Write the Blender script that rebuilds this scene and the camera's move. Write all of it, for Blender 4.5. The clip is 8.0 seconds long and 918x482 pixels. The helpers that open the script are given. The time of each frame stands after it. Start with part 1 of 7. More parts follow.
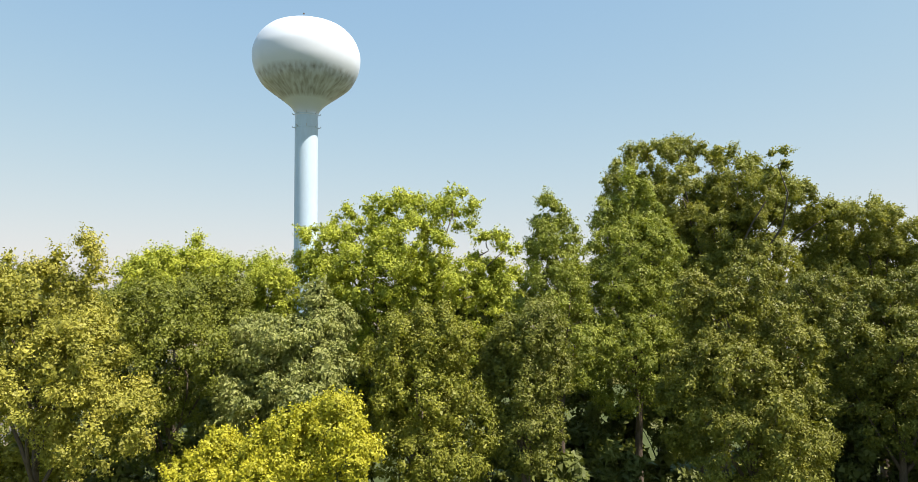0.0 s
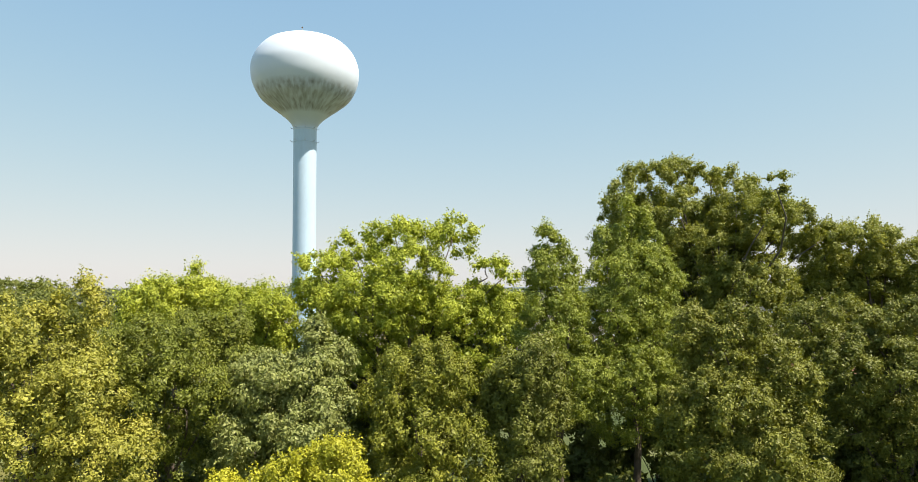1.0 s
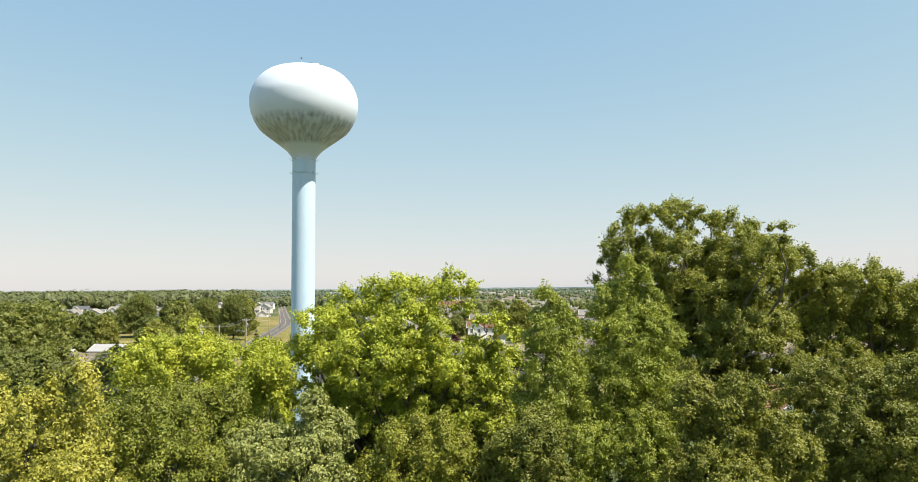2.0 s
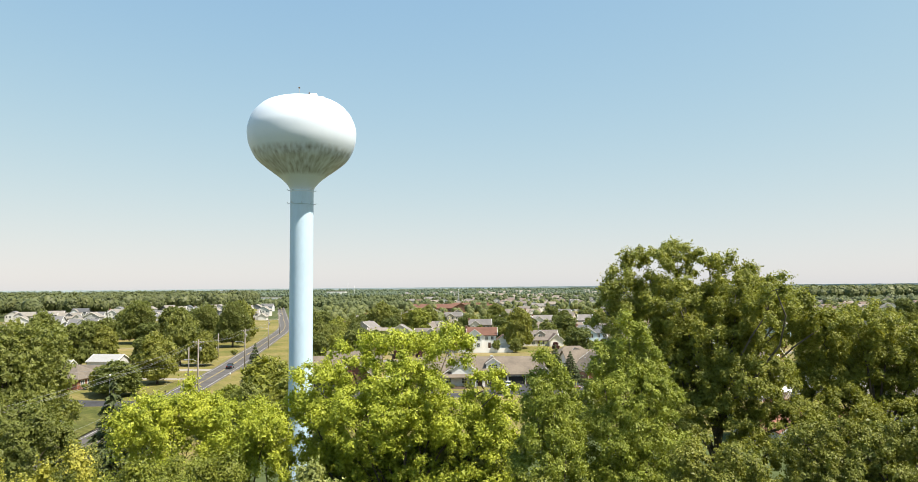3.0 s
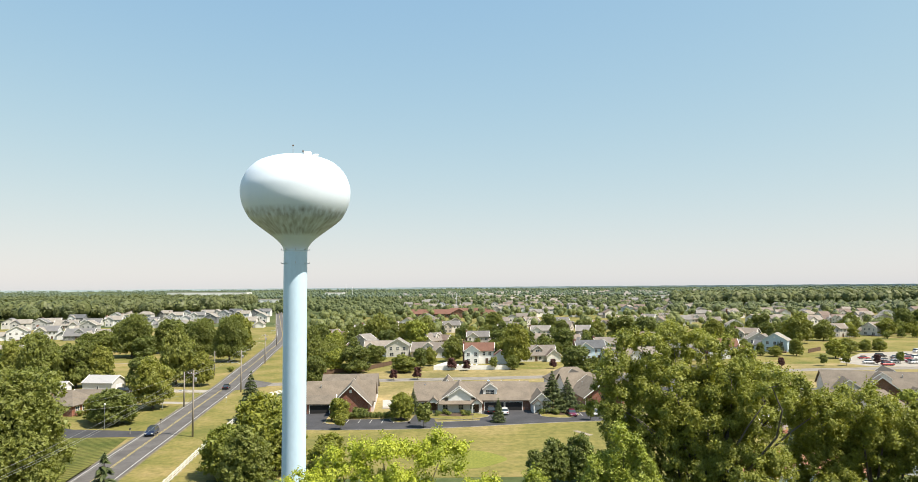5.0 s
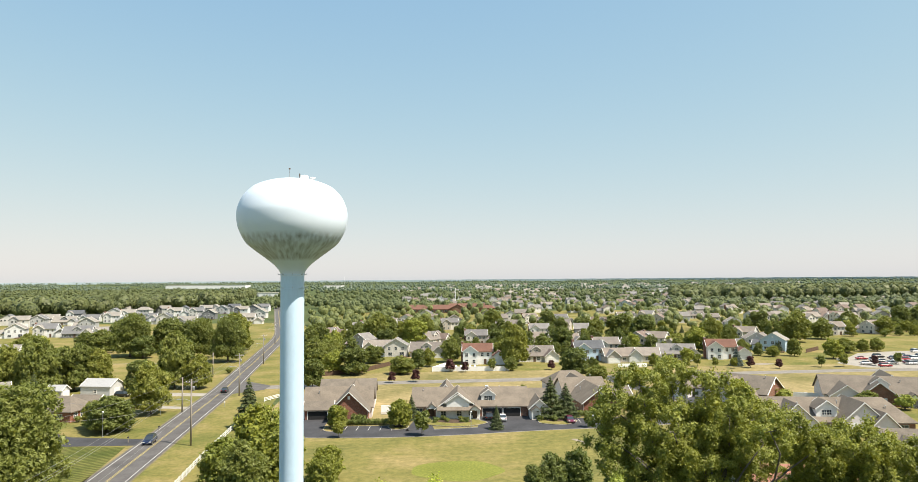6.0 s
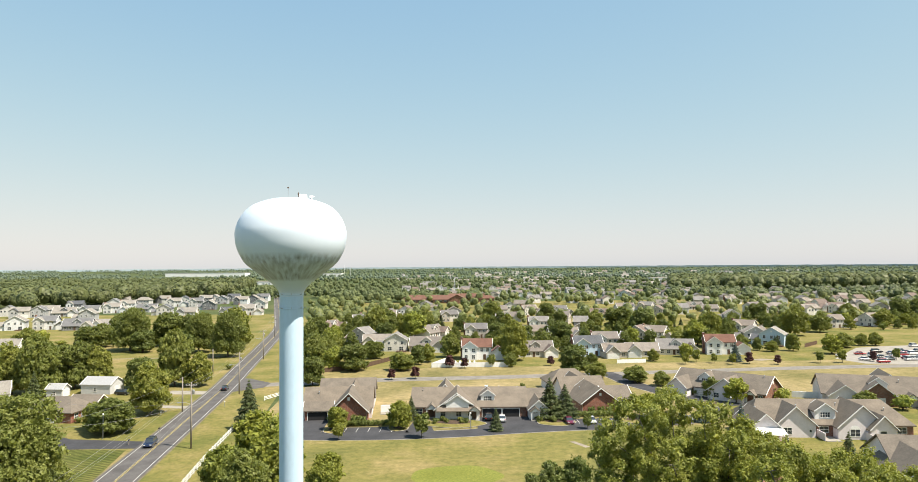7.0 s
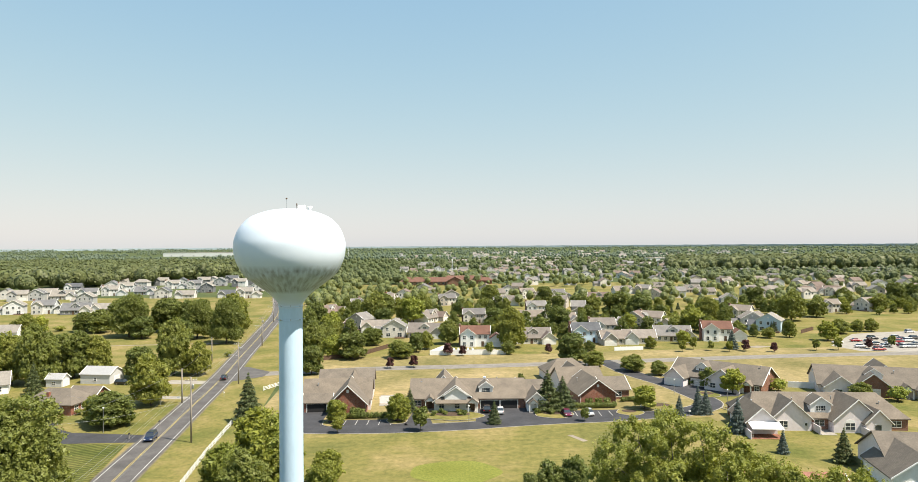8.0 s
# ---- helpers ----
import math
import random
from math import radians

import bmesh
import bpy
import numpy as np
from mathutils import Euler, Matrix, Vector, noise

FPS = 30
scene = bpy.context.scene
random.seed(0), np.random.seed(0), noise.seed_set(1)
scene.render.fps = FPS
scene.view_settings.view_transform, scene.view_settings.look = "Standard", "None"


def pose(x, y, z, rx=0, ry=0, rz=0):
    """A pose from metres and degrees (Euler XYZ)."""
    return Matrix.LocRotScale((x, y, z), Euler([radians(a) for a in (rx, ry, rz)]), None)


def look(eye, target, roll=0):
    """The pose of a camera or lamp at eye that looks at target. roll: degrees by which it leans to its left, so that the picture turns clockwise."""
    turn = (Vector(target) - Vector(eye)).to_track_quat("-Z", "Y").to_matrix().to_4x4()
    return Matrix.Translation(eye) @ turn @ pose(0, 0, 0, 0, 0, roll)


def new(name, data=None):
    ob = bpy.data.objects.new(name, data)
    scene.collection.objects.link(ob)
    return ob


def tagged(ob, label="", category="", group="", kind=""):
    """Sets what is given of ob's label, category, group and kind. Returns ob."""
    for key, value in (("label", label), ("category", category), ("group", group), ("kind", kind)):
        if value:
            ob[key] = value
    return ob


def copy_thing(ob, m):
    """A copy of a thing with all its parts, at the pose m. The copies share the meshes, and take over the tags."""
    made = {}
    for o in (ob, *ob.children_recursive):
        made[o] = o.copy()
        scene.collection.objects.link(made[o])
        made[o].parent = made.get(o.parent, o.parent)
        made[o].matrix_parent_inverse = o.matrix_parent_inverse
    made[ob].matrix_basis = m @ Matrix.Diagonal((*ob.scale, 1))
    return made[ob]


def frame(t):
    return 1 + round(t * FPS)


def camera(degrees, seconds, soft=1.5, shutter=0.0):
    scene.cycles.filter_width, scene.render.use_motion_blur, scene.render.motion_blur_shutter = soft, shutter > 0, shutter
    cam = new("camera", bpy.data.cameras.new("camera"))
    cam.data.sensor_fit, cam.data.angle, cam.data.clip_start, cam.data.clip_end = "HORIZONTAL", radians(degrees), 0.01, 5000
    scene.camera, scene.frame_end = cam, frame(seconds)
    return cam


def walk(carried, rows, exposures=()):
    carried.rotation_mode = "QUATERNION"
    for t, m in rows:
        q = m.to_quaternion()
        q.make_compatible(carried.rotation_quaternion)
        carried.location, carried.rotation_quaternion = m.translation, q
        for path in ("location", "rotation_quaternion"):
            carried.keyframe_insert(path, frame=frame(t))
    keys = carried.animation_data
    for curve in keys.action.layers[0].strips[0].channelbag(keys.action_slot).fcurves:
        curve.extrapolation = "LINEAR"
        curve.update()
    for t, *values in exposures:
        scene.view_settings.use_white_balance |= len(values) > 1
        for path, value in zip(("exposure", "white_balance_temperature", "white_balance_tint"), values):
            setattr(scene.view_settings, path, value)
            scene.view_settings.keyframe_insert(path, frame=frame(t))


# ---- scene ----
cam = camera(68.3, 8.0, 0.72)
PATH = [
    (0, (-0.140, 0.750, 16.000), -0.696, 4.242, -0.54),
    (0.5, (-0.185, 0.669, 16.563), -0.605, 4.185, -0.53),
    (1, (-0.188, 0.606, 17.885), -0.530, 4.071, -0.52),
    (1.5, (-0.154, 0.561, 19.643), -0.526, 4.071, -0.51),
    (3, (0.096, 0.521, 25.193), -0.506, 3.926, -0.48),
    (3.5, (0.206, 0.537, 26.822), -0.466, 3.928, -0.47),
    (4, (0.319, 0.567, 28.566), -0.460, 3.900, -0.46),
    (4.5, (0.428, 0.610, 30.306), -0.430, 3.928, -0.45),
    (6, (0.661, 0.806, 35.746), -0.255, 3.153, -0.42),
    (6.5, (0.686, 0.891, 37.583), -0.267, 2.636, -0.41),
    (7, (0.672, 0.985, 39.432), -0.220, 2.034, -0.40),
    (7.5, (0.615, 1.087, 41.257), -0.163, 1.175, -0.39),
    (8, (0.506, 1.196, 43.083), -0.044, 0.229, -0.38),
]


def gaze(eye, yaw, tilt, roll):
    """The pose of the flying camera: yaw to its right, tilt upwards."""
    a, b = radians(yaw), radians(tilt)
    way = Vector((math.sin(a) * math.cos(b), math.cos(a) * math.cos(b), math.sin(b)))
    return look(eye, Vector(eye) + way * 100, roll)


walk(cam, [(t, gaze(eye, yaw, tilt, roll)) for t, eye, yaw, tilt, roll in PATH], exposures=[(0, 0.88, 6950, 15), (1.2, 0.88, 6950, 11.5), (3, 0.88, 6950, 11), (8, 0.88, 6950, 10)])

# ---- sky and sun ----
SUN_UP, SUN_SIDE = 58.0, 25.0  # degrees above the horizon; from +x towards -y
sun_way = Vector((math.cos(radians(SUN_UP)) * math.cos(radians(SUN_SIDE)), -math.cos(radians(SUN_UP)) * math.sin(radians(SUN_SIDE)), math.sin(radians(SUN_UP))))
world = bpy.data.worlds.new("sky")
scene.world = world
world.use_nodes = True
wn = world.node_tree.nodes
sky = wn.new("ShaderNodeTexSky")
sky.sky_type, sky.sun_disc = "NISHITA", False
sky.sun_elevation, sky.sun_rotation = radians(SUN_UP), math.atan2(sun_way.x, sun_way.y)
sky.altitude, sky.air_density, sky.dust_density, sky.ozone_density = 100, 1.0, 0.5, 1.0
wn["Background"].inputs["Strength"].default_value = 0.11
# summer haze: the sky's colour c becomes FULL * c / (c + HALF)
FULL, HALF = (6.5, 5.23, 4.5), (4.5, 2.14, 0.63)
added, scaled, hazed = (wn.new("ShaderNodeVectorMath") for _ in range(3))
added.operation, scaled.operation, hazed.operation = "ADD", "MULTIPLY", "DIVIDE"
added.inputs[1].default_value, scaled.inputs[1].default_value = HALF, FULL
for a, b in ((sky.outputs[0], added.inputs[0]), (sky.outputs[0], scaled.inputs[0]), (scaled.outputs[0], hazed.inputs[0]), (added.outputs[0], hazed.inputs[1]), (hazed.outputs[0], wn["Background"].inputs["Color"])):
    world.node_tree.links.new(a, b)
sun_data = bpy.data.lights.new("sun", "SUN")
sun_data.energy, sun_data.angle, sun_data.color = 5.0, radians(0.53), (1.0, 0.95, 0.86)
sun = new("sun", sun_data)
sun.matrix_world = look(sun_way * 300, (0, 0, 0))


# ---- materials ----
def node_material(name, rough=0.8, metal=0.0, spec=0.3):
    m = bpy.data.materials.new(name)
    m.use_nodes = True
    b = m.node_tree.nodes["Principled BSDF"]
    b.inputs["Roughness"].default_value = rough
    b.inputs["Metallic"].default_value = metal
    b.inputs["Specular IOR Level"].default_value = spec
    return m, m.node_tree.nodes, m.node_tree.links, b


def ramp(nodes, stops):
    r = nodes.new("ShaderNodeValToRGB")
    e = r.color_ramp.elements
    while len(e) < len(stops):
        e.new(0.5)
    for k, (p, c) in zip(e, stops):
        k.position, k.color = p, (*c, 1)
    return r


def noise_node(nodes, links, scale, detail=4.0, where="Object", stretch=(1, 1, 1), rough=0.55):
    co = nodes.new("ShaderNodeTexCoord") if where != "Position" else nodes.new("ShaderNodeNewGeometry")
    mp = nodes.new("ShaderNodeMapping")
    mp.inputs["Scale"].default_value = stretch
    n = nodes.new("ShaderNodeTexNoise")
    n.inputs["Scale"].default_value, n.inputs["Detail"].default_value, n.inputs["Roughness"].default_value = scale, detail, rough
    links.new(co.outputs[where], mp.inputs["Vector"])
    links.new(mp.outputs[0], n.inputs["Vector"])
    return n


def blend(nodes, links, a, b, fac, mode="MIX"):
    m = nodes.new("ShaderNodeMix")
    m.data_type, m.blend_type = "RGBA", mode
    for sock, v in ((m.inputs[0], fac), (m.inputs[6], a), (m.inputs[7], b)):
        if hasattr(v, "is_linked"):
            links.new(v, sock)
        else:
            sock.default_value = v if isinstance(v, float) else (*v, 1)
    return m.outputs[2]


def bump(nodes, links, bsdf, height, strength=0.4, distance=0.02):
    b = nodes.new("ShaderNodeBump")
    b.inputs["Strength"].default_value, b.inputs["Distance"].default_value = strength, distance
    links.new(height, b.inputs["Height"])
    links.new(b.outputs[0], bsdf.inputs["Normal"])


def plain(name, colour, rough=0.7, metal=0.0, scale=3.0, vary=0.18, where="Object", stretch=(1, 1, 1), relief=0.0):
    """Paint, concrete and the like: a base colour with blotches at two sizes."""
    m, n, l, b = node_material(name, rough, metal)
    big = noise_node(n, l, scale, 5, where, stretch)
    fine = noise_node(n, l, scale * 9, 3, where, stretch)
    dark = tuple(c * (1 - vary) for c in colour)
    light = tuple(min(1, c * (1 + vary * 0.6)) for c in colour)
    r = ramp(n, [(0.3, dark), (0.7, light)])
    l.new(big.outputs[0], r.inputs[0])
    r2 = ramp(n, [(0.35, (1 - vary * 0.7,) * 3), (0.65, (1, 1, 1))])
    l.new(fine.outputs[0], r2.inputs[0])
    l.new(blend(n, l, r.outputs[0], r2.outputs[0], 1.0, "MULTIPLY"), b.inputs["Base Color"])
    if relief:
        bump(n, l, b, fine.outputs[0], relief)
    return m


def leaf_material(name, dark, light, tip=None, clear=0.35, mixed=0.0, blotch=0.7):
    """Leaves: each leaf its own shade, each crown its own cast, light passing through."""
    m, n, l, b = node_material(name, 0.52, 0, 0.28)
    geo, info = n.new("ShaderNodeNewGeometry"), n.new("ShaderNodeObjectInfo")
    stops = [(0.0, dark), (0.75, light)] + ([(1.0, tip)] if tip else [])
    r = ramp(n, stops)
    l.new(geo.outputs["Random Per Island"], r.inputs[0])
    patch = noise_node(n, l, blotch, 3, "Object")
    r2 = ramp(n, [(0.32, (0.76, 0.8, 0.76)), (0.68, (1.12, 1.09, 1.0))])
    l.new(patch.outputs[0], r2.inputs[0])
    col = blend(n, l, r.outputs[0], r2.outputs[0], 1.0, "MULTIPLY")
    r3 = ramp(n, [(0.0, (0.88 - mixed, 0.93 - mixed, 0.95 - mixed * 0.7)), (0.5, (1, 1, 1)), (1.0, (1.05 + mixed, 1.03 + mixed * 0.6, 0.92))])
    l.new(info.outputs["Random"], r3.inputs[0])
    col = blend(n, l, col, r3.outputs[0], 1.0, "MULTIPLY")
    l.new(col, b.inputs["Base Color"])
    tr, mix = n.new("ShaderNodeBsdfTranslucent"), n.new("ShaderNodeMixShader")
    mix.inputs[0].default_value = clear
    l.new(blend(n, l, col, (1.35, 1.3, 0.6), 1.0, "MULTIPLY"), tr.inputs["Color"])
    l.new(b.outputs[0], mix.inputs[1])
    l.new(tr.outputs[0], mix.inputs[2])
    l.new(mix.outputs[0], n["Material Output"].inputs["Surface"])
    return m


def shade_by_object(name, colours, rough=0.8, line=0.0, axis=2, grain=4.0):
    """Siding and shingles: the colour changes from house to house; line is the height of a course in metres."""
    m, n, l, b = node_material(name, rough, 0, 0.2)
    info = n.new("ShaderNodeObjectInfo")
    r = ramp(n, [(i / len(colours), c) for i, c in enumerate(colours)])
    r.color_ramp.interpolation = "CONSTANT"
    l.new(info.outputs["Random"], r.inputs[0])
    big = noise_node(n, l, grain * 0.12, 4)
    fine = noise_node(n, l, grain, 3)
    r2 = ramp(n, [(0.3, (0.78, 0.78, 0.78)), (0.7, (1.08, 1.07, 1.05))])
    l.new(big.outputs[0], r2.inputs[0])
    r3 = ramp(n, [(0.3, (0.8, 0.8, 0.8)), (0.7, (1.06, 1.06, 1.06))])
    l.new(fine.outputs[0], r3.inputs[0])
    col = blend(n, l, blend(n, l, r.outputs[0], r2.outputs[0], 1.0, "MULTIPLY"), r3.outputs[0], 1.0, "MULTIPLY")
    l.new(col, b.inputs["Base Color"])
    if line:
        co, sep, mul, saw = n.new("ShaderNodeTexCoord"), n.new("ShaderNodeSeparateXYZ"), n.new("ShaderNodeMath"), n.new("ShaderNodeMath")
        l.new(co.outputs["Object"], sep.inputs[0])
        mul.operation, saw.operation = "MULTIPLY", "FRACT"
        mul.inputs[1].default_value = 1 / line
        l.new(sep.outputs[axis], mul.inputs[0])
        l.new(mul.outputs[0], saw.inputs[0])
        bump(n, l, b, saw.outputs[0], 0.5, 0.03)
    return m


def brick_material(name, a, c, mortar):
    m, n, l, b = node_material(name, 0.9, 0, 0.15)
    co, mp, br = n.new("ShaderNodeTexCoord"), n.new("ShaderNodeMapping"), n.new("ShaderNodeTexBrick")
    mp.inputs["Rotation"].default_value = (radians(90), 0, 0)
    l.new(co.outputs["Object"], mp.inputs["Vector"])
    l.new(mp.outputs[0], br.inputs["Vector"])
    br.inputs["Color1"].default_value, br.inputs["Color2"].default_value, br.inputs["Mortar"].default_value = (*a, 1), (*c, 1), (*mortar, 1)
    br.inputs["Scale"].default_value, br.inputs["Brick Width"].default_value, br.inputs["Row Height"].default_value = 1.0, 0.22, 0.075
    br.inputs["Mortar Size"].default_value = 0.008
    big = noise_node(n, l, 0.8, 4)
    r = ramp(n, [(0.3, (0.75, 0.75, 0.75)), (0.7, (1.1, 1.08, 1.05))])
    l.new(big.outputs[0], r.inputs[0])
    l.new(blend(n, l, br.outputs[0], r.outputs[0], 1.0, "MULTIPLY"), b.inputs["Base Color"])
    return m


def grass_material(name, colours, scale=0.05, mow=0.0, turn=0.0, deep=0.0):
    """Turf: large dry patches, smaller tufts, and mowing stripes where mow (metres) is given."""
    m, n, l, b = node_material(name, 0.95, 0, 0.1)
    big = noise_node(n, l, scale, 6, "Position", rough=0.62)
    r = ramp(n, [(0.32 + 0.36 * i / (len(colours) - 1), c) for i, c in enumerate(colours)])
    l.new(big.outputs[0], r.inputs[0])
    mid = noise_node(n, l, scale * 14, 5, "Position", rough=0.7)
    r2 = ramp(n, [(0.3, (0.62, 0.67, 0.6)), (0.7, (1.22, 1.18, 1.15))])
    l.new(mid.outputs[0], r2.inputs[0])
    col = blend(n, l, r.outputs[0], r2.outputs[0], 1.0, "MULTIPLY")
    if mow:
        geo, mp, wv = n.new("ShaderNodeNewGeometry"), n.new("ShaderNodeMapping"), n.new("ShaderNodeTexWave")
        mp.inputs["Rotation"].default_value = (0, 0, radians(turn))
        wv.inputs["Scale"].default_value, wv.inputs["Distortion"].default_value = 0.314 / mow, 0.6
        l.new(geo.outputs["Position"], mp.inputs["Vector"])
        l.new(mp.outputs[0], wv.inputs["Vector"])
        r3 = ramp(n, [(0.35, (0.86 - deep, 0.88 - deep, 0.84 - deep)), (0.65, (1.08 + deep, 1.08 + deep, 1.05 + deep))])
        l.new(wv.outputs[0], r3.inputs[0])
        col = blend(n, l, col, r3.outputs[0], 1.0, "MULTIPLY")
    l.new(col, b.inputs["Base Color"])
    fine = noise_node(n, l, 6, 4, "Position", rough=0.8)
    bump(n, l, b, fine.outputs[0], 0.6, 0.08)
    return m


def tank_material(name):
    """White tank paint with mildew streaks that run down the lower bowl."""
    m, n, l, b = node_material(name, 0.45, 0, 0.4)
    geo, sep = n.new("ShaderNodeTexCoord"), n.new("ShaderNodeSeparateXYZ")
    l.new(geo.outputs["Object"], sep.inputs[0])
    ang = n.new("ShaderNodeMath")
    ang.operation = "ARCTAN2"
    l.new(sep.outputs[0], ang.inputs[0])
    l.new(sep.outputs[1], ang.inputs[1])
    com = n.new("ShaderNodeCombineXYZ")
    l.new(ang.outputs[0], com.inputs[0])
    hz = n.new("ShaderNodeMath")
    hz.operation = "MULTIPLY"
    hz.inputs[1].default_value = 0.12
    l.new(sep.outputs[2], hz.inputs[0])
    l.new(hz.outputs[0], com.inputs[2])
    streak = n.new("ShaderNodeTexNoise")
    streak.inputs["Scale"].default_value, streak.inputs["Detail"].default_value = 11, 6
    l.new(com.outputs[0], streak.inputs["Vector"])
    blot = n.new("ShaderNodeTexNoise")
    blot.inputs["Scale"].default_value, blot.inputs["Detail"].default_value = 3.2, 5
    l.new(com.outputs[0], blot.inputs["Vector"])
    # where the mildew grows: on the bowl, between the weld lines
    low = n.new("ShaderNodeMapRange")
    low.inputs[1].default_value, low.inputs[2].default_value = 40.95, 40.35
    l.new(sep.outputs[2], low.inputs[0])
    end = n.new("ShaderNodeMapRange")
    end.inputs[1].default_value, end.inputs[2].default_value = 37.75, 38.1
    l.new(sep.outputs[2], end.inputs[0])
    zone = n.new("ShaderNodeMath")
    zone.operation = "MULTIPLY"
    l.new(low.outputs[0], zone.inputs[0])
    l.new(end.outputs[0], zone.inputs[1])
    rs = ramp(n, [(0.3, (0.9,) * 3), (0.62, (0.2,) * 3)])
    l.new(streak.outputs[0], rs.inputs[0])
    rb = ramp(n, [(0.3, (1.0,) * 3), (0.7, (0.55,) * 3)])
    l.new(blot.outputs[0], rb.inputs[0])
    amount = blend(n, l, rs.outputs[0], rb.outputs[0], 1.0, "MULTIPLY")
    f = n.new("ShaderNodeMath")
    f.operation = "MULTIPLY"
    l.new(amount, f.inputs[0])
    l.new(zone.outputs[0], f.inputs[1])
    paint = noise_node(n, l, 0.4, 4)
    rp = ramp(n, [(0.3, (0.6, 0.68, 0.77)), (0.7, (0.65, 0.72, 0.8))])
    l.new(paint.outputs[0], rp.inputs[0])
    l.new(blend(n, l, rp.outputs[0], (0.115, 0.1, 0.065), f.outputs[0]), b.inputs["Base Color"])
    return m


BARK = plain("bark", (0.14, 0.11, 0.085), 0.95, scale=2.5, vary=0.4, stretch=(1, 1, 0.25), relief=0.6)
PALE_BARK = plain("pale_bark", (0.19, 0.165, 0.135), 0.9, scale=1.6, vary=0.5)
LEAF = {
    "sycamore": leaf_material("leaf_sycamore_green", (0.176, 0.196, 0.044), (0.254, 0.276, 0.062), (0.322, 0.338, 0.09), 0.34),
    "poplar": leaf_material("leaf_poplar_green", (0.205, 0.235, 0.042), (0.31, 0.342, 0.058), (0.43, 0.45, 0.11), 0.3),
    "maple": leaf_material("leaf_maple_olive", (0.138, 0.15, 0.03), (0.197, 0.213, 0.042), (0.266, 0.276, 0.067), 0.2),
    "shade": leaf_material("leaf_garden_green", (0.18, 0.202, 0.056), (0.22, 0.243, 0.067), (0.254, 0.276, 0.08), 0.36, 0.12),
    "straw": leaf_material("leaf_straw_green", (0.24, 0.24, 0.05), (0.36, 0.353, 0.07), (0.46, 0.445, 0.1), 0.24),
    "yellow": leaf_material("leaf_yellow_green", (0.33, 0.325, 0.03), (0.46, 0.45, 0.042), (0.54, 0.52, 0.06), 0.22),
    "bright": leaf_material("leaf_bright_green", (0.285, 0.325, 0.04), (0.42, 0.455, 0.055), (0.5, 0.52, 0.08), 0.23),
    "olive": leaf_material("leaf_olive", (0.157, 0.172, 0.028), (0.234, 0.252, 0.041), (0.333, 0.345, 0.062), 0.21),
    "mid": leaf_material("leaf_green", (0.165, 0.182, 0.036), (0.235, 0.255, 0.05), (0.31, 0.325, 0.075), 0.28),
    "grey": leaf_material("leaf_grey_green", (0.196, 0.223, 0.068), (0.284, 0.313, 0.103), (0.383, 0.396, 0.160), 0.19),
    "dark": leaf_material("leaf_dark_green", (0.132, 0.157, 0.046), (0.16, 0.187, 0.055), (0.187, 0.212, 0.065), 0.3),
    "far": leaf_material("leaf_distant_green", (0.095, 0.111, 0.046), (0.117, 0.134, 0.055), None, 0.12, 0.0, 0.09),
    # the haze of the far plain is mixed into this leaf colour
    "remote": leaf_material("leaf_remote_haze_tint", (0.12, 0.15, 0.105), (0.13, 0.162, 0.115), None, 0.1, 0.0, 0.05),
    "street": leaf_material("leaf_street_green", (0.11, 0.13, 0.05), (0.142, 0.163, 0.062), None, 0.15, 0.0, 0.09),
    "needle": leaf_material("needle_dark_green", (0.058, 0.076, 0.03), (0.092, 0.115, 0.045), None, 0.08),
    "blue": leaf_material("needle_blue_green", (0.076, 0.104, 0.094), (0.113, 0.146, 0.134), None, 0.08),
    "lime": leaf_material("leaf_lime_green", (0.21, 0.232, 0.042), (0.29, 0.312, 0.058), (0.36, 0.37, 0.08), 0.2),
    "plum": leaf_material("leaf_plum", (0.072, 0.031, 0.034), (0.113, 0.049, 0.050), None, 0.13),
}
TURF = grass_material("turf", [(0.055, 0.075, 0.03), (0.072, 0.092, 0.037), (0.105, 0.11, 0.05)], 0.02)
LAWN = grass_material("lawn", [(0.106, 0.115, 0.033), (0.178, 0.158, 0.054), (0.262, 0.202, 0.094)], 0.06)
FIELD = grass_material("dry_field", [(0.15, 0.134, 0.055), (0.228, 0.186, 0.087), (0.325, 0.251, 0.138)], 0.035)
STRIPED = grass_material("mown_lawn", [(0.06, 0.075, 0.02), (0.10, 0.105, 0.032), (0.15, 0.135, 0.05)], 0.08, 1.3, 62, 0.16)
GREEN = grass_material("putting_green", [(0.15, 0.16, 0.036), (0.185, 0.195, 0.048)], 0.15)
ASPHALT = plain("asphalt", (0.11, 0.103, 0.1), 0.95, scale=0.25, vary=0.3, where="Position")
FRESH_ASPHALT = plain("sealed_asphalt", (0.055, 0.055, 0.06), 0.9, scale=0.2, vary=0.3, where="Position")
CONCRETE = plain("concrete", (0.3, 0.275, 0.24), 0.9, scale=0.4, vary=0.2, where="Position")
GRAVEL = plain("pale_paving", (0.27, 0.23, 0.18), 0.95, scale=0.3, vary=0.25, where="Position")
MULCH = plain("mulch", (0.09, 0.06, 0.04), 0.95, scale=2, vary=0.4)
WHITE_LINE = plain("white_road_paint", (0.5, 0.49, 0.47), 0.7, scale=0.8, vary=0.25, where="Position")
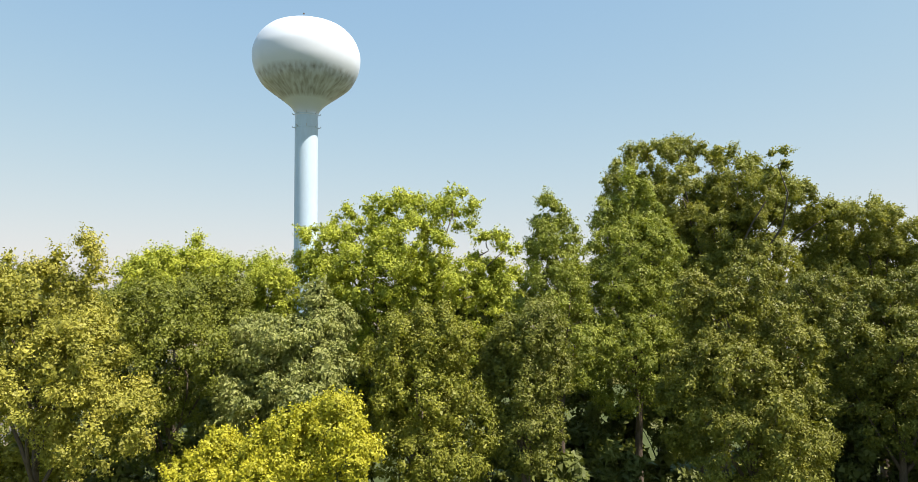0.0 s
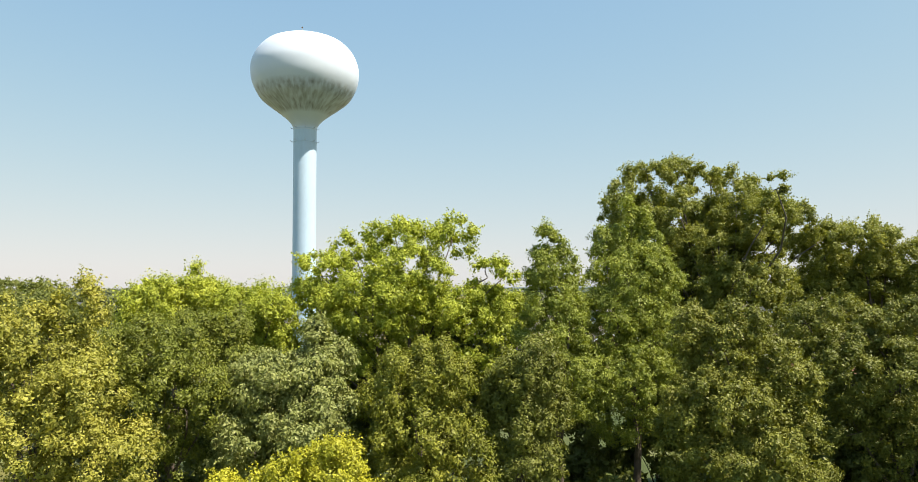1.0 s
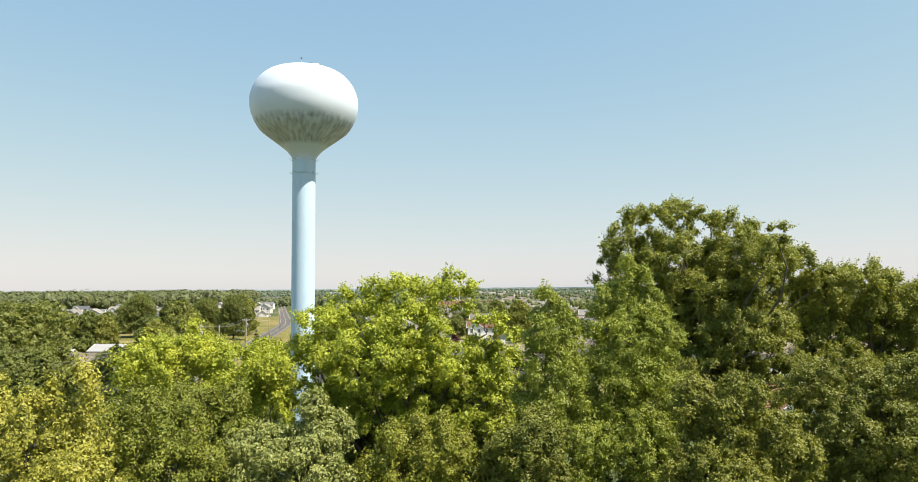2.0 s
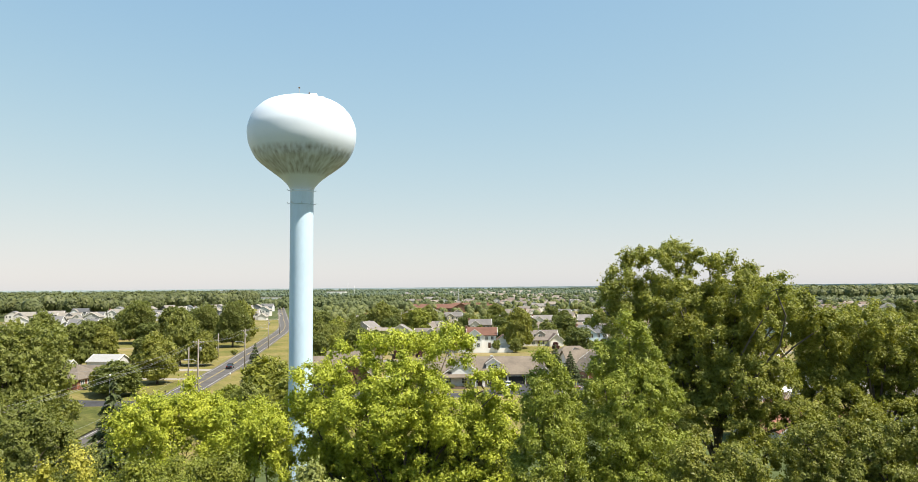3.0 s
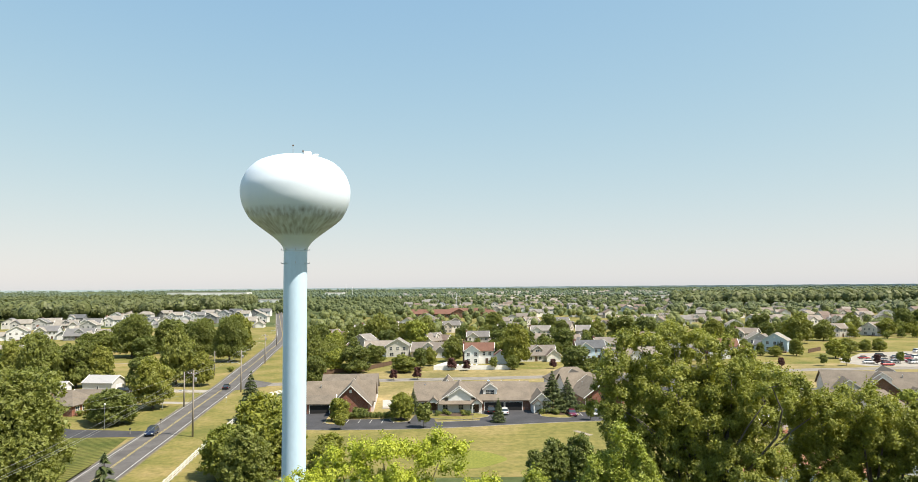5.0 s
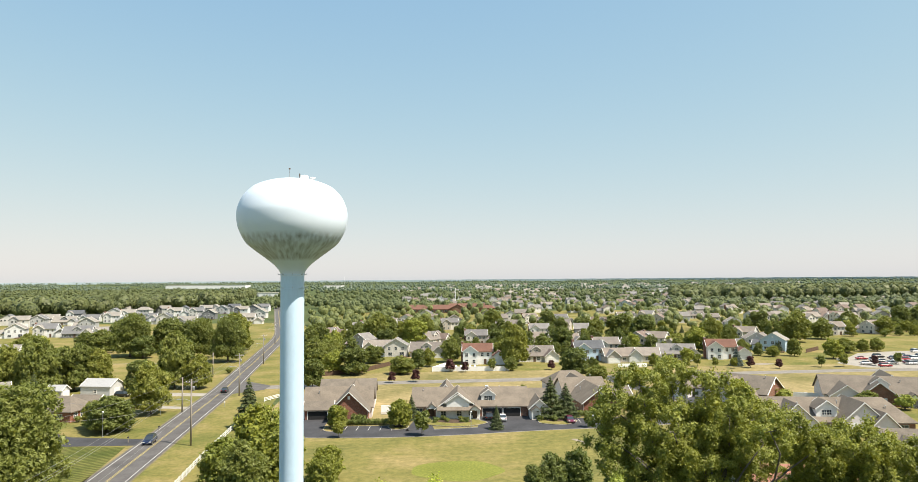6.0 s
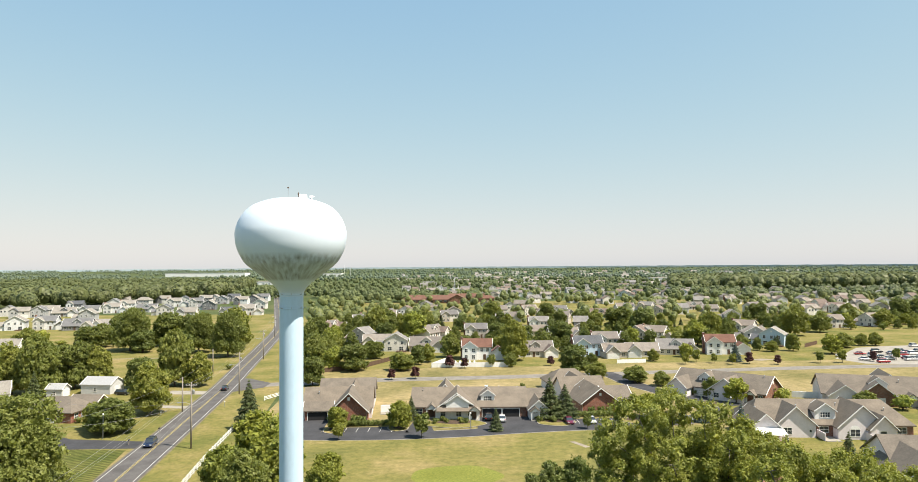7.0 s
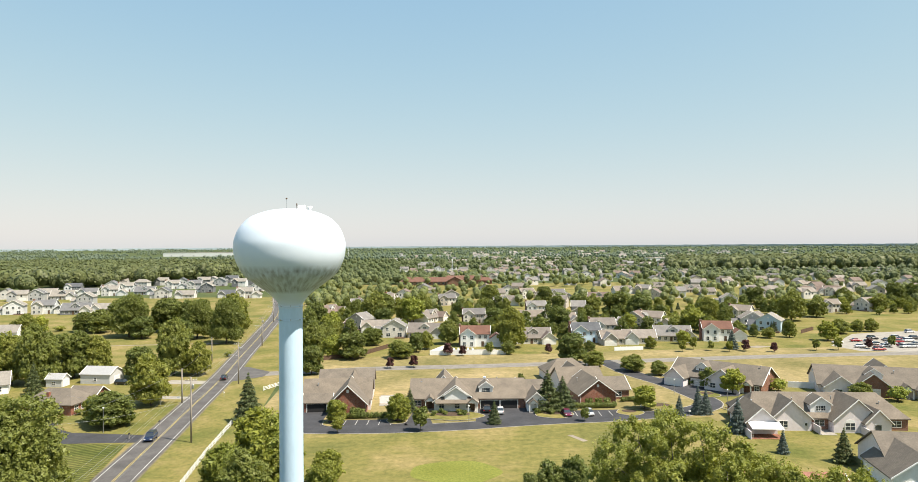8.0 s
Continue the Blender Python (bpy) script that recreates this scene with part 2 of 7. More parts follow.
YELLOW_LINE = plain("yellow_road_paint", (0.52, 0.41, 0.13), 0.7, scale=0.8, vary=0.25, where="Position")
TANK = tank_material("tank_paint")
PAINT = plain("pale_blue_white_paint", (0.5, 0.65, 0.78), 0.45, scale=0.5, vary=0.07, stretch=(1, 1, 0.3))
STEEL = plain("galvanised_steel", (0.5, 0.51, 0.52), 0.45, 0.8)
POLE_WOOD = plain("weathered_pole_wood", (0.33, 0.29, 0.25), 0.9, scale=1.2, vary=0.35, stretch=(1, 1, 0.1))
WIRE = plain("wire_black", (0.3, 0.3, 0.3), 0.5, 0.2)
VINYL = plain("white_vinyl", (0.8, 0.8, 0.79), 0.5, vary=0.06)
TRIM = plain("white_trim", (0.78, 0.77, 0.74), 0.5, vary=0.08)
SHINGLE_TAN = shade_by_object("tan_shingles", [(0.175, 0.15, 0.125), (0.19, 0.16, 0.13)], 0.92, 0.14, 2, 3)
SHINGLE = shade_by_object("roof_shingles", [(0.2, 0.177, 0.16), (0.27, 0.238, 0.21), (0.165, 0.157, 0.155), (0.235, 0.2, 0.172), (0.22, 0.208, 0.2), (0.19, 0.145, 0.125)], 0.92, 0.16, 2, 3)
SHINGLE_GREY = shade_by_object("grey_shingles", [(0.11, 0.115, 0.125), (0.17, 0.17, 0.175), (0.27, 0.25, 0.225)], 0.92, 0.16, 2, 3)
SHINGLE_RED = shade_by_object("red_brown_shingles", [(0.17, 0.09, 0.068)], 0.92, 0.16, 2, 3)
SIDING = shade_by_object("vinyl_siding", [(0.66, 0.62, 0.57), (0.76, 0.75, 0.74), (0.52, 0.47, 0.42), (0.7, 0.67, 0.62), (0.5, 0.465, 0.43), (0.74, 0.71, 0.66)], 0.6, 0.14, 2, 2)
SIDING_GREY = shade_by_object("grey_siding", [(0.7, 0.71, 0.72), (0.2, 0.205, 0.215), (0.42, 0.43, 0.44), (0.6, 0.59, 0.57), (0.7, 0.68, 0.65)], 0.6, 0.14, 2, 2)
SIDING_WHITE = plain("white_siding", (0.76, 0.755, 0.745), 0.55, scale=1.5, vary=0.08)
SIDING_PALE = plain("pale_grey_siding", (0.68, 0.625, 0.635), 0.55, scale=1.5, vary=0.08)
METAL_ROOF = plain("pale_metal_roof", (0.38, 0.38, 0.38), 0.55, 0.1)
SIDING_SHED = plain("grey_metal_siding", (0.5, 0.5, 0.5), 0.55, scale=1.5, vary=0.08)
SIDING_BLUE = plain("pale_blue_siding", (0.48, 0.6, 0.7), 0.55, scale=1.5, vary=0.08)
BRICK = brick_material("red_brick", (0.27, 0.085, 0.05), (0.2, 0.07, 0.045), (0.3, 0.24, 0.2))
BRICK_DULL = brick_material("dull_brick", (0.24, 0.1, 0.065), (0.17, 0.075, 0.05), (0.28, 0.24, 0.2))
DOOR_WHITE = plain("white_door_paint", (0.72, 0.71, 0.68), 0.5, vary=0.08)
DARK_WOOD = plain("dark_stained_wood", (0.12, 0.075, 0.05), 0.8, vary=0.3)
GLASS, _n, _l, _b = node_material("window_glass", 0.06, 0, 0.6)
_b.inputs["Base Color"].default_value = (0.035, 0.045, 0.055, 1)
WATER, _n, _l, _b = node_material("pool_water", 0.05, 0, 0.6)
_b.inputs["Base Color"].default_value = (0.08, 0.36, 0.42, 1)
RUBBER = plain("tyre_rubber", (0.025, 0.025, 0.026), 0.85)
HUB = plain("wheel_alloy", (0.5, 0.5, 0.5), 0.35, 0.9)
LAMP_RED, LAMP_CLEAR = plain("red_lamp", (0.4, 0.02, 0.02), 0.2), plain("clear_lamp", (0.7, 0.7, 0.68), 0.15)


# ---- building blocks ----
class Geo:
    """Collects corners and faces of one mesh."""

    def __init__(self):
        self.v, self.f = [], []

    def add(self, verts, faces):
        k = len(self.v)
        self.v += [tuple(p) for p in verts]
        self.f += [tuple(i + k for i in face) for face in faces]
        return self

    def box(self, x0, y0, z0, x1, y1, z1, skew=0.0):
        """A box; skew draws its top in on all sides."""
        s = skew
        return self.add([(x0, y0, z0), (x1, y0, z0), (x1, y1, z0), (x0, y1, z0), (x0 + s, y0 + s, z1), (x1 - s, y0 + s, z1), (x1 - s, y1 - s, z1), (x0 + s, y1 - s, z1)],
                        [(3, 2, 1, 0), (4, 5, 6, 7), (0, 1, 5, 4), (1, 2, 6, 5), (2, 3, 7, 6), (3, 0, 4, 7)])

    def prism(self, outline, way):
        """An outline of points pushed along a vector."""
        n = len(outline)
        return self.add([*outline, *[tuple(a + b for a, b in zip(p, way)) for p in outline]],
                        [tuple(range(n))[::-1], tuple(range(n, 2 * n)), *[(i, (i + 1) % n, n + (i + 1) % n, n + i) for i in range(n)]])

    def tube(self, points, radii, sides=7, caps=True):
        rings = []
        pts = [Vector(p) for p in points]
        for i, p in enumerate(pts):
            d = (pts[min(i + 1, len(pts) - 1)] - pts[max(i - 1, 0)]).normalized()
            a = d.cross(Vector((0, 0, 1)) if abs(d.z) < 0.95 else Vector((1, 0, 0))).normalized()
            b = d.cross(a)
            r = radii[i] if hasattr(radii, "__len__") else radii
            rings += [p + (a * math.cos(2 * math.pi * k / sides) + b * math.sin(2 * math.pi * k / sides)) * r for k in range(sides)]
        faces = [(i * sides + k, i * sides + (k + 1) % sides, (i + 1) * sides + (k + 1) % sides, (i + 1) * sides + k) for i in range(len(pts) - 1) for k in range(sides)]
        if caps:
            faces += [tuple(range(sides))[::-1], tuple(range((len(pts) - 1) * sides, len(pts) * sides))]
        return self.add(rings, faces)

    def revolve(self, profile, n=32, x=0.0, y=0.0):
        verts = [(x + r * math.cos(2 * math.pi * k / n), y + r * math.sin(2 * math.pi * k / n), z) for r, z in profile for k in range(n)]
        return self.add(verts, [(i * n + k, i * n + (k + 1) % n, (i + 1) * n + (k + 1) % n, (i + 1) * n + k) for i in range(len(profile) - 1) for k in range(n)])

    def mesh(self, name, material, smooth=False):
        me = bpy.data.meshes.new(name)
        me.from_pydata(self.v, [], self.f)
        me.validate()
        bm = bmesh.new()
        bm.from_mesh(me)
        bmesh.ops.recalc_face_normals(bm, faces=bm.faces)
        bm.to_mesh(me)
        bm.free()
        me.materials.append(material)
        if smooth:
            me.polygons.foreach_set("use_smooth", [True] * len(me.polygons))
        return me


def loose(name, verts, material, k=4):
    """A mesh of loose leaves with k corners each, from an array of corners."""
    n = len(verts) // k
    me = bpy.data.meshes.new(name)
    me.vertices.add(k * n)
    me.vertices.foreach_set("co", np.asarray(verts, dtype=np.float32).ravel())
    me.loops.add(k * n)
    me.loops.foreach_set("vertex_index", np.arange(k * n, dtype=np.int32))
    me.polygons.add(n)
    me.polygons.foreach_set("loop_start", np.arange(0, k * n, k, dtype=np.int32))
    me.polygons.foreach_set("loop_total", np.full(n, k, dtype=np.int32))
    me.update(calc_edges=True)
    me.materials.append(material)
    return me


def part(name, geo, material, parent, label="", smooth=False):
    me = geo if isinstance(geo, bpy.types.Mesh) else geo.mesh(name, material, smooth)
    ob = new(name, me)
    ob.parent = parent
    if label:
        ob["label"] = label
    return ob


def thing(name, m, label, category, group="", kind=""):
    ob = new(name)
    ob.empty_display_size = 0.3
    ob.matrix_world = m
    return tagged(ob, label, category, group, kind)


def structure(name, geo, material, label, category="", smooth=False):
    return tagged(new(name, geo.mesh(name, material, smooth)), label, category or name, "", "structure")


PROTO = {}


def spawn(key, build, m, label="", group=""):
    """The first call builds the thing; later ones copy it to another place."""
    if key in PROTO:
        ob = copy_thing(PROTO[key], Matrix())
        ob.matrix_basis = m
    else:
        ob = PROTO[key] = build()
        ob.matrix_basis = m
    return tagged(ob, label, "", group)


def at(x, y, z=0.0, turn=0.0, size=1.0, tall=None):
    return pose(x, y, z, 0, 0, turn) @ Matrix.Diagonal((size, size, tall or size, 1))


# ---- foliage ----
def leaf_cloud(rng, lobes, count, leaf, clump=0.55, fill=0.25, wide=0.62, droop=0.0, per=190):
    """Leaves along sprigs that spread from clumps over the skin of lobes (x, y, z, across, high): leaf corners and clump middles."""
    lobes = np.array(lobes, float)
    area = lobes[:, 3] * (lobes[:, 3] + 2 * lobes[:, 4])
    nc = max(6, count // per)
    which = rng.choice(len(lobes), nc, p=area / area.sum())
    d = rng.normal(size=(nc, 3))
    d /= np.linalg.norm(d, axis=1)[:, None]
    d[:, 2] = np.where(rng.random(nc) < 0.45, np.abs(d[:, 2]), d[:, 2])
    reach = np.where(rng.random(nc) < fill, rng.uniform(0.3, 0.7, nc), rng.uniform(0.72, 0.98, nc))
    rad = np.stack([lobes[which, 3], lobes[which, 3], lobes[which, 4]], 1)
    mid = lobes[which, :3] + d * rad * reach[:, None]
    size = clump * rng.uniform(0.6, 1.35, nc)
    # most leaves lie on the domed skin of a clump, some on sprigs that stick out of it, larger ones fill its inside
    c = np.sort(rng.integers(0, nc, count))
    kind = rng.random(count)
    lean = d[c] * 0.75 + np.array([0, 0, 0.3])
    u = rng.normal(size=(count, 3))
    u /= np.linalg.norm(u, axis=1)[:, None]
    u = u + lean * 0.95
    u /= np.linalg.norm(u, axis=1)[:, None] + 1e-9
    ns = 5
    sprig = d[c] * 0.7 + np.array([0, 0, 0.5 - 0.7 * droop]) + np.sin((c * ns + rng.integers(0, ns, count))[:, None] * np.array([12.9, 78.2, 37.7])) * 0.75
    sprig /= np.linalg.norm(sprig, axis=1)[:, None] + 1e-9
    skin, out_sprig = kind < 0.6, kind > 0.84
    inner = ~skin & ~out_sprig
    run = np.where(skin, rng.uniform(0.72, 1.0, count), np.where(inner, rng.uniform(0.15, 0.65, count), rng.uniform(0.7, 1.4, count)))
    way = np.where(out_sprig[:, None], sprig, u)
    flat = np.where(out_sprig[:, None], 1.0, np.array([0.92, 0.92, 0.92]))
    p = mid[c] + way * flat * (size[c] * run)[:, None] + rng.normal(size=(count, 3)) * leaf * 0.3
    p[:, 2] -= droop * 0.3 * size[c] * run ** 2
    out = u * 0.85 + np.array([0, 0, 0.08]) + rng.normal(size=(count, 3)) * np.where(inner, 0.8, 0.34)[:, None]
    out /= np.linalg.norm(out, axis=1)[:, None]
    tip = rng.normal(size=(count, 3)) * 0.6 + way * 0.7
    tip[:, 2] -= droop
    tip -= (tip * out).sum(1)[:, None] * out
    tip /= np.linalg.norm(tip, axis=1)[:, None] + 1e-9
    side = np.cross(out, tip)
    ln = leaf * (rng.uniform(0.65, 1.35, count) * np.where(inner, 2.1, 1.0))[:, None]
    a, b = p - tip * ln * 0.45 + side * ln * wide * 0.5, p - tip * ln * 0.3 - side * ln * wide * 0.5
    e = p + tip * ln * 0.6 - out * ln * rng.uniform(0.0, 0.3, (count, 1))
    return np.stack([a, b, e], 1).reshape(-1, 3), mid


def round_faces(deep):
    """Directions of the corners and the faces of a sphere of triangles."""
    bm = bmesh.new()
    bmesh.ops.create_icosphere(bm, subdivisions=deep, radius=1.0)
    v = np.array([q.co[:] for q in bm.verts])
    f = np.array([[q.index for q in face.verts] for face in bm.faces])
    bm.free()
    return v, f


ROUND = {1: round_faces(1), 2: round_faces(2)}


def boughs(rng, lobes, shrink=0.88, deep=2, rough=0.13):
    """The dense leafage inside a crown: an uneven mass of facets for each lobe."""
    v, f = ROUND[deep]
    lobes = np.asarray(lobes, float)
    n = len(lobes)
    swell = shrink * (1 + rng.uniform(-rough, rough, (n, len(v))))
    rad = np.stack([lobes[:, 3], lobes[:, 3], lobes[:, 4]], 1)
    p = lobes[:, None, :3] + v[None] * swell[:, :, None] * rad[:, None, :]
    return p[:, f].reshape(-1, 3)


def filling(rng, lobes, core, each=110):
    """Larger leaf sprays deep inside the lobes, so that no light shows through a crown."""
    lobes = np.repeat(np.asarray(lobes, float), each, axis=0)
    n = len(lobes)
    d = rng.normal(size=(n, 3))
    d /= np.linalg.norm(d, axis=1)[:, None]
    p = lobes[:, :3] + d * lobes[:, [3, 3, 4]] * (core * rng.uniform(0.75, 1.1, n))[:, None]
    nrm = d + rng.normal(size=(n, 3)) * 0.4
    way = np.cross(nrm, rng.normal(size=(n, 3)))
    way /= np.linalg.norm(way, axis=1)[:, None]
    side = np.cross(nrm, way)
    side /= np.linalg.norm(side, axis=1)[:, None]
    ln = (np.clip(lobes[:, 3] * 0.2, 0.15, 0.5) * rng.uniform(0.7, 1.4, n))[:, None]
    return np.stack([p - way * ln - side * ln * 0.6, p - way * ln * 0.5 + side * ln * 0.8, p + way * ln], 1).reshape(-1, 3)


def limb(geo, rng, a, b, r0, r1, bend=0.12, steps=5, sides=6):
    a, b = np.array(a, float), np.array(b, float)
    ln = np.linalg.norm(b - a)
    sag = rng.normal(size=3) * bend * ln
    pts = [a + (b - a) * s + sag * math.sin(math.pi * s) + np.array([0, 0, 0.08 * ln * math.sin(math.pi * s)]) for s in np.linspace(0, 1, steps)]
    geo.tube(pts, [r0 + (r1 - r0) * s for s in np.linspace(0, 1, steps)], sides)


def wood_of(rng, lobes, mids, trunk_r, twigs=60, bare=()):
    """Trunk, limbs to each lobe and branches to many clumps."""
    geo = Geo()
    lobes = np.array(lobes, float)
    low, high = (lobes[:, 2] - lobes[:, 4]).min(), lobes[:, 2].max()
    fork = max(1.5, low * 0.75)
    lean = np.append(np.average(lobes[:, :2], axis=0, weights=lobes[:, 3]), 0) * 0.5
    crownbase = lean * 0.5 + np.array([0, 0, fork])
    top = lean + np.array([0, 0, fork + (high - fork) * 0.62])
    geo.tube([(0, 0, -0.3), (0, 0, 0.25), crownbase * [0.6, 0.6, 0.55], crownbase, (crownbase + top) / 2 + rng.normal(size=3) * 0.2, top], [trunk_r * 1.55, trunk_r * 1.15, trunk_r, trunk_r * 0.85, trunk_r * 0.55, trunk_r * 0.22], 9)
    for lo in lobes:
        s = np.clip((lo[2] - lo[4] - fork) / max(high - fork, 0.1) * 0.75, 0.02, 0.85)
        a = crownbase + (top - crownbase) * s
        small = lo[3] < 0.6
        r = trunk_r * (0.5 - 0.32 * s) * (0.25 if small else 1)
        limb(geo, rng, a, lo[:3], r, r * 0.3, 0.03 if small else 0.06, 5 if twigs else 3, 6 if twigs else 4)
        near = mids[np.argsort(np.linalg.norm(mids - lo[:3], axis=1))[: max(3, twigs // len(lobes)) if twigs else 0]]
        for q in near:
            limb(geo, rng, lo[:3] + (q - lo[:3]) * 0.05, q, r * 0.28, 0.012, 0.1, 4, 4)
    for b in bare:
        limb(geo, rng, top, b, 0.07, 0.02, 0.1, 6, 5)
    return geo


def broadleaf(name, m, lobes, colour, count, leaf, label, trunk_r=0.25, bark=None, seed=1, clump=0.55, fill=0.25, droop=0.0, twigs=60, category="tree", group="", wide=0.74, per=150, spires=0, core=0.0):
    rng = np.random.default_rng(seed)
    ob = thing(name, m, label, category, group)
    lobes = list(lobes)
    for i in range(spires):  # upright sprigs that break the outline
        x, y, z, ra, rh = lobes[int(rng.integers(0, len(lobes) - i))]
        a, e = rng.uniform(0, 2 * math.pi), rng.uniform(0.5, 1.4)
        k = rng.uniform(0.85, 1.0)
        lobes.append((x + ra * k * math.cos(a) * math.cos(e), y + ra * k * math.sin(a) * math.cos(e), z + rh * k * math.sin(e) + 0.25, rng.uniform(0.28, 0.55), rng.uniform(0.5, 1.05)))
    verts, mids = leaf_cloud(rng, lobes, count, leaf, clump, fill, wide, droop, per)
    part("trunk", wood_of(rng, lobes, mids, trunk_r, twigs), bark or BARK, ob, smooth=True)
    if core:
        verts = np.concatenate([verts, filling(rng, lobes, core)])
    part("crown", loose("crown", verts, LEAF[colour], 3), None, ob)
    return ob


def lobes_round(rng, wide, low, high, n, spread=0.55):
    """Lobes for a middling crown: a ring, a heart and a top."""
    r = wide / 2
    mid = (low + high) / 2
    out = [(0, 0, mid, r * 0.72, (high - low) * 0.42)]
    for i in range(n):
        a = 2 * math.pi * (i + rng.uniform(-0.3, 0.3)) / n * 1.618
        s = rng.uniform(0.15, 1.0)
        z = low + (high - low) * (0.22 + 0.66 * s)
        k = r * spread * math.sqrt(max(0.1, 1 - (2 * s - 0.9) ** 2))
        out.append((k * math.cos(a), k * math.sin(a), z, r * rng.uniform(0.34, 0.5), r * rng.uniform(0.3, 0.46)))
    for i in range(6):  # a skirt of low boughs
        a = 2 * math.pi * (i + rng.uniform(-0.2, 0.2)) / 6
        out.append((r * 0.56 * math.cos(a), r * 0.56 * math.sin(a), low + (high - low) * rng.uniform(0.12, 0.24), r * 0.42, r * 0.3))
    return out


def shade_tree(seed, wide, low, high, colour, count, leaf, label, trunk_r=0.2, name="tree", clump=0.6, n=13):
    rng = np.random.default_rng(seed)
    return broadleaf(name, Matrix(), lobes_round(rng, wide, low, high, n), colour, count, leaf, label, trunk_r, None, seed, clump * 0.7, 0.05, 0, 0, per=15, core=0.72)


def conifer(seed, high, wide, colour, label, count=8000, leaf=0.4):
    """Spruce: whorls of drooping boughs on a straight stem."""
    rng = np.random.default_rng(seed)
    ob = thing("spruce_tree", Matrix(), label, "conifer")
    part("trunk", Geo().tube([(0, 0, -0.2), (0, 0, high * 0.5), (0, 0, high * 0.97)], [0.16, 0.1, 0.02], 7), BARK, ob, smooth=True)
    s = 1 - np.sqrt(rng.random(count))
    whorl = np.round(s * high * 1.6) / (high * 1.6)
    s = np.clip(whorl + rng.normal(size=count) * 0.012, 0.0, 0.995)
    ang = np.round(rng.random(count) * 11 + whorl * 37) / 11 * 2 * np.pi + rng.normal(size=count) * 0.13
    reach = np.sqrt(rng.random(count)) * (1 - s) * wide / 2 * (1 + 0.18 * np.sin(ang * 3 + whorl * 50)) + 0.05
    z = 0.06 * high + s * high * 0.94 - reach * 0.28 + 0.1 * reach ** 2 / (wide / 2)
    p = np.stack([reach * np.cos(ang), reach * np.sin(ang), z], 1)
    radial = np.stack([np.cos(ang), np.sin(ang), np.full(count, -0.3)], 1) + rng.normal(size=(count, 3)) * 0.3
    radial /= np.linalg.norm(radial, axis=1)[:, None]
    up = np.array([0, 0, 1.0]) + rng.normal(size=(count, 3)) * 0.45
    side = np.cross(radial, up)
    side /= np.linalg.norm(side, axis=1)[:, None]
    ln = leaf * rng.uniform(0.6, 1.3, count)[:, None]
    verts = np.stack([p - radial * ln * 0.5, p + side * ln * 0.2, p + radial * ln * 0.5 - [0, 0, 0.05], p - side * ln * 0.2], 1).reshape(-1, 3)
    part("crown", loose("crown", verts, LEAF[colour]), None, ob)
    return ob


def shrub(seed, wide, high, colour, label, count=500, leaf=0.2, name="shrub"):
    rng = np.random.default_rng(seed)
    lobes = [(0, 0, high * 0.5, wide * 0.36, high * 0.45)] + [(rng.uniform(-0.25, 0.25) * wide, rng.uniform(-0.25, 0.25) * wide, high * rng.uniform(0.35, 0.65), wide * 0.25, high * 0.33) for _ in range(4)]
    ob = thing(name, Matrix(), label, "shrub")
    verts, mids = leaf_cloud(rng, lobes, count, leaf, 0.3, 0.1, per=12)
    verts = np.concatenate([verts, boughs(rng, lobes, 0.75, 1, 0.2)])
    verts[:, 2] = np.maximum(verts[:, 2], 0.02)
    g = Geo()
    for q in mids[:8]:
        g.tube([(0, 0, -0.05), q * [0.4, 0.4, 0.5], q], [0.04, 0.03, 0.01], 5)
    part("stems", g, BARK, ob)
    part("foliage", loose("foliage", verts, LEAF[colour], 3), None, ob)
    return ob


def lie(x, y):
    """The height of the land: flat here, rising gently far away."""
    return 15.0 * max(0.0, (math.hypot(x, y) - 1500) / 3300) ** 1.4


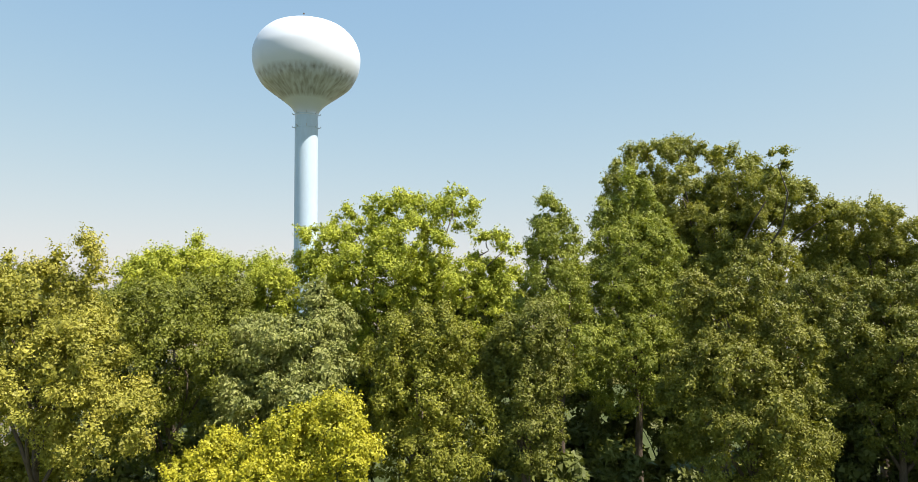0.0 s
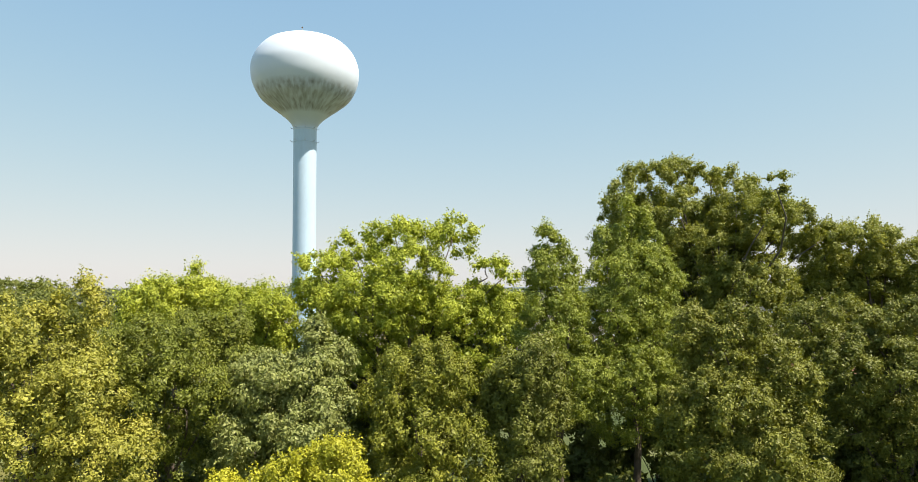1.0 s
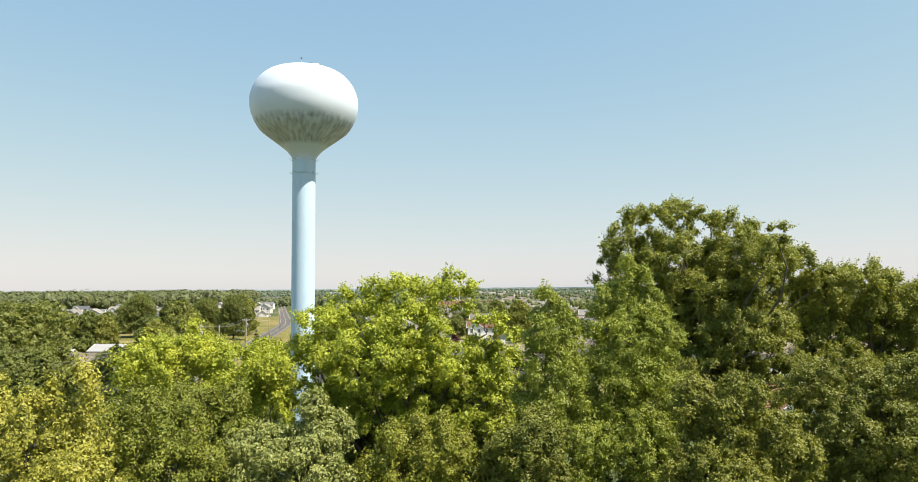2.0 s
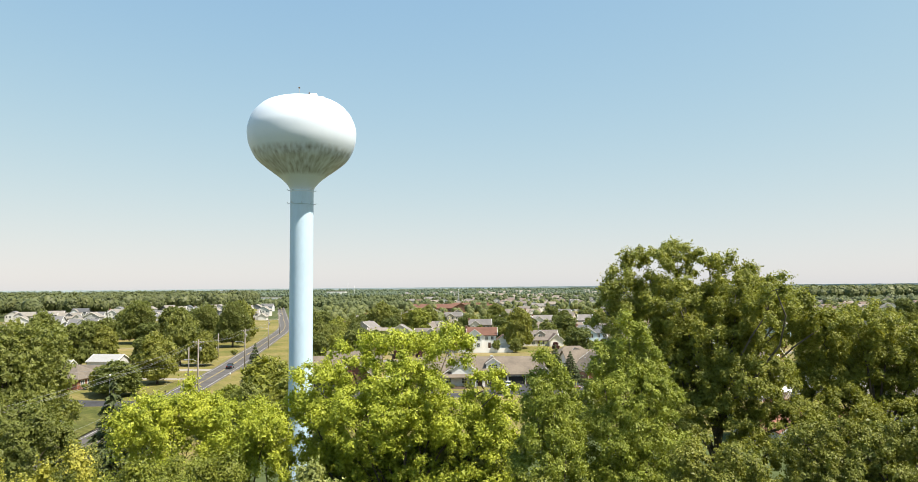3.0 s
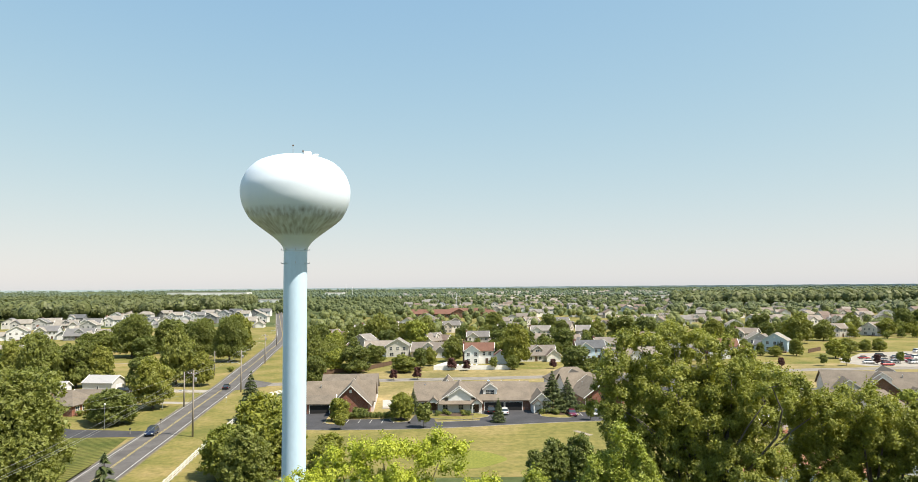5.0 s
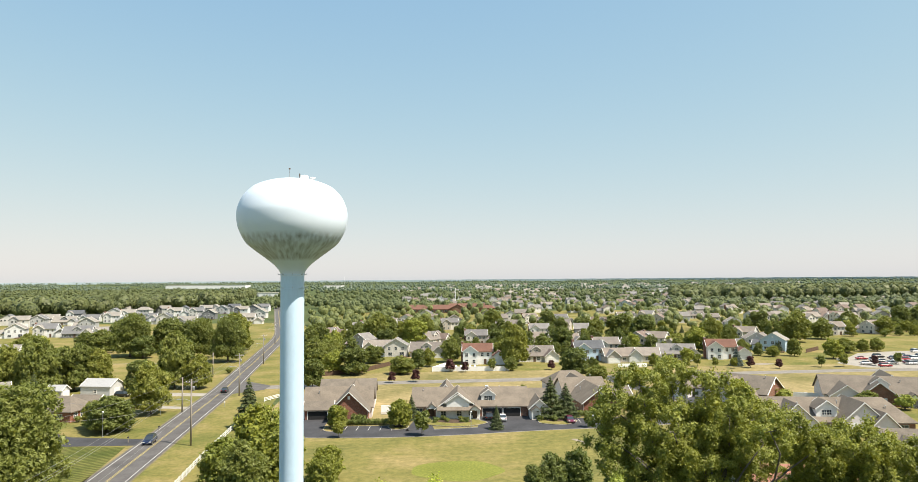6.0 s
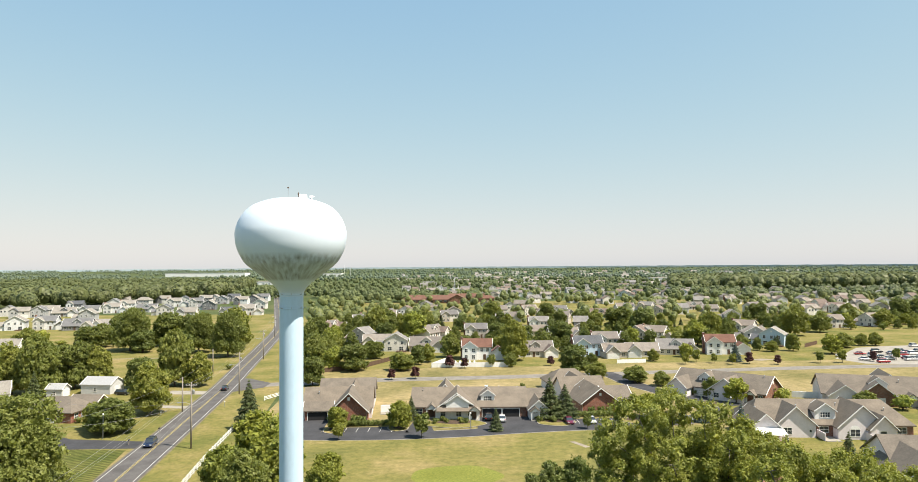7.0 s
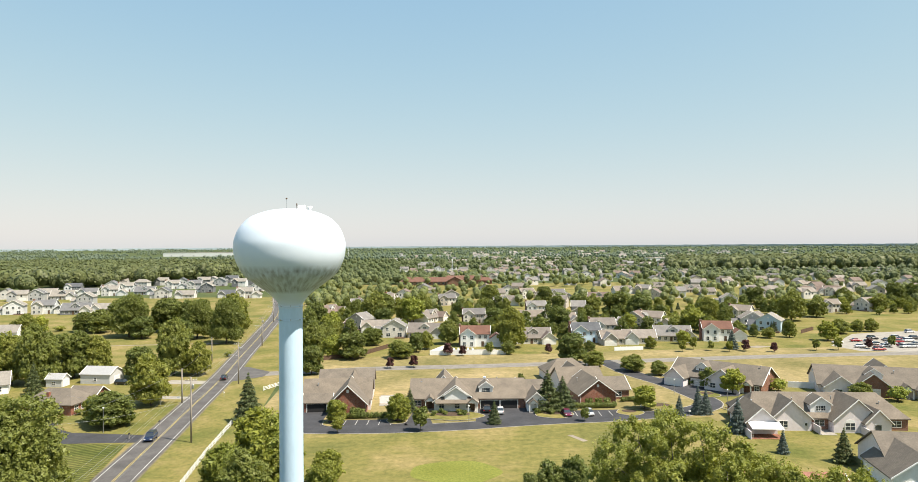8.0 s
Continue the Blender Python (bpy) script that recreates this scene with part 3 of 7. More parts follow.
def far_wood(name, label, spots, colour, seed, per=34, leaf=1.7, high=(10, 17), deep=2, core=0.9):
    """Woods seen from far away: many crowns in one mesh, each an uneven mass of facets with leaf clumps on it."""
    rng = np.random.default_rng(seed)
    n = len(spots)
    spots = np.asarray(spots, float)
    hi = rng.uniform(*high, n)
    ra = hi * rng.uniform(0.3, 0.46, n)
    rise = np.array([lie(a, b) for a, b in spots])
    body = boughs(rng, np.stack([spots[:, 0], spots[:, 1], rise + hi * 0.56, ra, hi * 0.44], 1), core, deep, 0.11)
    k = np.repeat(np.arange(n), per)
    d = rng.normal(size=(n * per, 3))
    d[:, 2] = np.abs(d[:, 2]) - 0.3
    d /= np.linalg.norm(d, axis=1)[:, None]
    rr = rng.uniform(0.85, 1.08, n * per)
    p = np.stack([spots[k, 0] + d[:, 0] * ra[k] * rr, spots[k, 1] + d[:, 1] * ra[k] * rr, hi[k] * 0.56 + d[:, 2] * hi[k] * 0.44 * rr + rise[k]], 1)
    nrm = d * 0.9 + [0, 0, 0.3] + rng.normal(size=d.shape) * 0.22
    nrm /= np.linalg.norm(nrm, axis=1)[:, None]
    way = np.cross(nrm, rng.normal(size=d.shape))
    way /= np.linalg.norm(way, axis=1)[:, None]
    side = np.cross(nrm, way)
    ln = (leaf * hi[k] / 13 * rng.uniform(0.6, 1.3, n * per))[:, None]
    v = np.stack([p - way * ln * 0.5 - side * ln * 0.4, p - way * ln * 0.4 + side * ln * 0.5, p + way * ln * 0.6], 1).reshape(-1, 3)
    ob = new(name, loose(name, np.concatenate([body, v]), LEAF[colour], 3))
    return tagged(ob, label, "woods", "", "stuff")


# ---- ground, roads ----
def ribbon(points, width, z, lo=None, hi=None):
    """A flat strip along a line; lo and hi give its edges instead of the width."""
    lo, hi = (-width / 2, width / 2) if lo is None else (lo, hi)
    pts = [Vector((x, y, 0)) for x, y in points]
    g, rows = Geo(), []
    for i, p in enumerate(pts):
        d = (pts[min(i + 1, len(pts) - 1)] - pts[max(i - 1, 0)]).normalized()
        r = Vector((d.y, -d.x, 0))
        rows += [(*(p + r * lo).xy, z), (*(p + r * hi).xy, z)]
    return g.add(rows, [(2 * i, 2 * i + 1, 2 * i + 3, 2 * i + 2) for i in range(len(pts) - 1)])


def smooth_line(points, n=8):
    """A curve through the points (Catmull-Rom)."""
    p = [np.array(q, float) for q in points]
    p = [2 * p[0] - p[1]] + p + [2 * p[-1] - p[-2]]
    out = []
    for i in range(1, len(p) - 2):
        for s in np.linspace(0, 1, n, endpoint=False):
            out.append(tuple(0.5 * (2 * p[i] + (p[i + 1] - p[i - 1]) * s + (2 * p[i - 1] - 5 * p[i] + 4 * p[i + 1] - p[i + 2]) * s * s + (3 * p[i] - p[i - 1] - 3 * p[i + 1] + p[i + 2]) * s ** 3)))
    return out + [tuple(p[-2])]


def patch(points, z, thick=0.03):
    g = Geo()
    return g.prism([(x, y, z - thick) for x, y in points], (0, 0, thick))


def blob(x, y, rx, ry, z, n=48, wob=0.06, seed=0):
    rng = np.random.default_rng(seed)
    ph = rng.uniform(0, 6.28, 3)
    return patch([(x + rx * math.cos(a) * (1 + wob * math.sin(2 * a + ph[0]) + wob * 0.6 * math.sin(5 * a + ph[1])), y + ry * math.sin(a) * (1 + wob * math.sin(3 * a + ph[2]))) for a in np.linspace(0, 2 * math.pi, n, endpoint=False)], z)


g = Geo()
steps = list(range(-4900, 4901, 350))
k = len(steps)
g.add([(x, y, lie(x, y)) for y in steps for x in steps], [(j * k + i, j * k + i + 1, (j + 1) * k + i + 1, (j + 1) * k + i) for j in range(k - 1) for i in range(k - 1)])
structure("ground", g, TURF, "mown and dry summer grass reaching to the horizon", "ground")

HIGHWAY = smooth_line([(-42, -20), (-50, 50), (-59.3, 100), (-63.2, 125), (-66.7, 150), (-71.3, 182), (-77.0, 222), (-84.6, 265), (-95.8, 330), (-115.5, 434), (-150, 560), (-200, 740), (-300, 1100)], 6)
structure("road", ribbon(HIGHWAY, 8.0, 0.05), ASPHALT, "two-lane grey asphalt road with white edge lines", "road")
structure("shoulder_gravel", ribbon(HIGHWAY, 8.8, 0.03), plain("shoulder_gravel", (0.17, 0.145, 0.09), 0.95, scale=0.5, vary=0.3, where="Position"), "pale gravel shoulder beside the road", "road shoulder")
for lo, hi, mat, nm in ((-3.45, -3.3, WHITE_LINE, "edge_line"), (3.3, 3.45, WHITE_LINE, "edge_line"), (-0.2, -0.1, YELLOW_LINE, "centre_line"), (0.1, 0.2, YELLOW_LINE, "centre_line")):
    structure(nm, ribbon(HIGHWAY, 0, 0.062, lo, hi), mat, ("white" if mat is WHITE_LINE else "yellow") + " painted line along the road", "road marking")
STREET = smooth_line([(-78, 223), (-67, 227), (-48, 231), (-29, 235.5), (13.6, 240), (45.5, 244.6), (90, 251.5), (125, 256.2), (160, 259.4), (240, 264), (420, 262)], 6)
structure("street", ribbon(STREET, 7.4, 0.045), plain("worn_street_concrete", (0.22, 0.2, 0.175), 0.9, scale=0.3, vary=0.25, where="Position"), "pale concrete side street through the dry field", "road")
structure("street_centre_line", ribbon(STREET, 0, 0.056, -0.1, 0.1), plain("joint_dark", (0.16, 0.15, 0.14), 0.9), "dark sealed joint along the concrete street", "road marking")
structure("junction", patch([(-79, 212), (-73, 214), (-64, 222.5), (-64, 231), (-74, 240), (-82, 243)], 0.057), ASPHALT, "asphalt mouth of the side street", "road")

structure("meadow", patch([(-55, 222), (-47, 120), (40, 120), (48, 160), (66, 165), (66, 210), (150, 205), (240, 210), (240, 263), (125, 256), (60, 247), (14, 240), (-27, 235)], 0.02), FIELD, "dry yellow grass field between the houses", "meadow")
structure("far_verge", patch([(-60, 230), (-27, 236), (14, 241), (60, 247.5), (114, 255), (177, 260.5), (240, 264), (240, 276), (150, 276), (90, 274), (25, 264), (-10, 262), (-45, 255), (-66, 250)], 0.02), FIELD, "dry yellow grass verge behind the street", "meadow")
CLUB = grass_material("club_lawn", [(0.128, 0.126, 0.044), (0.182, 0.161, 0.058), (0.26, 0.202, 0.096)], 0.05, 3.2, 84, -0.07)
structure("verge_east", ribbon(HIGHWAY[4:60], 0, 0.024, 4.3, 19), LAWN, "mown grass verge beside the road", "verge")
structure("verge_west", ribbon(HIGHWAY[4:60], 0, 0.022, -14, -4.3), LAWN, "mown grass verge beside the road", "verge")
structure("club_lawn", patch([(-47, 116), (-44.5, 156.5), (-38, 156.4), (-15, 155.6), (0, 157.6), (24, 162.5), (46, 166.2), (62, 168), (62, 118)], 0.03), CLUB, "green and yellow mown lawn beside the lane", "lawn")
structure("putting_green", blob(-0.6, 129.0, 8.2, 6.6, 0.05, seed=2), GREEN, "bright green round putting green in the dry lawn", "lawn")
structure("front_lawn", patch([(-72, 148), (-66, 118), (-62, 95), (-96, 100), (-112, 145), (-92, 149)], 0.03), STRIPED, "dark green lawn with mowing stripes", "lawn")
structure("garden_lawn", patch([(-72, 154), (-79, 205), (-96, 226), (-140, 226), (-140, 160), (-92, 157.5)], 0.025), LAWN, "green and yellow lawn round the brick house", "lawn")
structure("suburb_lawn", patch([(-66, 246), (-100, 430), (-130, 720), (450, 760), (420, 470), (330, 450), (300, 345), (260, 274), (60, 258), (0, 246)], 0.015), LAWN, "dry green lawns between the houses", "lawn")
structure("condo_lawn", patch([(62, 116), (62, 168), (66, 165), (66, 210), (150, 205), (250, 210), (250, 116)], 0.015), LAWN, "dry mown grass round the condominiums", "lawn")
structure("west_lawn", patch([(-60, 112), (-64, 120), (-72, 190), (-85, 265), (-97, 330), (-117, 434), (-150, 560), (-430, 560), (-430, 112)], 0.012), LAWN, "wide green lawns beside the road", "lawn")
structure("long_lawn", patch([(-97, 300), (-130, 430), (-330, 425), (-330, 330), (-150, 285)], 0.025), LAWN, "wide green lawn beside the new houses", "lawn")
structure("park_lawn", patch([(160, 292), (215, 335), (330, 345), (420, 420), (330, 440), (230, 395), (165, 330)], 0.025), LAWN, "green park lawn beside the car park", "lawn")
structure("driveway_brick_house", patch([(-69, 149.5), (-69.5, 155), (-89.5, 157.6), (-102, 166), (-108, 160), (-92, 148.5)], 0.04), FRESH_ASPHALT, "dark asphalt driveway leading off the road", "driveway")
structure("driveway_concrete", patch([(-76.5, 211), (-77.5, 216), (-92, 218), (-92, 212)], 0.04), CONCRETE, "pale concrete driveway across the lawn", "driveway")
structure("driveway_white", patch([(-72.5, 190), (-73, 193.5), (-100, 197), (-100, 194)], 0.04), CONCRETE, "pale concrete driveway beside the conifers", "driveway")
structure("farm_path", ribbon([(-98, 299), (-120, 297), (-156, 292), (-190, 289)], 1.6, 0.04), GRAVEL, "pale narrow path across the lawn", "path")
structure("car_park", patch([(153.4, 280.3), (182.0, 315.1), (197.6, 320.5), (216.4, 323.9), (237.9, 322.8), (198.5, 263.4), (177.3, 262.8), (167.6, 264.7), (157.3, 266.5)], 0.04), CONCRETE, "pale concrete car park", "car park")
structure("cul_de_sac", patch([(-38, 330), (-22, 332), (-26, 372), (-20, 410), (-34, 410), (-40, 370)], 0.04), CONCRETE, "pale concrete residential street", "road")
LANE = smooth_line([(-45, 164.5), (-38, 160), (-31, 158.8), (-15, 159), (0, 161), (11, 163.5), (24, 166), (34, 167.3), (46, 170), (58, 173.5), (67, 182), (66, 195), (63, 208), (57, 224), (54, 240), (52, 249)], 6)
structure("lane", ribbon(LANE, 6.6, 0.05), FRESH_ASPHALT, "dark sealed asphalt lane in front of the condominiums", "road")
structure("lane_kerb", ribbon(LANE, 7.2, 0.042), CONCRETE, "pale concrete kerb along the lane", "kerb")
for nm, pts in (("driveway_a", [(-41, 161), (-41, 178), (-33.5, 177), (-33, 161)]), ("driveway_b", [(4, 163), (5, 178.4), (18.4, 178.4), (21, 166)]),
                ("driveway_entry", [(-13, 162), (-11.5, 176), (-8, 174), (-6, 162)]), ("parking_a", [(-33, 161.5), (-33, 167.3), (-14, 167.6), (-12, 162)]),
                ("parking_c", [(26, 166), (27.5, 175), (41, 176), (42, 169)]), ("court_d", [(63, 200), (62, 215), (72, 219), (84, 200), (78, 190), (66, 190)])):
    structure(nm, patch(pts, 0.058), FRESH_ASPHALT, "dark sealed asphalt apron beside the lane", "driveway")
for x in (-30.3, -27.5, -24.7, -21.9, -19.1, -16.3):
    structure("parking_line", Geo().box(x - 0.06, 162.6, 0.055, x + 0.06, 167.0, 0.064), WHITE_LINE, "white painted parking bay line", "road marking")
for x in (29.6, 32.6, 35.6, 38.4):
    structure("parking_line", Geo().box(x - 0.06, 169.8, 0.055, x + 0.06, 174.6, 0.064), WHITE_LINE, "white painted parking bay line", "road marking")


def bed(x, y, rx, ry, seed):
    """A planted island: concrete kerb, turf and a mulch ring."""
    ob = thing("planting_island", Matrix(), "planting island with pale kerb, turf and mulch", "planting bed")
    part("kerb", blob(x, y, rx, ry, 0.15, 40, 0.05, seed), CONCRETE, ob)
    part("turf", blob(x, y, rx - 0.22, ry - 0.22, 0.165, 40, 0.05, seed), LAWN, ob)
    part("mulch", blob(x, y + ry * 0.3, rx * 0.55, ry * 0.45, 0.18, 24, 0.05, seed), MULCH, ob)


for i, (x, y, rx, ry) in enumerate([(-30.4, 164.5, 2.6, 3.2), (-15, 166, 2.6, 3.0), (-1.5, 170.5, 7.6, 4.6), (24, 171.5, 4.8, 4.2), (43.5, 173, 3.6, 3.4), (53, 179, 5.4, 4.2), (70.5, 192.5, 3.2, 4.0), (70, 176, 2.0, 2.0)]):
    bed(x, y, rx, ry, i)
structure("bare_path", patch([(24.3, 153), (25.5, 153.2), (28.2, 148.6), (27, 148)], 0.04), GRAVEL, "worn bare strip in the dry grass", "path")
structure("tennis_pad", patch([(116, 279), (124, 282), (130, 279), (121, 276)], 0.05), GRAVEL, "small pale concrete pad on the grass", "paving")


# ---- water tower ----
def water_tower(x, y):
    ob = thing("water_tower", pose(x, y, 0), "white spheroid water tower with mildew-streaked bowl and pale blue stem", "water tower")
    prof = [(0.0, 47.1), (1.2, 47.07), (2.6, 46.83), (4.15, 46.25), (5.05, 45.5), (5.62, 44.7), (6.0, 43.7), (6.1, 42.85), (5.97, 41.75), (5.62, 40.8), (5.02, 39.8), (4.15, 39.05), (3.15, 38.3), (2.25, 37.6), (1.7, 37.05), (1.38, 36.55), (1.3, 36.1)]
    fine = smooth_line(prof, 6)
    part("tank", Geo().revolve([(max(a, 0.001), b) for a, b in fine], 72), TANK, ob, "white tank with dark mildew streaks on the bowl", True)
    part("stem", Geo().revolve([(1.3, 36.2), (1.3, 20), (1.32, 8), (1.5, 6), (2.1, 3.4), (3.2, 0.6), (3.3, -0.3)], 48), PAINT, ob, "pale blue-white painted steel stem", True)
    for h in (36.25, 34.75):
        part("weld_ring", Geo().revolve([(1.3, h - 0.06), (1.335, h - 0.04), (1.335, h + 0.04), (1.3, h + 0.06)], 40), PAINT, ob, smooth=True)
    for h in (36.3, 34.8):
        for k in range(8):
            a = 2 * math.pi * (k + 0.3) / 8
            c, d = math.cos(a), math.sin(a)
            part("lug", Geo().tube([(1.28 * c, 1.28 * d, h), (1.55 * c, 1.55 * d, h), (1.58 * c, 1.58 * d, h + 0.16)], 0.035, 6), STEEL, ob)
    part("hatch", Geo().box(0.9, -0.4, 46.9, 1.7, 0.4, 47.5, 0.06), TRIM, ob, "white roof hatch box")
    part("vent", Geo().revolve([(0.01, 47.45), (0.34, 47.38), (0.36, 47.28), (0.2, 47.24), (0.2, 46.7)], 16, 2.0, 0.9), TRIM, ob, smooth=True)
    part("antenna_mast", Geo().tube([(-0.4, 0, 46.9), (-0.4, 0, 48.3)], 0.03, 6), STEEL, ob)
    part("aerial", Geo().box(-0.5, -0.05, 48.2, -0.3, 0.05, 48.34, 0.02), DARK_WOOD, ob)
    part("warning_lamp", Geo().revolve([(0.01, 47.75), (0.06, 47.7), (0.07, 47.5), (0.04, 47.45), (0.04, 46.9)], 10, 0.75, 0.0), DARK_WOOD, ob)
    return ob


water_tower(-18.4, 76.8)

# ---- houses ----
MESH = {}


def shared(key, make):
    if key not in MESH:
        MESH[key] = make()
    return MESH[key]


def window(parent, x, y, z, w, h, turn=0.0, bars=True):
    """A framed window set on a wall; it faces -y before the turn."""
    def frame_mesh():
        g, t = Geo(), 0.09
        loops = [(w / 2 + t, h / 2 + t, -0.07), (w / 2, h / 2, -0.07), (w / 2, h / 2, 0.02), (w / 2 + t, h / 2 + t, 0.02)]
        g.add([(sx * a, d, sz * b) for a, b, d in loops for sx, sz in ((-1, -1), (1, -1), (1, 1), (-1, 1))],
              [(i * 4 + k, i * 4 + (k + 1) % 4, (i + 1) % 4 * 4 + (k + 1) % 4, (i + 1) % 4 * 4 + k) for i in range(4) for k in range(4)])
        return g.mesh("window", TRIM)

    def bar_mesh():
        a, b, t = w / 2, h / 2, 0.03
        cross = [(-a, -t), (-t, -t), (-t, -b), (t, -b), (t, -t), (a, -t), (a, t), (t, t), (t, b), (-t, b), (-t, t), (-a, t)]
        return Geo().prism([(x, -0.055, z) for x, z in cross], (0, 0.03, 0)).mesh("glazing_bar", TRIM)
    ob = part("window", shared(("wf", w, h), frame_mesh), None, parent)
    ob.matrix_basis = pose(x, y, z, 0, 0, turn)
    if bars:
        part("glazing_bar", shared(("wb", w, h), bar_mesh), None, ob)
    part("pane", shared(("wp", w, h), lambda: Geo().box(-w / 2, -0.03, -h / 2, w / 2, 0.015, h / 2).mesh("pane", GLASS)), None, ob)
    return ob


def garage_door(parent, x, y, w=4.9, h=2.15, turn=0.0, open_door=False, mat=None):
    def make():
        g = Geo()
        for i in range(4):
            g.box(-w / 2, -0.05, 0.02 + i * h / 4, w / 2, 0.02, (i + 1) * h / 4 - 0.03)
        return g.mesh("garage_door", mat or DOOR_WHITE)
    def frame_mesh():
        g = Geo()
        g.box(-w / 2 - 0.15, -0.08, 0, -w / 2, 0.02, h + 0.15)
        g.box(w / 2, -0.08, 0, w / 2 + 0.15, 0.02, h + 0.15)
        g.box(-w / 2, -0.08, h, w / 2, 0.02, h + 0.15)
        return g.mesh("door_frame", TRIM)
    fr = part("door_frame", shared(("gf", w, h), frame_mesh), None, parent)
    fr.matrix_basis = pose(x, y, 0, 0, 0, turn)
    if open_door:
        # no room behind: a near-black sheet paints the shade inside
        part("opening", shared(("go", w, h), lambda: Geo().box(-w / 2, -0.03, 0.0, w / 2, 0.015, h).mesh("opening", RUBBER)), None, fr, "dark sheet standing for the shaded inside of an open garage")
    else:
        part("garage_door", shared(("gd", w, h, (mat or DOOR_WHITE).name), make), None, fr)
    return fr


def entry_door(parent, x, y, turn=0.0):
    ob = part("door", shared("door", lambda: Geo().box(-0.55, -0.07, 0.1, 0.55, 0.02, 2.25).box(-0.45, -0.09, 0.2, 0.45, -0.06, 2.12).mesh("door", DARK_WOOD)), None, parent)
    ob.matrix_basis = pose(x, y, 0, 0, 0, turn)


def block(parent, x0, x1, y0, y1, eave, rise, axis="x", wall=None, roof=None, over=0.45, rake=True, base=0.0, name="wall", hip=0.0):
    """Walls with a pitched roof; the ridge runs along the axis. hip draws the ridge in at both ends."""
    wall, roof = wall or SIDING, roof or SHINGLE
    mx, my = (x0 + x1) / 2, (y0 + y1) / 2
    g = Geo()
    t, o = 0.22, over
    if axis == "x":
        half = (y1 - y0) / 2
        k = rise / half
        if hip:
            g.box(x0, y0, base, x1, y1, eave)
        else:
            g.prism([(x0, y0, base), (x0, y1, base), (x0, y1, eave), (x0, my, eave + rise), (x0, y0, eave)], (x1 - x0, 0, 0))
        part(name, g, wall, parent)
        r = Geo()
        e = eave - o * k + 0.02
        top = eave + rise + 0.02
        for s in (-1, 1):
            ye = my + s * (half + o)
            r.add([(x0 - o, ye, e), (x1 + o, ye, e), (x1 + o - hip, my, top), (x0 - o + hip, my, top), (x0 - o, ye, e + t), (x1 + o, ye, e + t), (x1 + o - hip, my, top + t), (x0 - o + hip, my, top + t)],
                  [(3, 2, 1, 0), (4, 5, 6, 7), (0, 1, 5, 4), (1, 2, 6, 5), (2, 3, 7, 6), (3, 0, 4, 7)])
        if hip:
            for s, xe in ((-1, x0 - o), (1, x1 + o)):
                r.add([(xe, y0 - o, e + t), (xe, y1 + o, e + t), (xe - s * hip, my, top + t), (xe, y0 - o, e), (xe, y1 + o, e), (xe - s * hip, my, top)], [(0, 1, 2), (5, 4, 3), (0, 3, 4, 1)])
        part("roof", r, roof, parent)
        if rake and not hip:
            for xe in (x0 - o, x1 + o):
                w = Geo()
                for s in (-1, 1):
                    ye = my + s * (half + o)
                    w.prism([(xe, ye, e + 0.02), (xe, ye, e + t + 0.04), (xe, my, top + t + 0.04), (xe, my, top + 0.02)], (0.14 * (1 if xe > mx else -1), 0, 0))
                part("rake_board", w, TRIM, parent)
    else:
        half = (x1 - x0) / 2
        k = rise / half
        g.prism([(x0, y0, base), (x1, y0, base), (x1, y0, eave), (mx, y0, eave + rise), (x0, y0, eave)], (0, y1 - y0, 0))
        part(name, g, wall, parent)
        r = Geo()
        e = eave - o * k + 0.02
        top = eave + rise + 0.02
        for s in (-1, 1):
            xe = mx + s * (half + o)
            r.add([(xe, y0 - o, e), (xe, y1 + o, e), (mx, y1 + o, top), (mx, y0 - o, top), (xe, y0 - o, e + t), (xe, y1 + o, e + t), (mx, y1 + o, top + t), (mx, y0 - o, top + t)],
                  [(3, 2, 1, 0), (4, 5, 6, 7), (0, 1, 5, 4), (1, 2, 6, 5), (2, 3, 7, 6), (3, 0, 4, 7)])
        part("roof", r, roof, parent)
        if rake:
            for ye in (y0 - o, y1 + o):
                w = Geo()
                for s in (-1, 1):
                    xe = mx + s * (half + o)
                    w.prism([(xe, ye, e + 0.02), (xe, ye, e + t + 0.04), (mx, ye, top + t + 0.04), (mx, ye, top + 0.02)], (0, 0.14 * (-1 if ye < my else 1), 0))
                part("rake_board", w, TRIM, parent)


def dormer(parent, x, y, z, w, wall, roof, depth=4.0, high=1.7, glass=1.3):
    block(parent, x - w / 2, x + w / 2, y, y + depth, z + high, w * 0.36, "y", wall, roof, 0.3, True, z - 0.6, "dormer")
    window(parent, x - glass * 0.42, y, z + high * 0.52, glass * 0.75, 1.1)
    window(parent, x + glass * 0.42, y, z + high * 0.52, glass * 0.75, 1.1)


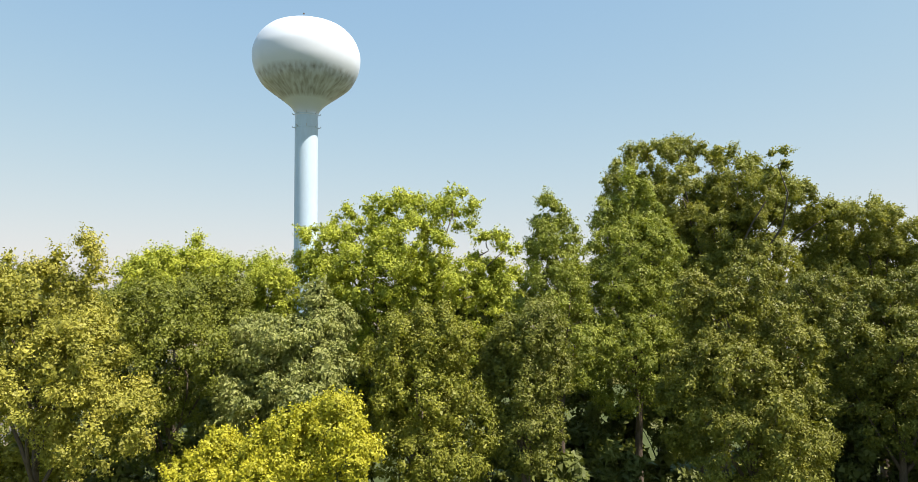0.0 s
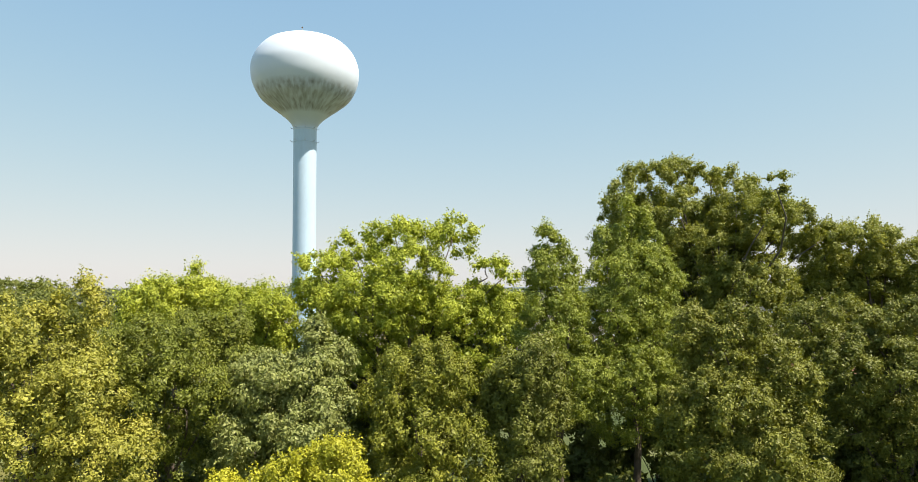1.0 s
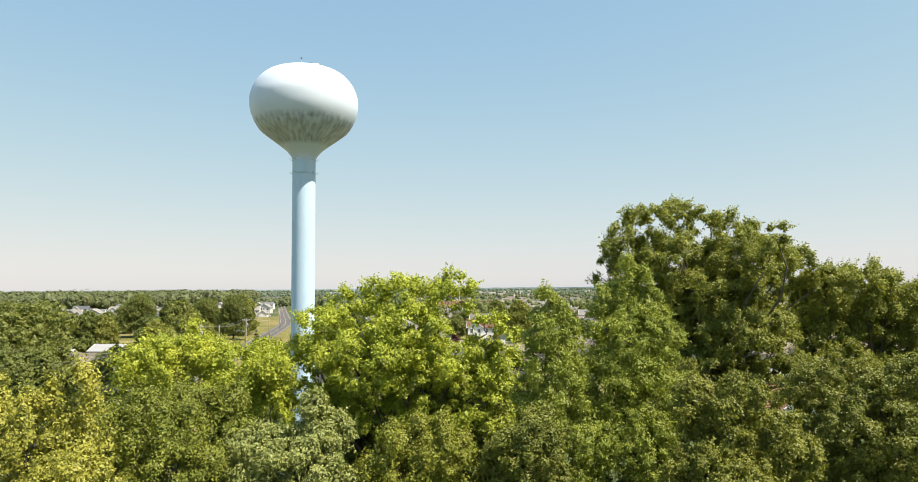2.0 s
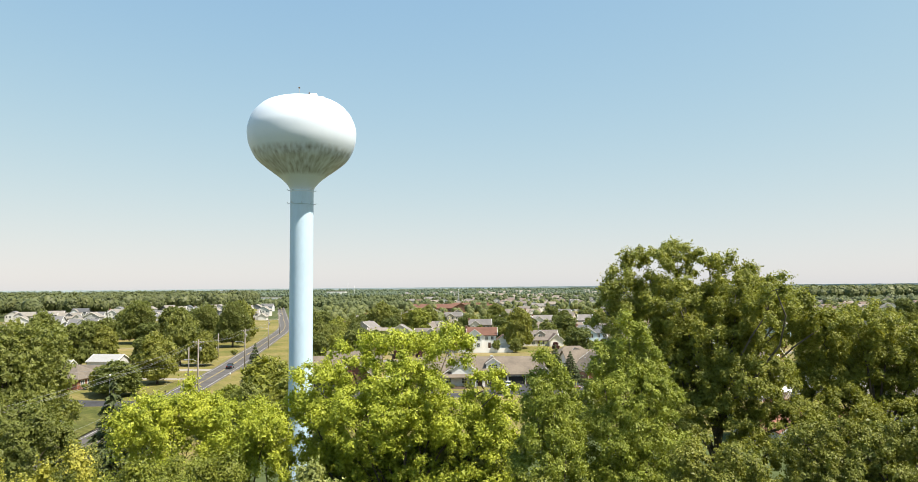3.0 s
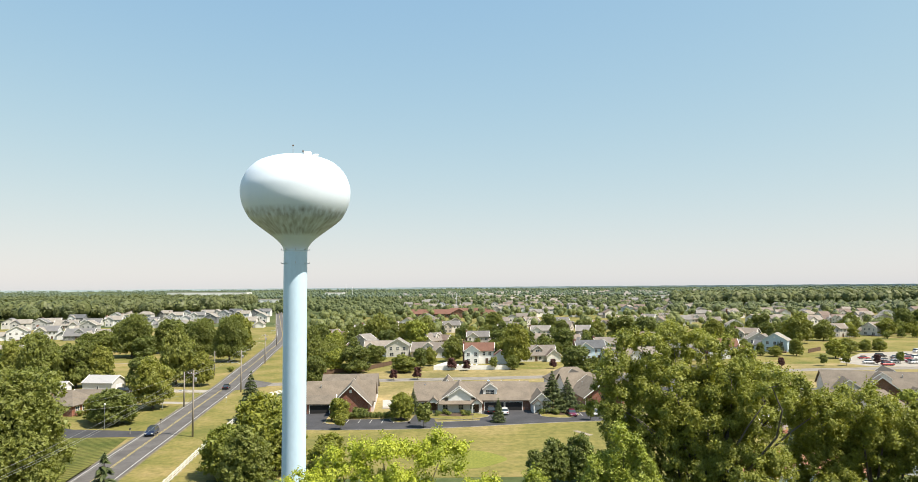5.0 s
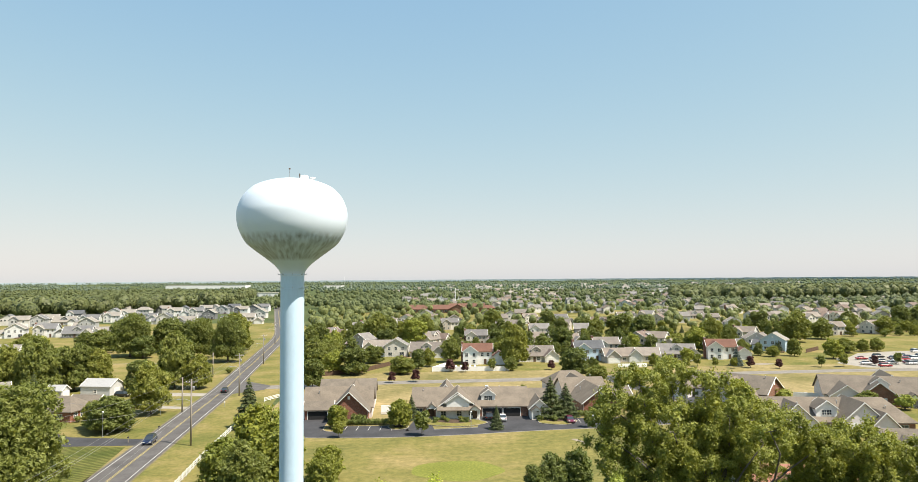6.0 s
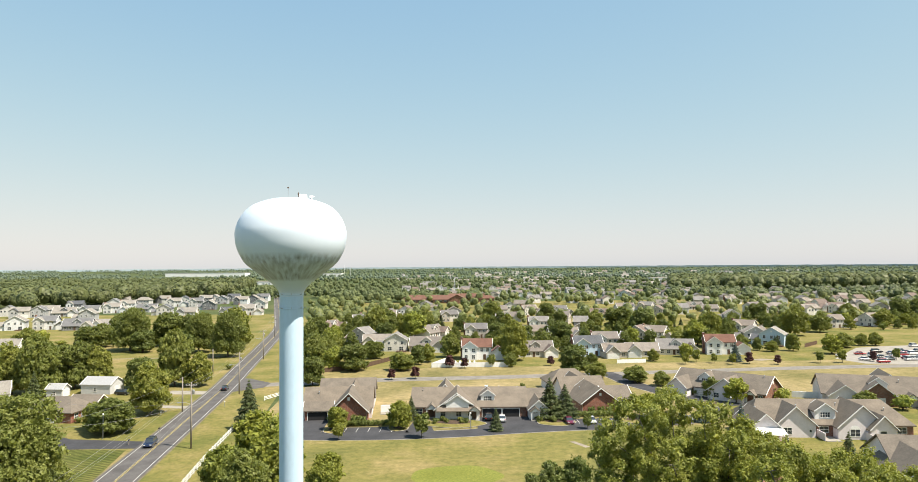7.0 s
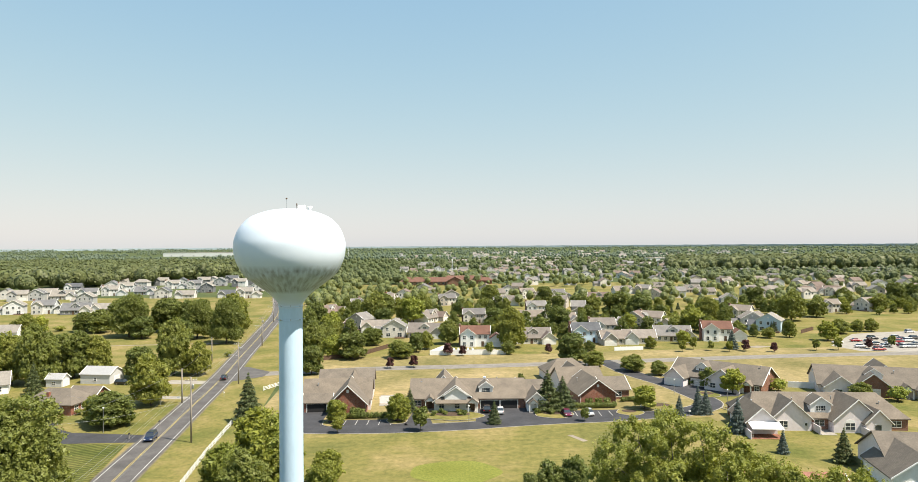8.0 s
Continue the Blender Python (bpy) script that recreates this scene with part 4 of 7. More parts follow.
def porch(parent, x, y, w, d, z=2.4, roof=None):
    """A gabled porch on white posts."""
    g = Geo()
    g.prism([(x - w / 2, y - d, z), (x + w / 2, y - d, z), (x, y - d, z + w * 0.42)], (0, d, 0))
    part("porch_gable", g, SIDING_WHITE, parent)
    r = Geo()
    for s in (-1, 1):
        r.prism([(x + s * (w / 2 + 0.3), y - d - 0.25, z - 0.14), (x, y - d - 0.25, z + w * 0.42 + 0.12), (x, y - d - 0.25, z + w * 0.42 + 0.3), (x + s * (w / 2 + 0.3), y - d - 0.25, z + 0.04)], (0, d + 2.5, 0))
    part("porch_roof", r, roof or SHINGLE_TAN, parent)
    for s in (-1, 1):
        part("porch_post", Geo().box(x + s * (w / 2 - 0.15) - 0.13, y - d + 0.05, 0, x + s * (w / 2 - 0.15) + 0.13, y - d + 0.31, z), TRIM, parent)
    part("porch_floor", Geo().box(x - w / 2, y - d, 0, x + w / 2, y, 0.14), CONCRETE, parent)


def roof_vent(parent, x, y, z):
    part("roof_vent", Geo().tube([(x, y, z - 0.3), (x, y, z + 0.45)], 0.09, 8).revolve([(0.01, z + 0.6), (0.2, z + 0.5), (0.2, z + 0.42)], 10, x, y), STEEL, parent)


COURT = "condominiums round the lane"


def condo_a():
    ob = thing("condominium", pose(-31.3, 171.4, 0, 0, 0, 5), "brick and tan-roofed condominium with front gable and dark garage", "house", COURT)
    block(ob, -8.5, 8.9, 5.5, 18, 2.8, 4.2, "x", SIDING_PALE, SHINGLE_TAN, 0.45, False)
    block(ob, -1.3, 8.1, 0, 12, 2.9, 4.5, "y", BRICK, SHINGLE_TAN, 0.55)
    block(ob, -8, -1.2, 4.2, 9, 2.6, 1.6, "x", BRICK, SHINGLE_TAN)
    garage_door(ob, -4.8, 4.2, 4.9, 2.15, 0, True)
    block(ob, -6, 9, 19, 32, 2.8, 4.2, "x", SIDING_PALE, SHINGLE_TAN, 0.45, False)
    block(ob, 1, 6, 16, 25, 3.4, 3.4, "y", SIDING_PALE, SHINGLE_TAN)
    part("gable_vent", Geo().box(3.1, -0.06, 5.7, 3.7, 0.02, 6.5), TRIM, ob)
    part("downpipe", Geo().tube([(7.95, -0.1, 0), (7.95, -0.1, 2.9)], 0.05, 6), TRIM, ob)
    part("patio", Geo().box(11, 9, 0, 17, 12, 0.12), CONCRETE, ob)
    part("patio", Geo().box(11, 18, 0, 17, 21.5, 0.12), CONCRETE, ob)
    part("privacy_wall", Geo().box(11, 12, 0, 15, 12.2, 1.8), SIDING_WHITE, ob)
    for x, y in ((-5, 9.5), (2.5, 14), (7, 16)):
        roof_vent(ob, x, y, 5.9)


def condo_b():
    ob = thing("condominium", pose(0, 178, 0), "long tan-roofed condominium with brick garages and white gables", "house", COURT)
    block(ob, -12.6, 17.4, 0, 15, 2.7, 3.6, "x", BRICK_DULL, SHINGLE_TAN, 0.45, False)
    block(ob, 14, 22.6, 1.5, 14.5, 2.7, 3.1, "x", SIDING_WHITE, SHINGLE_TAN, 0.45, False)
    block(ob, -6.2, 4.6, -2.6, 8, 2.7, 3.9, "y", SIDING_WHITE, SHINGLE_TAN, 0.6)
    block(ob, -3.6, 2.2, -3.4, 4, 4.3, 1.9, "y", SIDING_WHITE, SHINGLE_TAN, 0.3, True, 2.2)
    part("lean_to_roof", Geo().prism([(-6, -4.6, 2.3), (-6, -4.6, 2.5), (-6, -2.2, 3.9), (-6, -2.2, 3.7)], (9.5, 0, 0)), SHINGLE_TAN, ob)
    for x in (-4.4, -0.4, 2.6):
        window(ob, x, -2.6, 1.45, 1.2, 1.3)
    porch(ob, -7.4, 0, 2.6, 1.9)
    porch(ob, 3.6, -2.6, 2.6, 1.9)
    entry_door(ob, -7.4, 0)
    entry_door(ob, 3.6, -2.6)
    window(ob, -10.7, 0, 1.5, 1.7, 1.3)
    garage_door(ob, 8.2, 0, 4.9, 2.15, 0, True)
    garage_door(ob, 13.2, 0, 4.3, 2.15, 0, True)
    dormer(ob, 7.2, 2.0, 3.5, 3.6, SIDING_WHITE, SHINGLE_TAN)
    block(ob, 17.6, 22.4, -3.4, 6, 2.7, 2.1, "y", SIDING_WHITE, SHINGLE_TAN, 0.5)
    porch(ob, 19.0, -3.4, 2.2, 1.4, 2.3)
    window(ob, 21.4, -3.4, 1.5, 0.8, 1.3)
    block(ob, -7.4, -1, 12, 22, 2.7, 3.6, "y", SIDING_WHITE, SHINGLE_TAN)
    part("chimney", Geo().box(6.7, 9.0, 5, 7.5, 9.8, 6.5), SIDING_BLUE, ob)
    for x, y, z in ((-10, 6, 5.5), (10.5, 9, 5.9), (15.5, 8.5, 5.9)):
        roof_vent(ob, x, y, z)


def condo_c():
    ob = thing("condominium", pose(32.2, 181.2, 0, 0, 0, 7), "red brick condominium with a broad front gable and tan roof", "house", COURT)
    block(ob, 0, 10, 0, 14, 2.8, 3.6, "y", BRICK, SHINGLE_TAN, 0.6)
    block(ob, 8, 15.4, 4.8, 14, 2.7, 2.6, "x", BRICK_DULL, SHINGLE_TAN)
    block(ob, -1.5, 11, 12, 25, 2.8, 3.8, "x", SIDING_PALE, SHINGLE_TAN, 0.45, False)
    block(ob, 2, 8.5, 19, 30, 2.8, 3.4, "y", SIDING_PALE, SHINGLE_TAN)
    block(ob, -1, 13, 30, 41, 2.8, 3.4, "x", SIDING_PALE, SHINGLE_TAN, 0.45, True, 0.0, "wall", 5.0)
    part("gable_vent", Geo().box(4.7, -0.06, 4.6, 5.3, 0.02, 5.3), TRIM, ob)
    window(ob, 12.5, 4.8, 1.5, 1.6, 1.3)
    part("downpipe", Geo().tube([(0.1, -0.1, 0), (0.1, -0.1, 2.8)], 0.05, 6), TRIM, ob)
    part("downpipe", Geo().tube([(9.9, -0.1, 0), (9.9, -0.1, 2.8)], 0.05, 6), TRIM, ob)
    roof_vent(ob, 2, 9, 5)
    roof_vent(ob, 8, 19, 6.9)


def condo_d():
    ob = thing("condominium", pose(62, 212.4, 0, 0, 0, -42), "tan-roofed condominium with white garages and brick end gable", "house", COURT)
    block(ob, 4, 31, 0, 14, 2.7, 4.0, "x", BRICK_DULL, SHINGLE_TAN)
    block(ob, 4, 10, -4, 6, 2.7, 2.6, "y", SIDING_PALE, SHINGLE_TAN)
    block(ob, 16, 26, -3, 8, 2.7, 3.6, "y", SIDING_PALE, SHINGLE_TAN)
    garage_door(ob, 13.2, 0)
    garage_door(ob, 7, -4, 4.6)
    porch(ob, 27.6, 0, 2.4, 1.8)
    dormer(ob, 13.2, 2.4, 3.5, 4, SIDING_WHITE, SHINGLE_TAN)
    for x in (18.5, 23):
        window(ob, x, -3, 1.5, 1.5, 1.3)
    window(ob, 29.8, 0, 1.5, 1.2, 1.3)
    part("gable_vent", Geo().box(30.98, 6.6, 4.6, 31.07, 7.4, 5.5), TRIM, ob)
    part("privacy_wall", Geo().box(3, 15, 0, 9, 15.2, 1.8), SIDING_WHITE, ob)
    roof_vent(ob, 14, 9, 6)
    roof_vent(ob, 29, 6, 6.6)


def condo_e():
    ob = thing("condominium", pose(102, 193.5, 0, 0, 0, -18), "tan-roofed condominium with brick garages and white dormer", "house", COURT)
    block(ob, 0, 44, 0, 15, 2.7, 4.2, "x", SIDING_PALE, SHINGLE_TAN, 0.45, False)
    block(ob, 1, 9, -4, 7, 2.7, 2.9, "y", SIDING_PALE, SHINGLE_TAN)
    block(ob, 9, 18, -1.4, 8, 2.7, 3.6, "y", BRICK_DULL, SHINGLE_TAN)
    garage_door(ob, 12.6, -1.4)
    block(ob, 24, 34, -3.5, 8, 2.7, 3.9, "y", SIDING_WHITE, SHINGLE_TAN)
    porch(ob, 21.5, 0, 3, 2.2)
    dormer(ob, 14.5, 2.6, 3.8, 4.4, SIDING_WHITE, SHINGLE_TAN)
    for x in (26.5, 31.5):
        window(ob, x, -3.5, 1.5, 1.5, 1.3)
    garage_door(ob, 38.5, 0)
    window(ob, 4.5, -4, 1.5, 1.6, 1.3)
    block(ob, 14, 24, 9, 21, 2.7, 4.4, "y", SIDING_PALE, SHINGLE_TAN)
    part("privacy_wall", Geo().box(-7, 6, 0, 0, 6.2, 1.8), SIDING_WHITE, ob)
    roof_vent(ob, 20, 5, 6)
    roof_vent(ob, 36, 6, 6.6)


def condo_f():
    ob = thing("condominium", pose(67.8, 155.6, 0, 0, 0, -4), "pale grey condominium with gables, dormer and white awning", "house", COURT)
    block(ob, -1.5, 34, 1.5, 15, 2.8, 4.2, "x", BRICK_DULL, SHINGLE_TAN, 0.45, False, 0, "wall", 4.0)
    block(ob, -3.2, 3.6, -3.0, 8, 2.8, 3.0, "y", SIDING_PALE, SHINGLE_TAN)
    block(ob, 3.6, 12.4, 0.4, 9, 2.8, 4.0, "y", SIDING_PALE, SHINGLE_TAN)
    block(ob, 16.6, 27.0, -1.0, 9, 2.8, 4.6, "y", SIDING_PALE, SHINGLE_TAN)
    block(ob, 23, 28.4, -2.2, 6, 2.7, 2.7, "y", SIDING_PALE, SHINGLE_TAN)
    window(ob, 6.2, 0.4, 1.5, 1.8, 1.4)
    window(ob, 11.2, 0.4, 1.5, 0.5, 0.6, 0, False)
    window(ob, 20.2, -1.0, 1.5, 2.0, 1.5)
    window(ob, 25.6, -2.2, 1.2, 1.4, 2.0, 0, False)
    window(ob, 14.6, 1.5, 1.6, 2.0, 1.3)
    window(ob, 31.5, 1.5, 1.5, 2.0, 1.3)
    part("arched_window", Geo().prism([(20.2 + 1.05 * math.cos(a), -1.06, 2.35 + 0.75 * math.sin(a)) for a in np.linspace(0, math.pi, 12)], (0, 0.08, 0)), TRIM, ob)
    dormer(ob, 15.4, 2.6, 3.8, 4.6, SIDING_WHITE, SHINGLE_TAN)
    aw = part("awning", Geo().prism([(-3.0, -6.4, 2.05), (-3.0, -6.4, 2.13), (-3.0, -3.02, 3.0), (-3.0, -3.02, 2.92)], (6.8, 0, 0)), VINYL, ob, "white fabric awning")
    for x in (-2.9, 3.7):
        part("awning_post", Geo().tube([(x, -6.3, 0), (x, -6.3, 2.08)], 0.04, 6), TRIM, aw)
    part("patio", Geo().box(-3.2, -6.8, 0, 3.8, -3, 0.12), BRICK_DULL, ob)
    part("privacy_wall", Geo().box(-3.6, -7, 0, -3.4, -3, 1.7), SIDING_PALE, ob)
    part("privacy_wall", Geo().box(13.0, -2.6, 0, 13.2, 1.5, 1.7), SIDING_PALE, ob)
    part("patio", Geo().box(13.2, -3, 0, 16.5, 1.5, 0.12), CONCRETE, ob)
    part("privacy_wall", Geo().box(22.4, -4.6, 0, 22.6, -1, 1.7), SIDING_PALE, ob)
    for x, y, z in ((0.5, 4.5, 5.6), (9.5, 4, 6.2), (18.5, 4.5, 6.6), (29.5, 5, 5.4)):
        roof_vent(ob, x, y, z)


def condo_g():
    ob = thing("condominium", pose(78.5, 119, 0, 0, 0, -10), "grey-brown roofed condominium with white gables near the trees", "house", COURT)
    block(ob, -2, 24, 2, 17, 2.8, 4.4, "x", SIDING_PALE, SHINGLE_TAN, 0.45, False)
    block(ob, -4, 6, -3, 9, 2.8, 3.6, "y", SIDING_WHITE, SHINGLE_TAN)
    block(ob, 1, 6.6, -5, 4, 2.6, 2.4, "y", SIDING_WHITE, SHINGLE_TAN)
    window(ob, -1.5, -3, 1.5, 1.6, 1.3)
    window(ob, 3.8, -5, 1.5, 1.6, 1.3)
    garage_door(ob, 12, 2)


for f in (condo_a, condo_b, condo_c, condo_d, condo_e, condo_f, condo_g):
    f()


def family_house(style, walls=None, roof=None, label="two-storey suburban house with pale siding and shingled roof"):
    """Five plans of suburban house; all face -y."""
    ob = thing("house", Matrix(), label, "house")
    w, r = walls or SIDING, roof or SHINGLE
    if style == 0:
        block(ob, -6, 6, 0, 9, 5.4, 2.8, "x", w, r)
        block(ob, -6, 0.2, -1.6, 4, 5.4, 2.2, "y", w, r)
        block(ob, 5.8, 12, -0.6, 7, 2.8, 2.2, "y", w, r)
        garage_door(ob, 8.9, -0.6)
        for x in (-4.4, -1.4):
            window(ob, x, -1.6, 4.1, 1.1, 1.4)
            window(ob, x, -1.6, 1.4, 1.1, 1.5)
        for x in (2.0, 4.4):
            window(ob, x, 0, 4.1, 1.0, 1.4)
        entry_door(ob, 3.2, 0)
        part("chimney", Geo().box(-6.9, 3.6, 0, -6.0, 5.2, 9.0), BRICK_DULL, ob)
    elif style == 1:
        block(ob, -5.5, 5.5, 0, 8.4, 5.4, 3.2, "y", w, r)
        block(ob, -9.5, -5.4, 1.4, 8, 2.8, 2.0, "x", w, r)
        for x in (-3.2, 0, 3.2):
            window(ob, x, 0, 4.1, 1.1, 1.4)
        window(ob, -2.8, 0, 1.4, 1.8, 1.5)
        window(ob, 2.8, 0, 1.3, 2.0, 2.0)
        part("gable_vent", Geo().box(-0.35, -0.06, 6.4, 0.35, 0.02, 7.2), TRIM, ob)
        part("deck", Geo().box(0.5, -3.4, 0.0, 5.4, 0, 0.45), DARK_WOOD, ob)
        garage_door(ob, -7.4, 1.4, 3.0)
    elif style == 2:
        block(ob, -8, 8, 0, 9.6, 2.8, 3.9, "x", w, r)
        block(ob, -2.2, 2.2, 1.4, 6, 5.2, 1.6, "y", w, r, 0.3, True, 2.6)
        block(ob, 3.4, 9.6, -3, 5, 2.8, 2.6, "y", w, r)
        garage_door(ob, 6.5, -3)
        window(ob, 0, 1.4, 4.5, 1.6, 1.1)
        for x in (-6.2, -3.4, 0.8):
            window(ob, x, 0, 1.5, 1.3, 1.4)
        entry_door(ob, -0.9, 0)
    elif style == 3:
        block(ob, -6.5, 6.5, 0, 9, 5.5, 2.6, "x", w, r, 0.45, False, 0, "wall", 3.4)
        block(ob, -9, -2.6, -4, 4, 2.9, 2.3, "y", w, r)
        garage_door(ob, -5.8, -4)
        for x in (-4.4, -1.2, 2.0, 4.8):
            window(ob, x, 0, 4.2, 1.1, 1.4)
        for x in (2.2, 4.8):
            window(ob, x, 0, 1.5, 1.2, 1.5)
        entry_door(ob, 0.2, 0)
    else:
        block(ob, -7, 7, 0, 8, 2.9, 3.0, "x", w, r)
        block(ob, -7, -1, -2.5, 5, 2.9, 2.6, "y", w, r)
        garage_door(ob, -4, -2.5)
        for x in (1.4, 4.6):
            window(ob, x, 0, 1.5, 1.4, 1.3)
    return ob


def far_house(style, walls=None, roof=None):
    ob = thing("house", Matrix(), "distant suburban house with pale walls and shingled roof", "house")
    w, r = walls or SIDING, roof or SHINGLE
    if style == 0:
        block(ob, -6.5, 6.5, 0, 9, 5.2, 2.8, "x", w, r, 0.4, False)
        block(ob, -6.5, -0.5, -2, 4, 5.2, 2.2, "y", w, r, 0.4, False)
    else:
        block(ob, -5.5, 5.5, 0, 9, 5.2, 3.0, "y", w, r, 0.4, False)
        block(ob, 5.3, 11, 1, 7.5, 2.8, 2.0, "x", w, r, 0.4, False)
    for x in (-4.2, -1.8, 2.6):
        window(ob, x, 0 if (style or x > 0) else -2, 3.9, 1.2, 1.4, 0, False)
    garage_door(ob, 3.5 if style == 0 else 8, 0 if style == 0 else 1, 4.2)
    return ob


NEW = "new houses beside the road"
for x, y, s, t in [(-282, 429, 1, 20), (-265, 432, 0, 12), (-242, 427, 2, 10), (-227, 433, 4, 8), (-337, 539, 1, 15), (-334, 550, 0, 20), (-322, 549, 2, 14), (-275, 498, 1, 10), (-325, 593, 4, 8), (-301, 584, 0, 10), (-339, 661, 1, 12), (-312, 634, 0, 18), (-277, 595, 2, 4), (-243, 554, 1, 8), (-224, 553, 4, 4), (-231, 620, 1, 6), (-190, 556, 4, 2), (-327, 695, 3, 0), (-285, 673, 0, 10), (-262, 670, 0, 8), (-253, 716, 1, 5), (-174, 549, 0, 4), (-188, 631, 1, 0)]:
    spawn(("new", s), lambda s=s: family_house(s, SIDING_GREY, SHINGLE_GREY), at(x, y, 0, t, 1.05), "new suburban house with pale grey siding and grey roof", NEW)
for x, y, s, t in [(-323, 733, 0, 5), (-295, 720, 1, 8), (-279, 739, 0, 6), (-259, 770, 0, 4), (-273, 749, 1, 2), (-229, 704, 0, 0), (-226, 733, 1, 0), (-225, 766, 0, 0), (-348, 534, 0, 20), (-370, 553, 1, 18), (-360, 631, 0, 12), (-359, 717, 0, 10)]:
    spawn(("newfar", s), lambda s=s: far_house(s, SIDING_GREY, SHINGLE_GREY), at(x, y, 0, t, 1.05), "", NEW)

SUBURB = "houses behind the street"
NEAR_HOUSES = [(-75, 410, 2, 70), (-69, 445, 0, -75), (-52, 344, 1, -30), (-41, 332, 4, 2), (-30, 313, 1, 0), (-16, 311, 2, -6), (-8, 474, 0, 8), (-13, 375, 2, 60), (-48, 496, 0, 80), (8, 366, 0, 0), (32, 472, 2, 4), (54, 530, 0, 20), (47, 412, 0, 0), (40, 375, 4, 0), (32, 291, 2, 4), (75, 518, 0, 4), (54, 353, 2, 8), (103, 500, 2, -8), (76, 410, 1, 80), (67, 315, 0, 0), (67, 287, 4, 6), (77, 289, 4, -4), (88, 344, 1, -35), (97, 346, 0, -35), (93, 295, 2, -8)]
NEAR_HOUSES += [(152, 565, 0, -40), (146, 512, 1, -30), (183, 619, 2, 4), (155, 377, 0, -40), (182, 457, 1, -10), (145, 336, 1, -10), (252, 543, 3, 0), (303, 607, 1, -60), (289, 553, 2, -8), (294, 534, 0, -30), (225, 411, 0, 0), (249, 420, 1, -70), (199, 581, 2, 0), (203, 554, 4, 4), (260, 653, 0, 20), (139, 572, 2, 10)]
for x, y, s, t in NEAR_HOUSES:
    spawn(("sub", s), lambda s=s: family_house(s), at(x, y, 0, t, 0.95), "", SUBURB)
FAR_HOUSES = [(-85, 1044, 0, 0), (-62, 980, 1, 90), (-42, 940, 0, 0), (-34, 1058, 1, 0), (4, 934, 0, 0), (24, 784, 1, 0), (43, 807, 0, 90), (68, 831, 0, 0), (79, 778, 1, 0), (97, 775, 0, 0), (142, 822, 1, 10), (167, 767, 0, 0), (195, 815, 1, -40), (48, 1045, 1, 0), (65, 1000, 0, 0), (89, 1084, 1, 0), (105, 1036, 0, 0), (115, 973, 1, 20), (128, 916, 0, 0), (198, 1066, 1, 0)]
FAR_HOUSES += [(295, 892, 0, 0), (251, 866, 1, 0), (311, 828, 0, 10), (308, 775, 1, 0), (359, 822, 0, 0), (455, 940, 1, 0), (485, 899, 0, 20), (473, 836, 1, 0), (532, 892, 0, 0), (545, 857, 1, 0), (345, 746, 0, -30), (249, 712, 1, 0), (41, 561, 1, 0), (29, 521, 0, 10), (72, 452, 1, 70), (237, 545, 0, 30), (329, 1044, 0, 0), (278, 1052, 1, 0), (262, 1103, 0, 0), (372, 1036, 1, 0)]
for x, y, s, t in FAR_HOUSES:
    spawn(("far", s), lambda s=s: far_house(s), at(x, y, 0, t, 1.0), "", "distant houses of the suburb")
h = family_house(0, SIDING_WHITE, SHINGLE_RED, "white two-storey house with red-brown roof behind a pool")
h.matrix_basis = at(6.7, 284, 0, -2)
h = family_house(0, SIDING_BLUE, SHINGLE_GREY, "pale blue two-storey house with grey roof")
h.matrix_basis = at(55.0, 292.9, 0, 2)
h = family_house(0, SIDING_WHITE, SHINGLE_RED, "white two-storey house with a red-brown roof")
h.matrix_basis = at(112.5, 295.6, 0, -10)
h = family_house(1, SIDING_BLUE, SHINGLE_GREY, "white and blue gabled house with a rear deck")
h.matrix_basis = at(147.8, 325.1, 0, -35)

# streets of houses further off
rng = np.random.default_rng(11)
placed = [(x, y) for x, y, _, _ in NEAR_HOUSES + FAR_HOUSES] + [(7, 284), (53, 288), (112, 297), (151, 335)]
for row, y0 in enumerate([530, 585, 640, 700, 760, 830, 910, 1000, 1100, 1210, 1330]):
    x = -40 - y0 * 0.05
    while x < 60 + y0 * 0.55:
        x += rng.uniform(16, 30) * (1 + y0 / 1800)
        y = y0 + rng.uniform(-14, 14) + 10 * math.sin(x / 60 + row)
        if all((x - a) ** 2 + (y - b) ** 2 > 23 ** 2 for a, b in placed) and rng.random() < 0.8 and not (-70 < x < 62 and 640 < y < 780) and not (60 < x < 135 and 540 < y < 680):
            placed.append((x, y))
            s = int(rng.integers(0, 2))
            spawn(("far", s), lambda s=s: far_house(s), at(x, y, 0, rng.choice([0, 0, 90, -90, 180]) + rng.uniform(-15, 15)), "", "distant houses of the suburb")


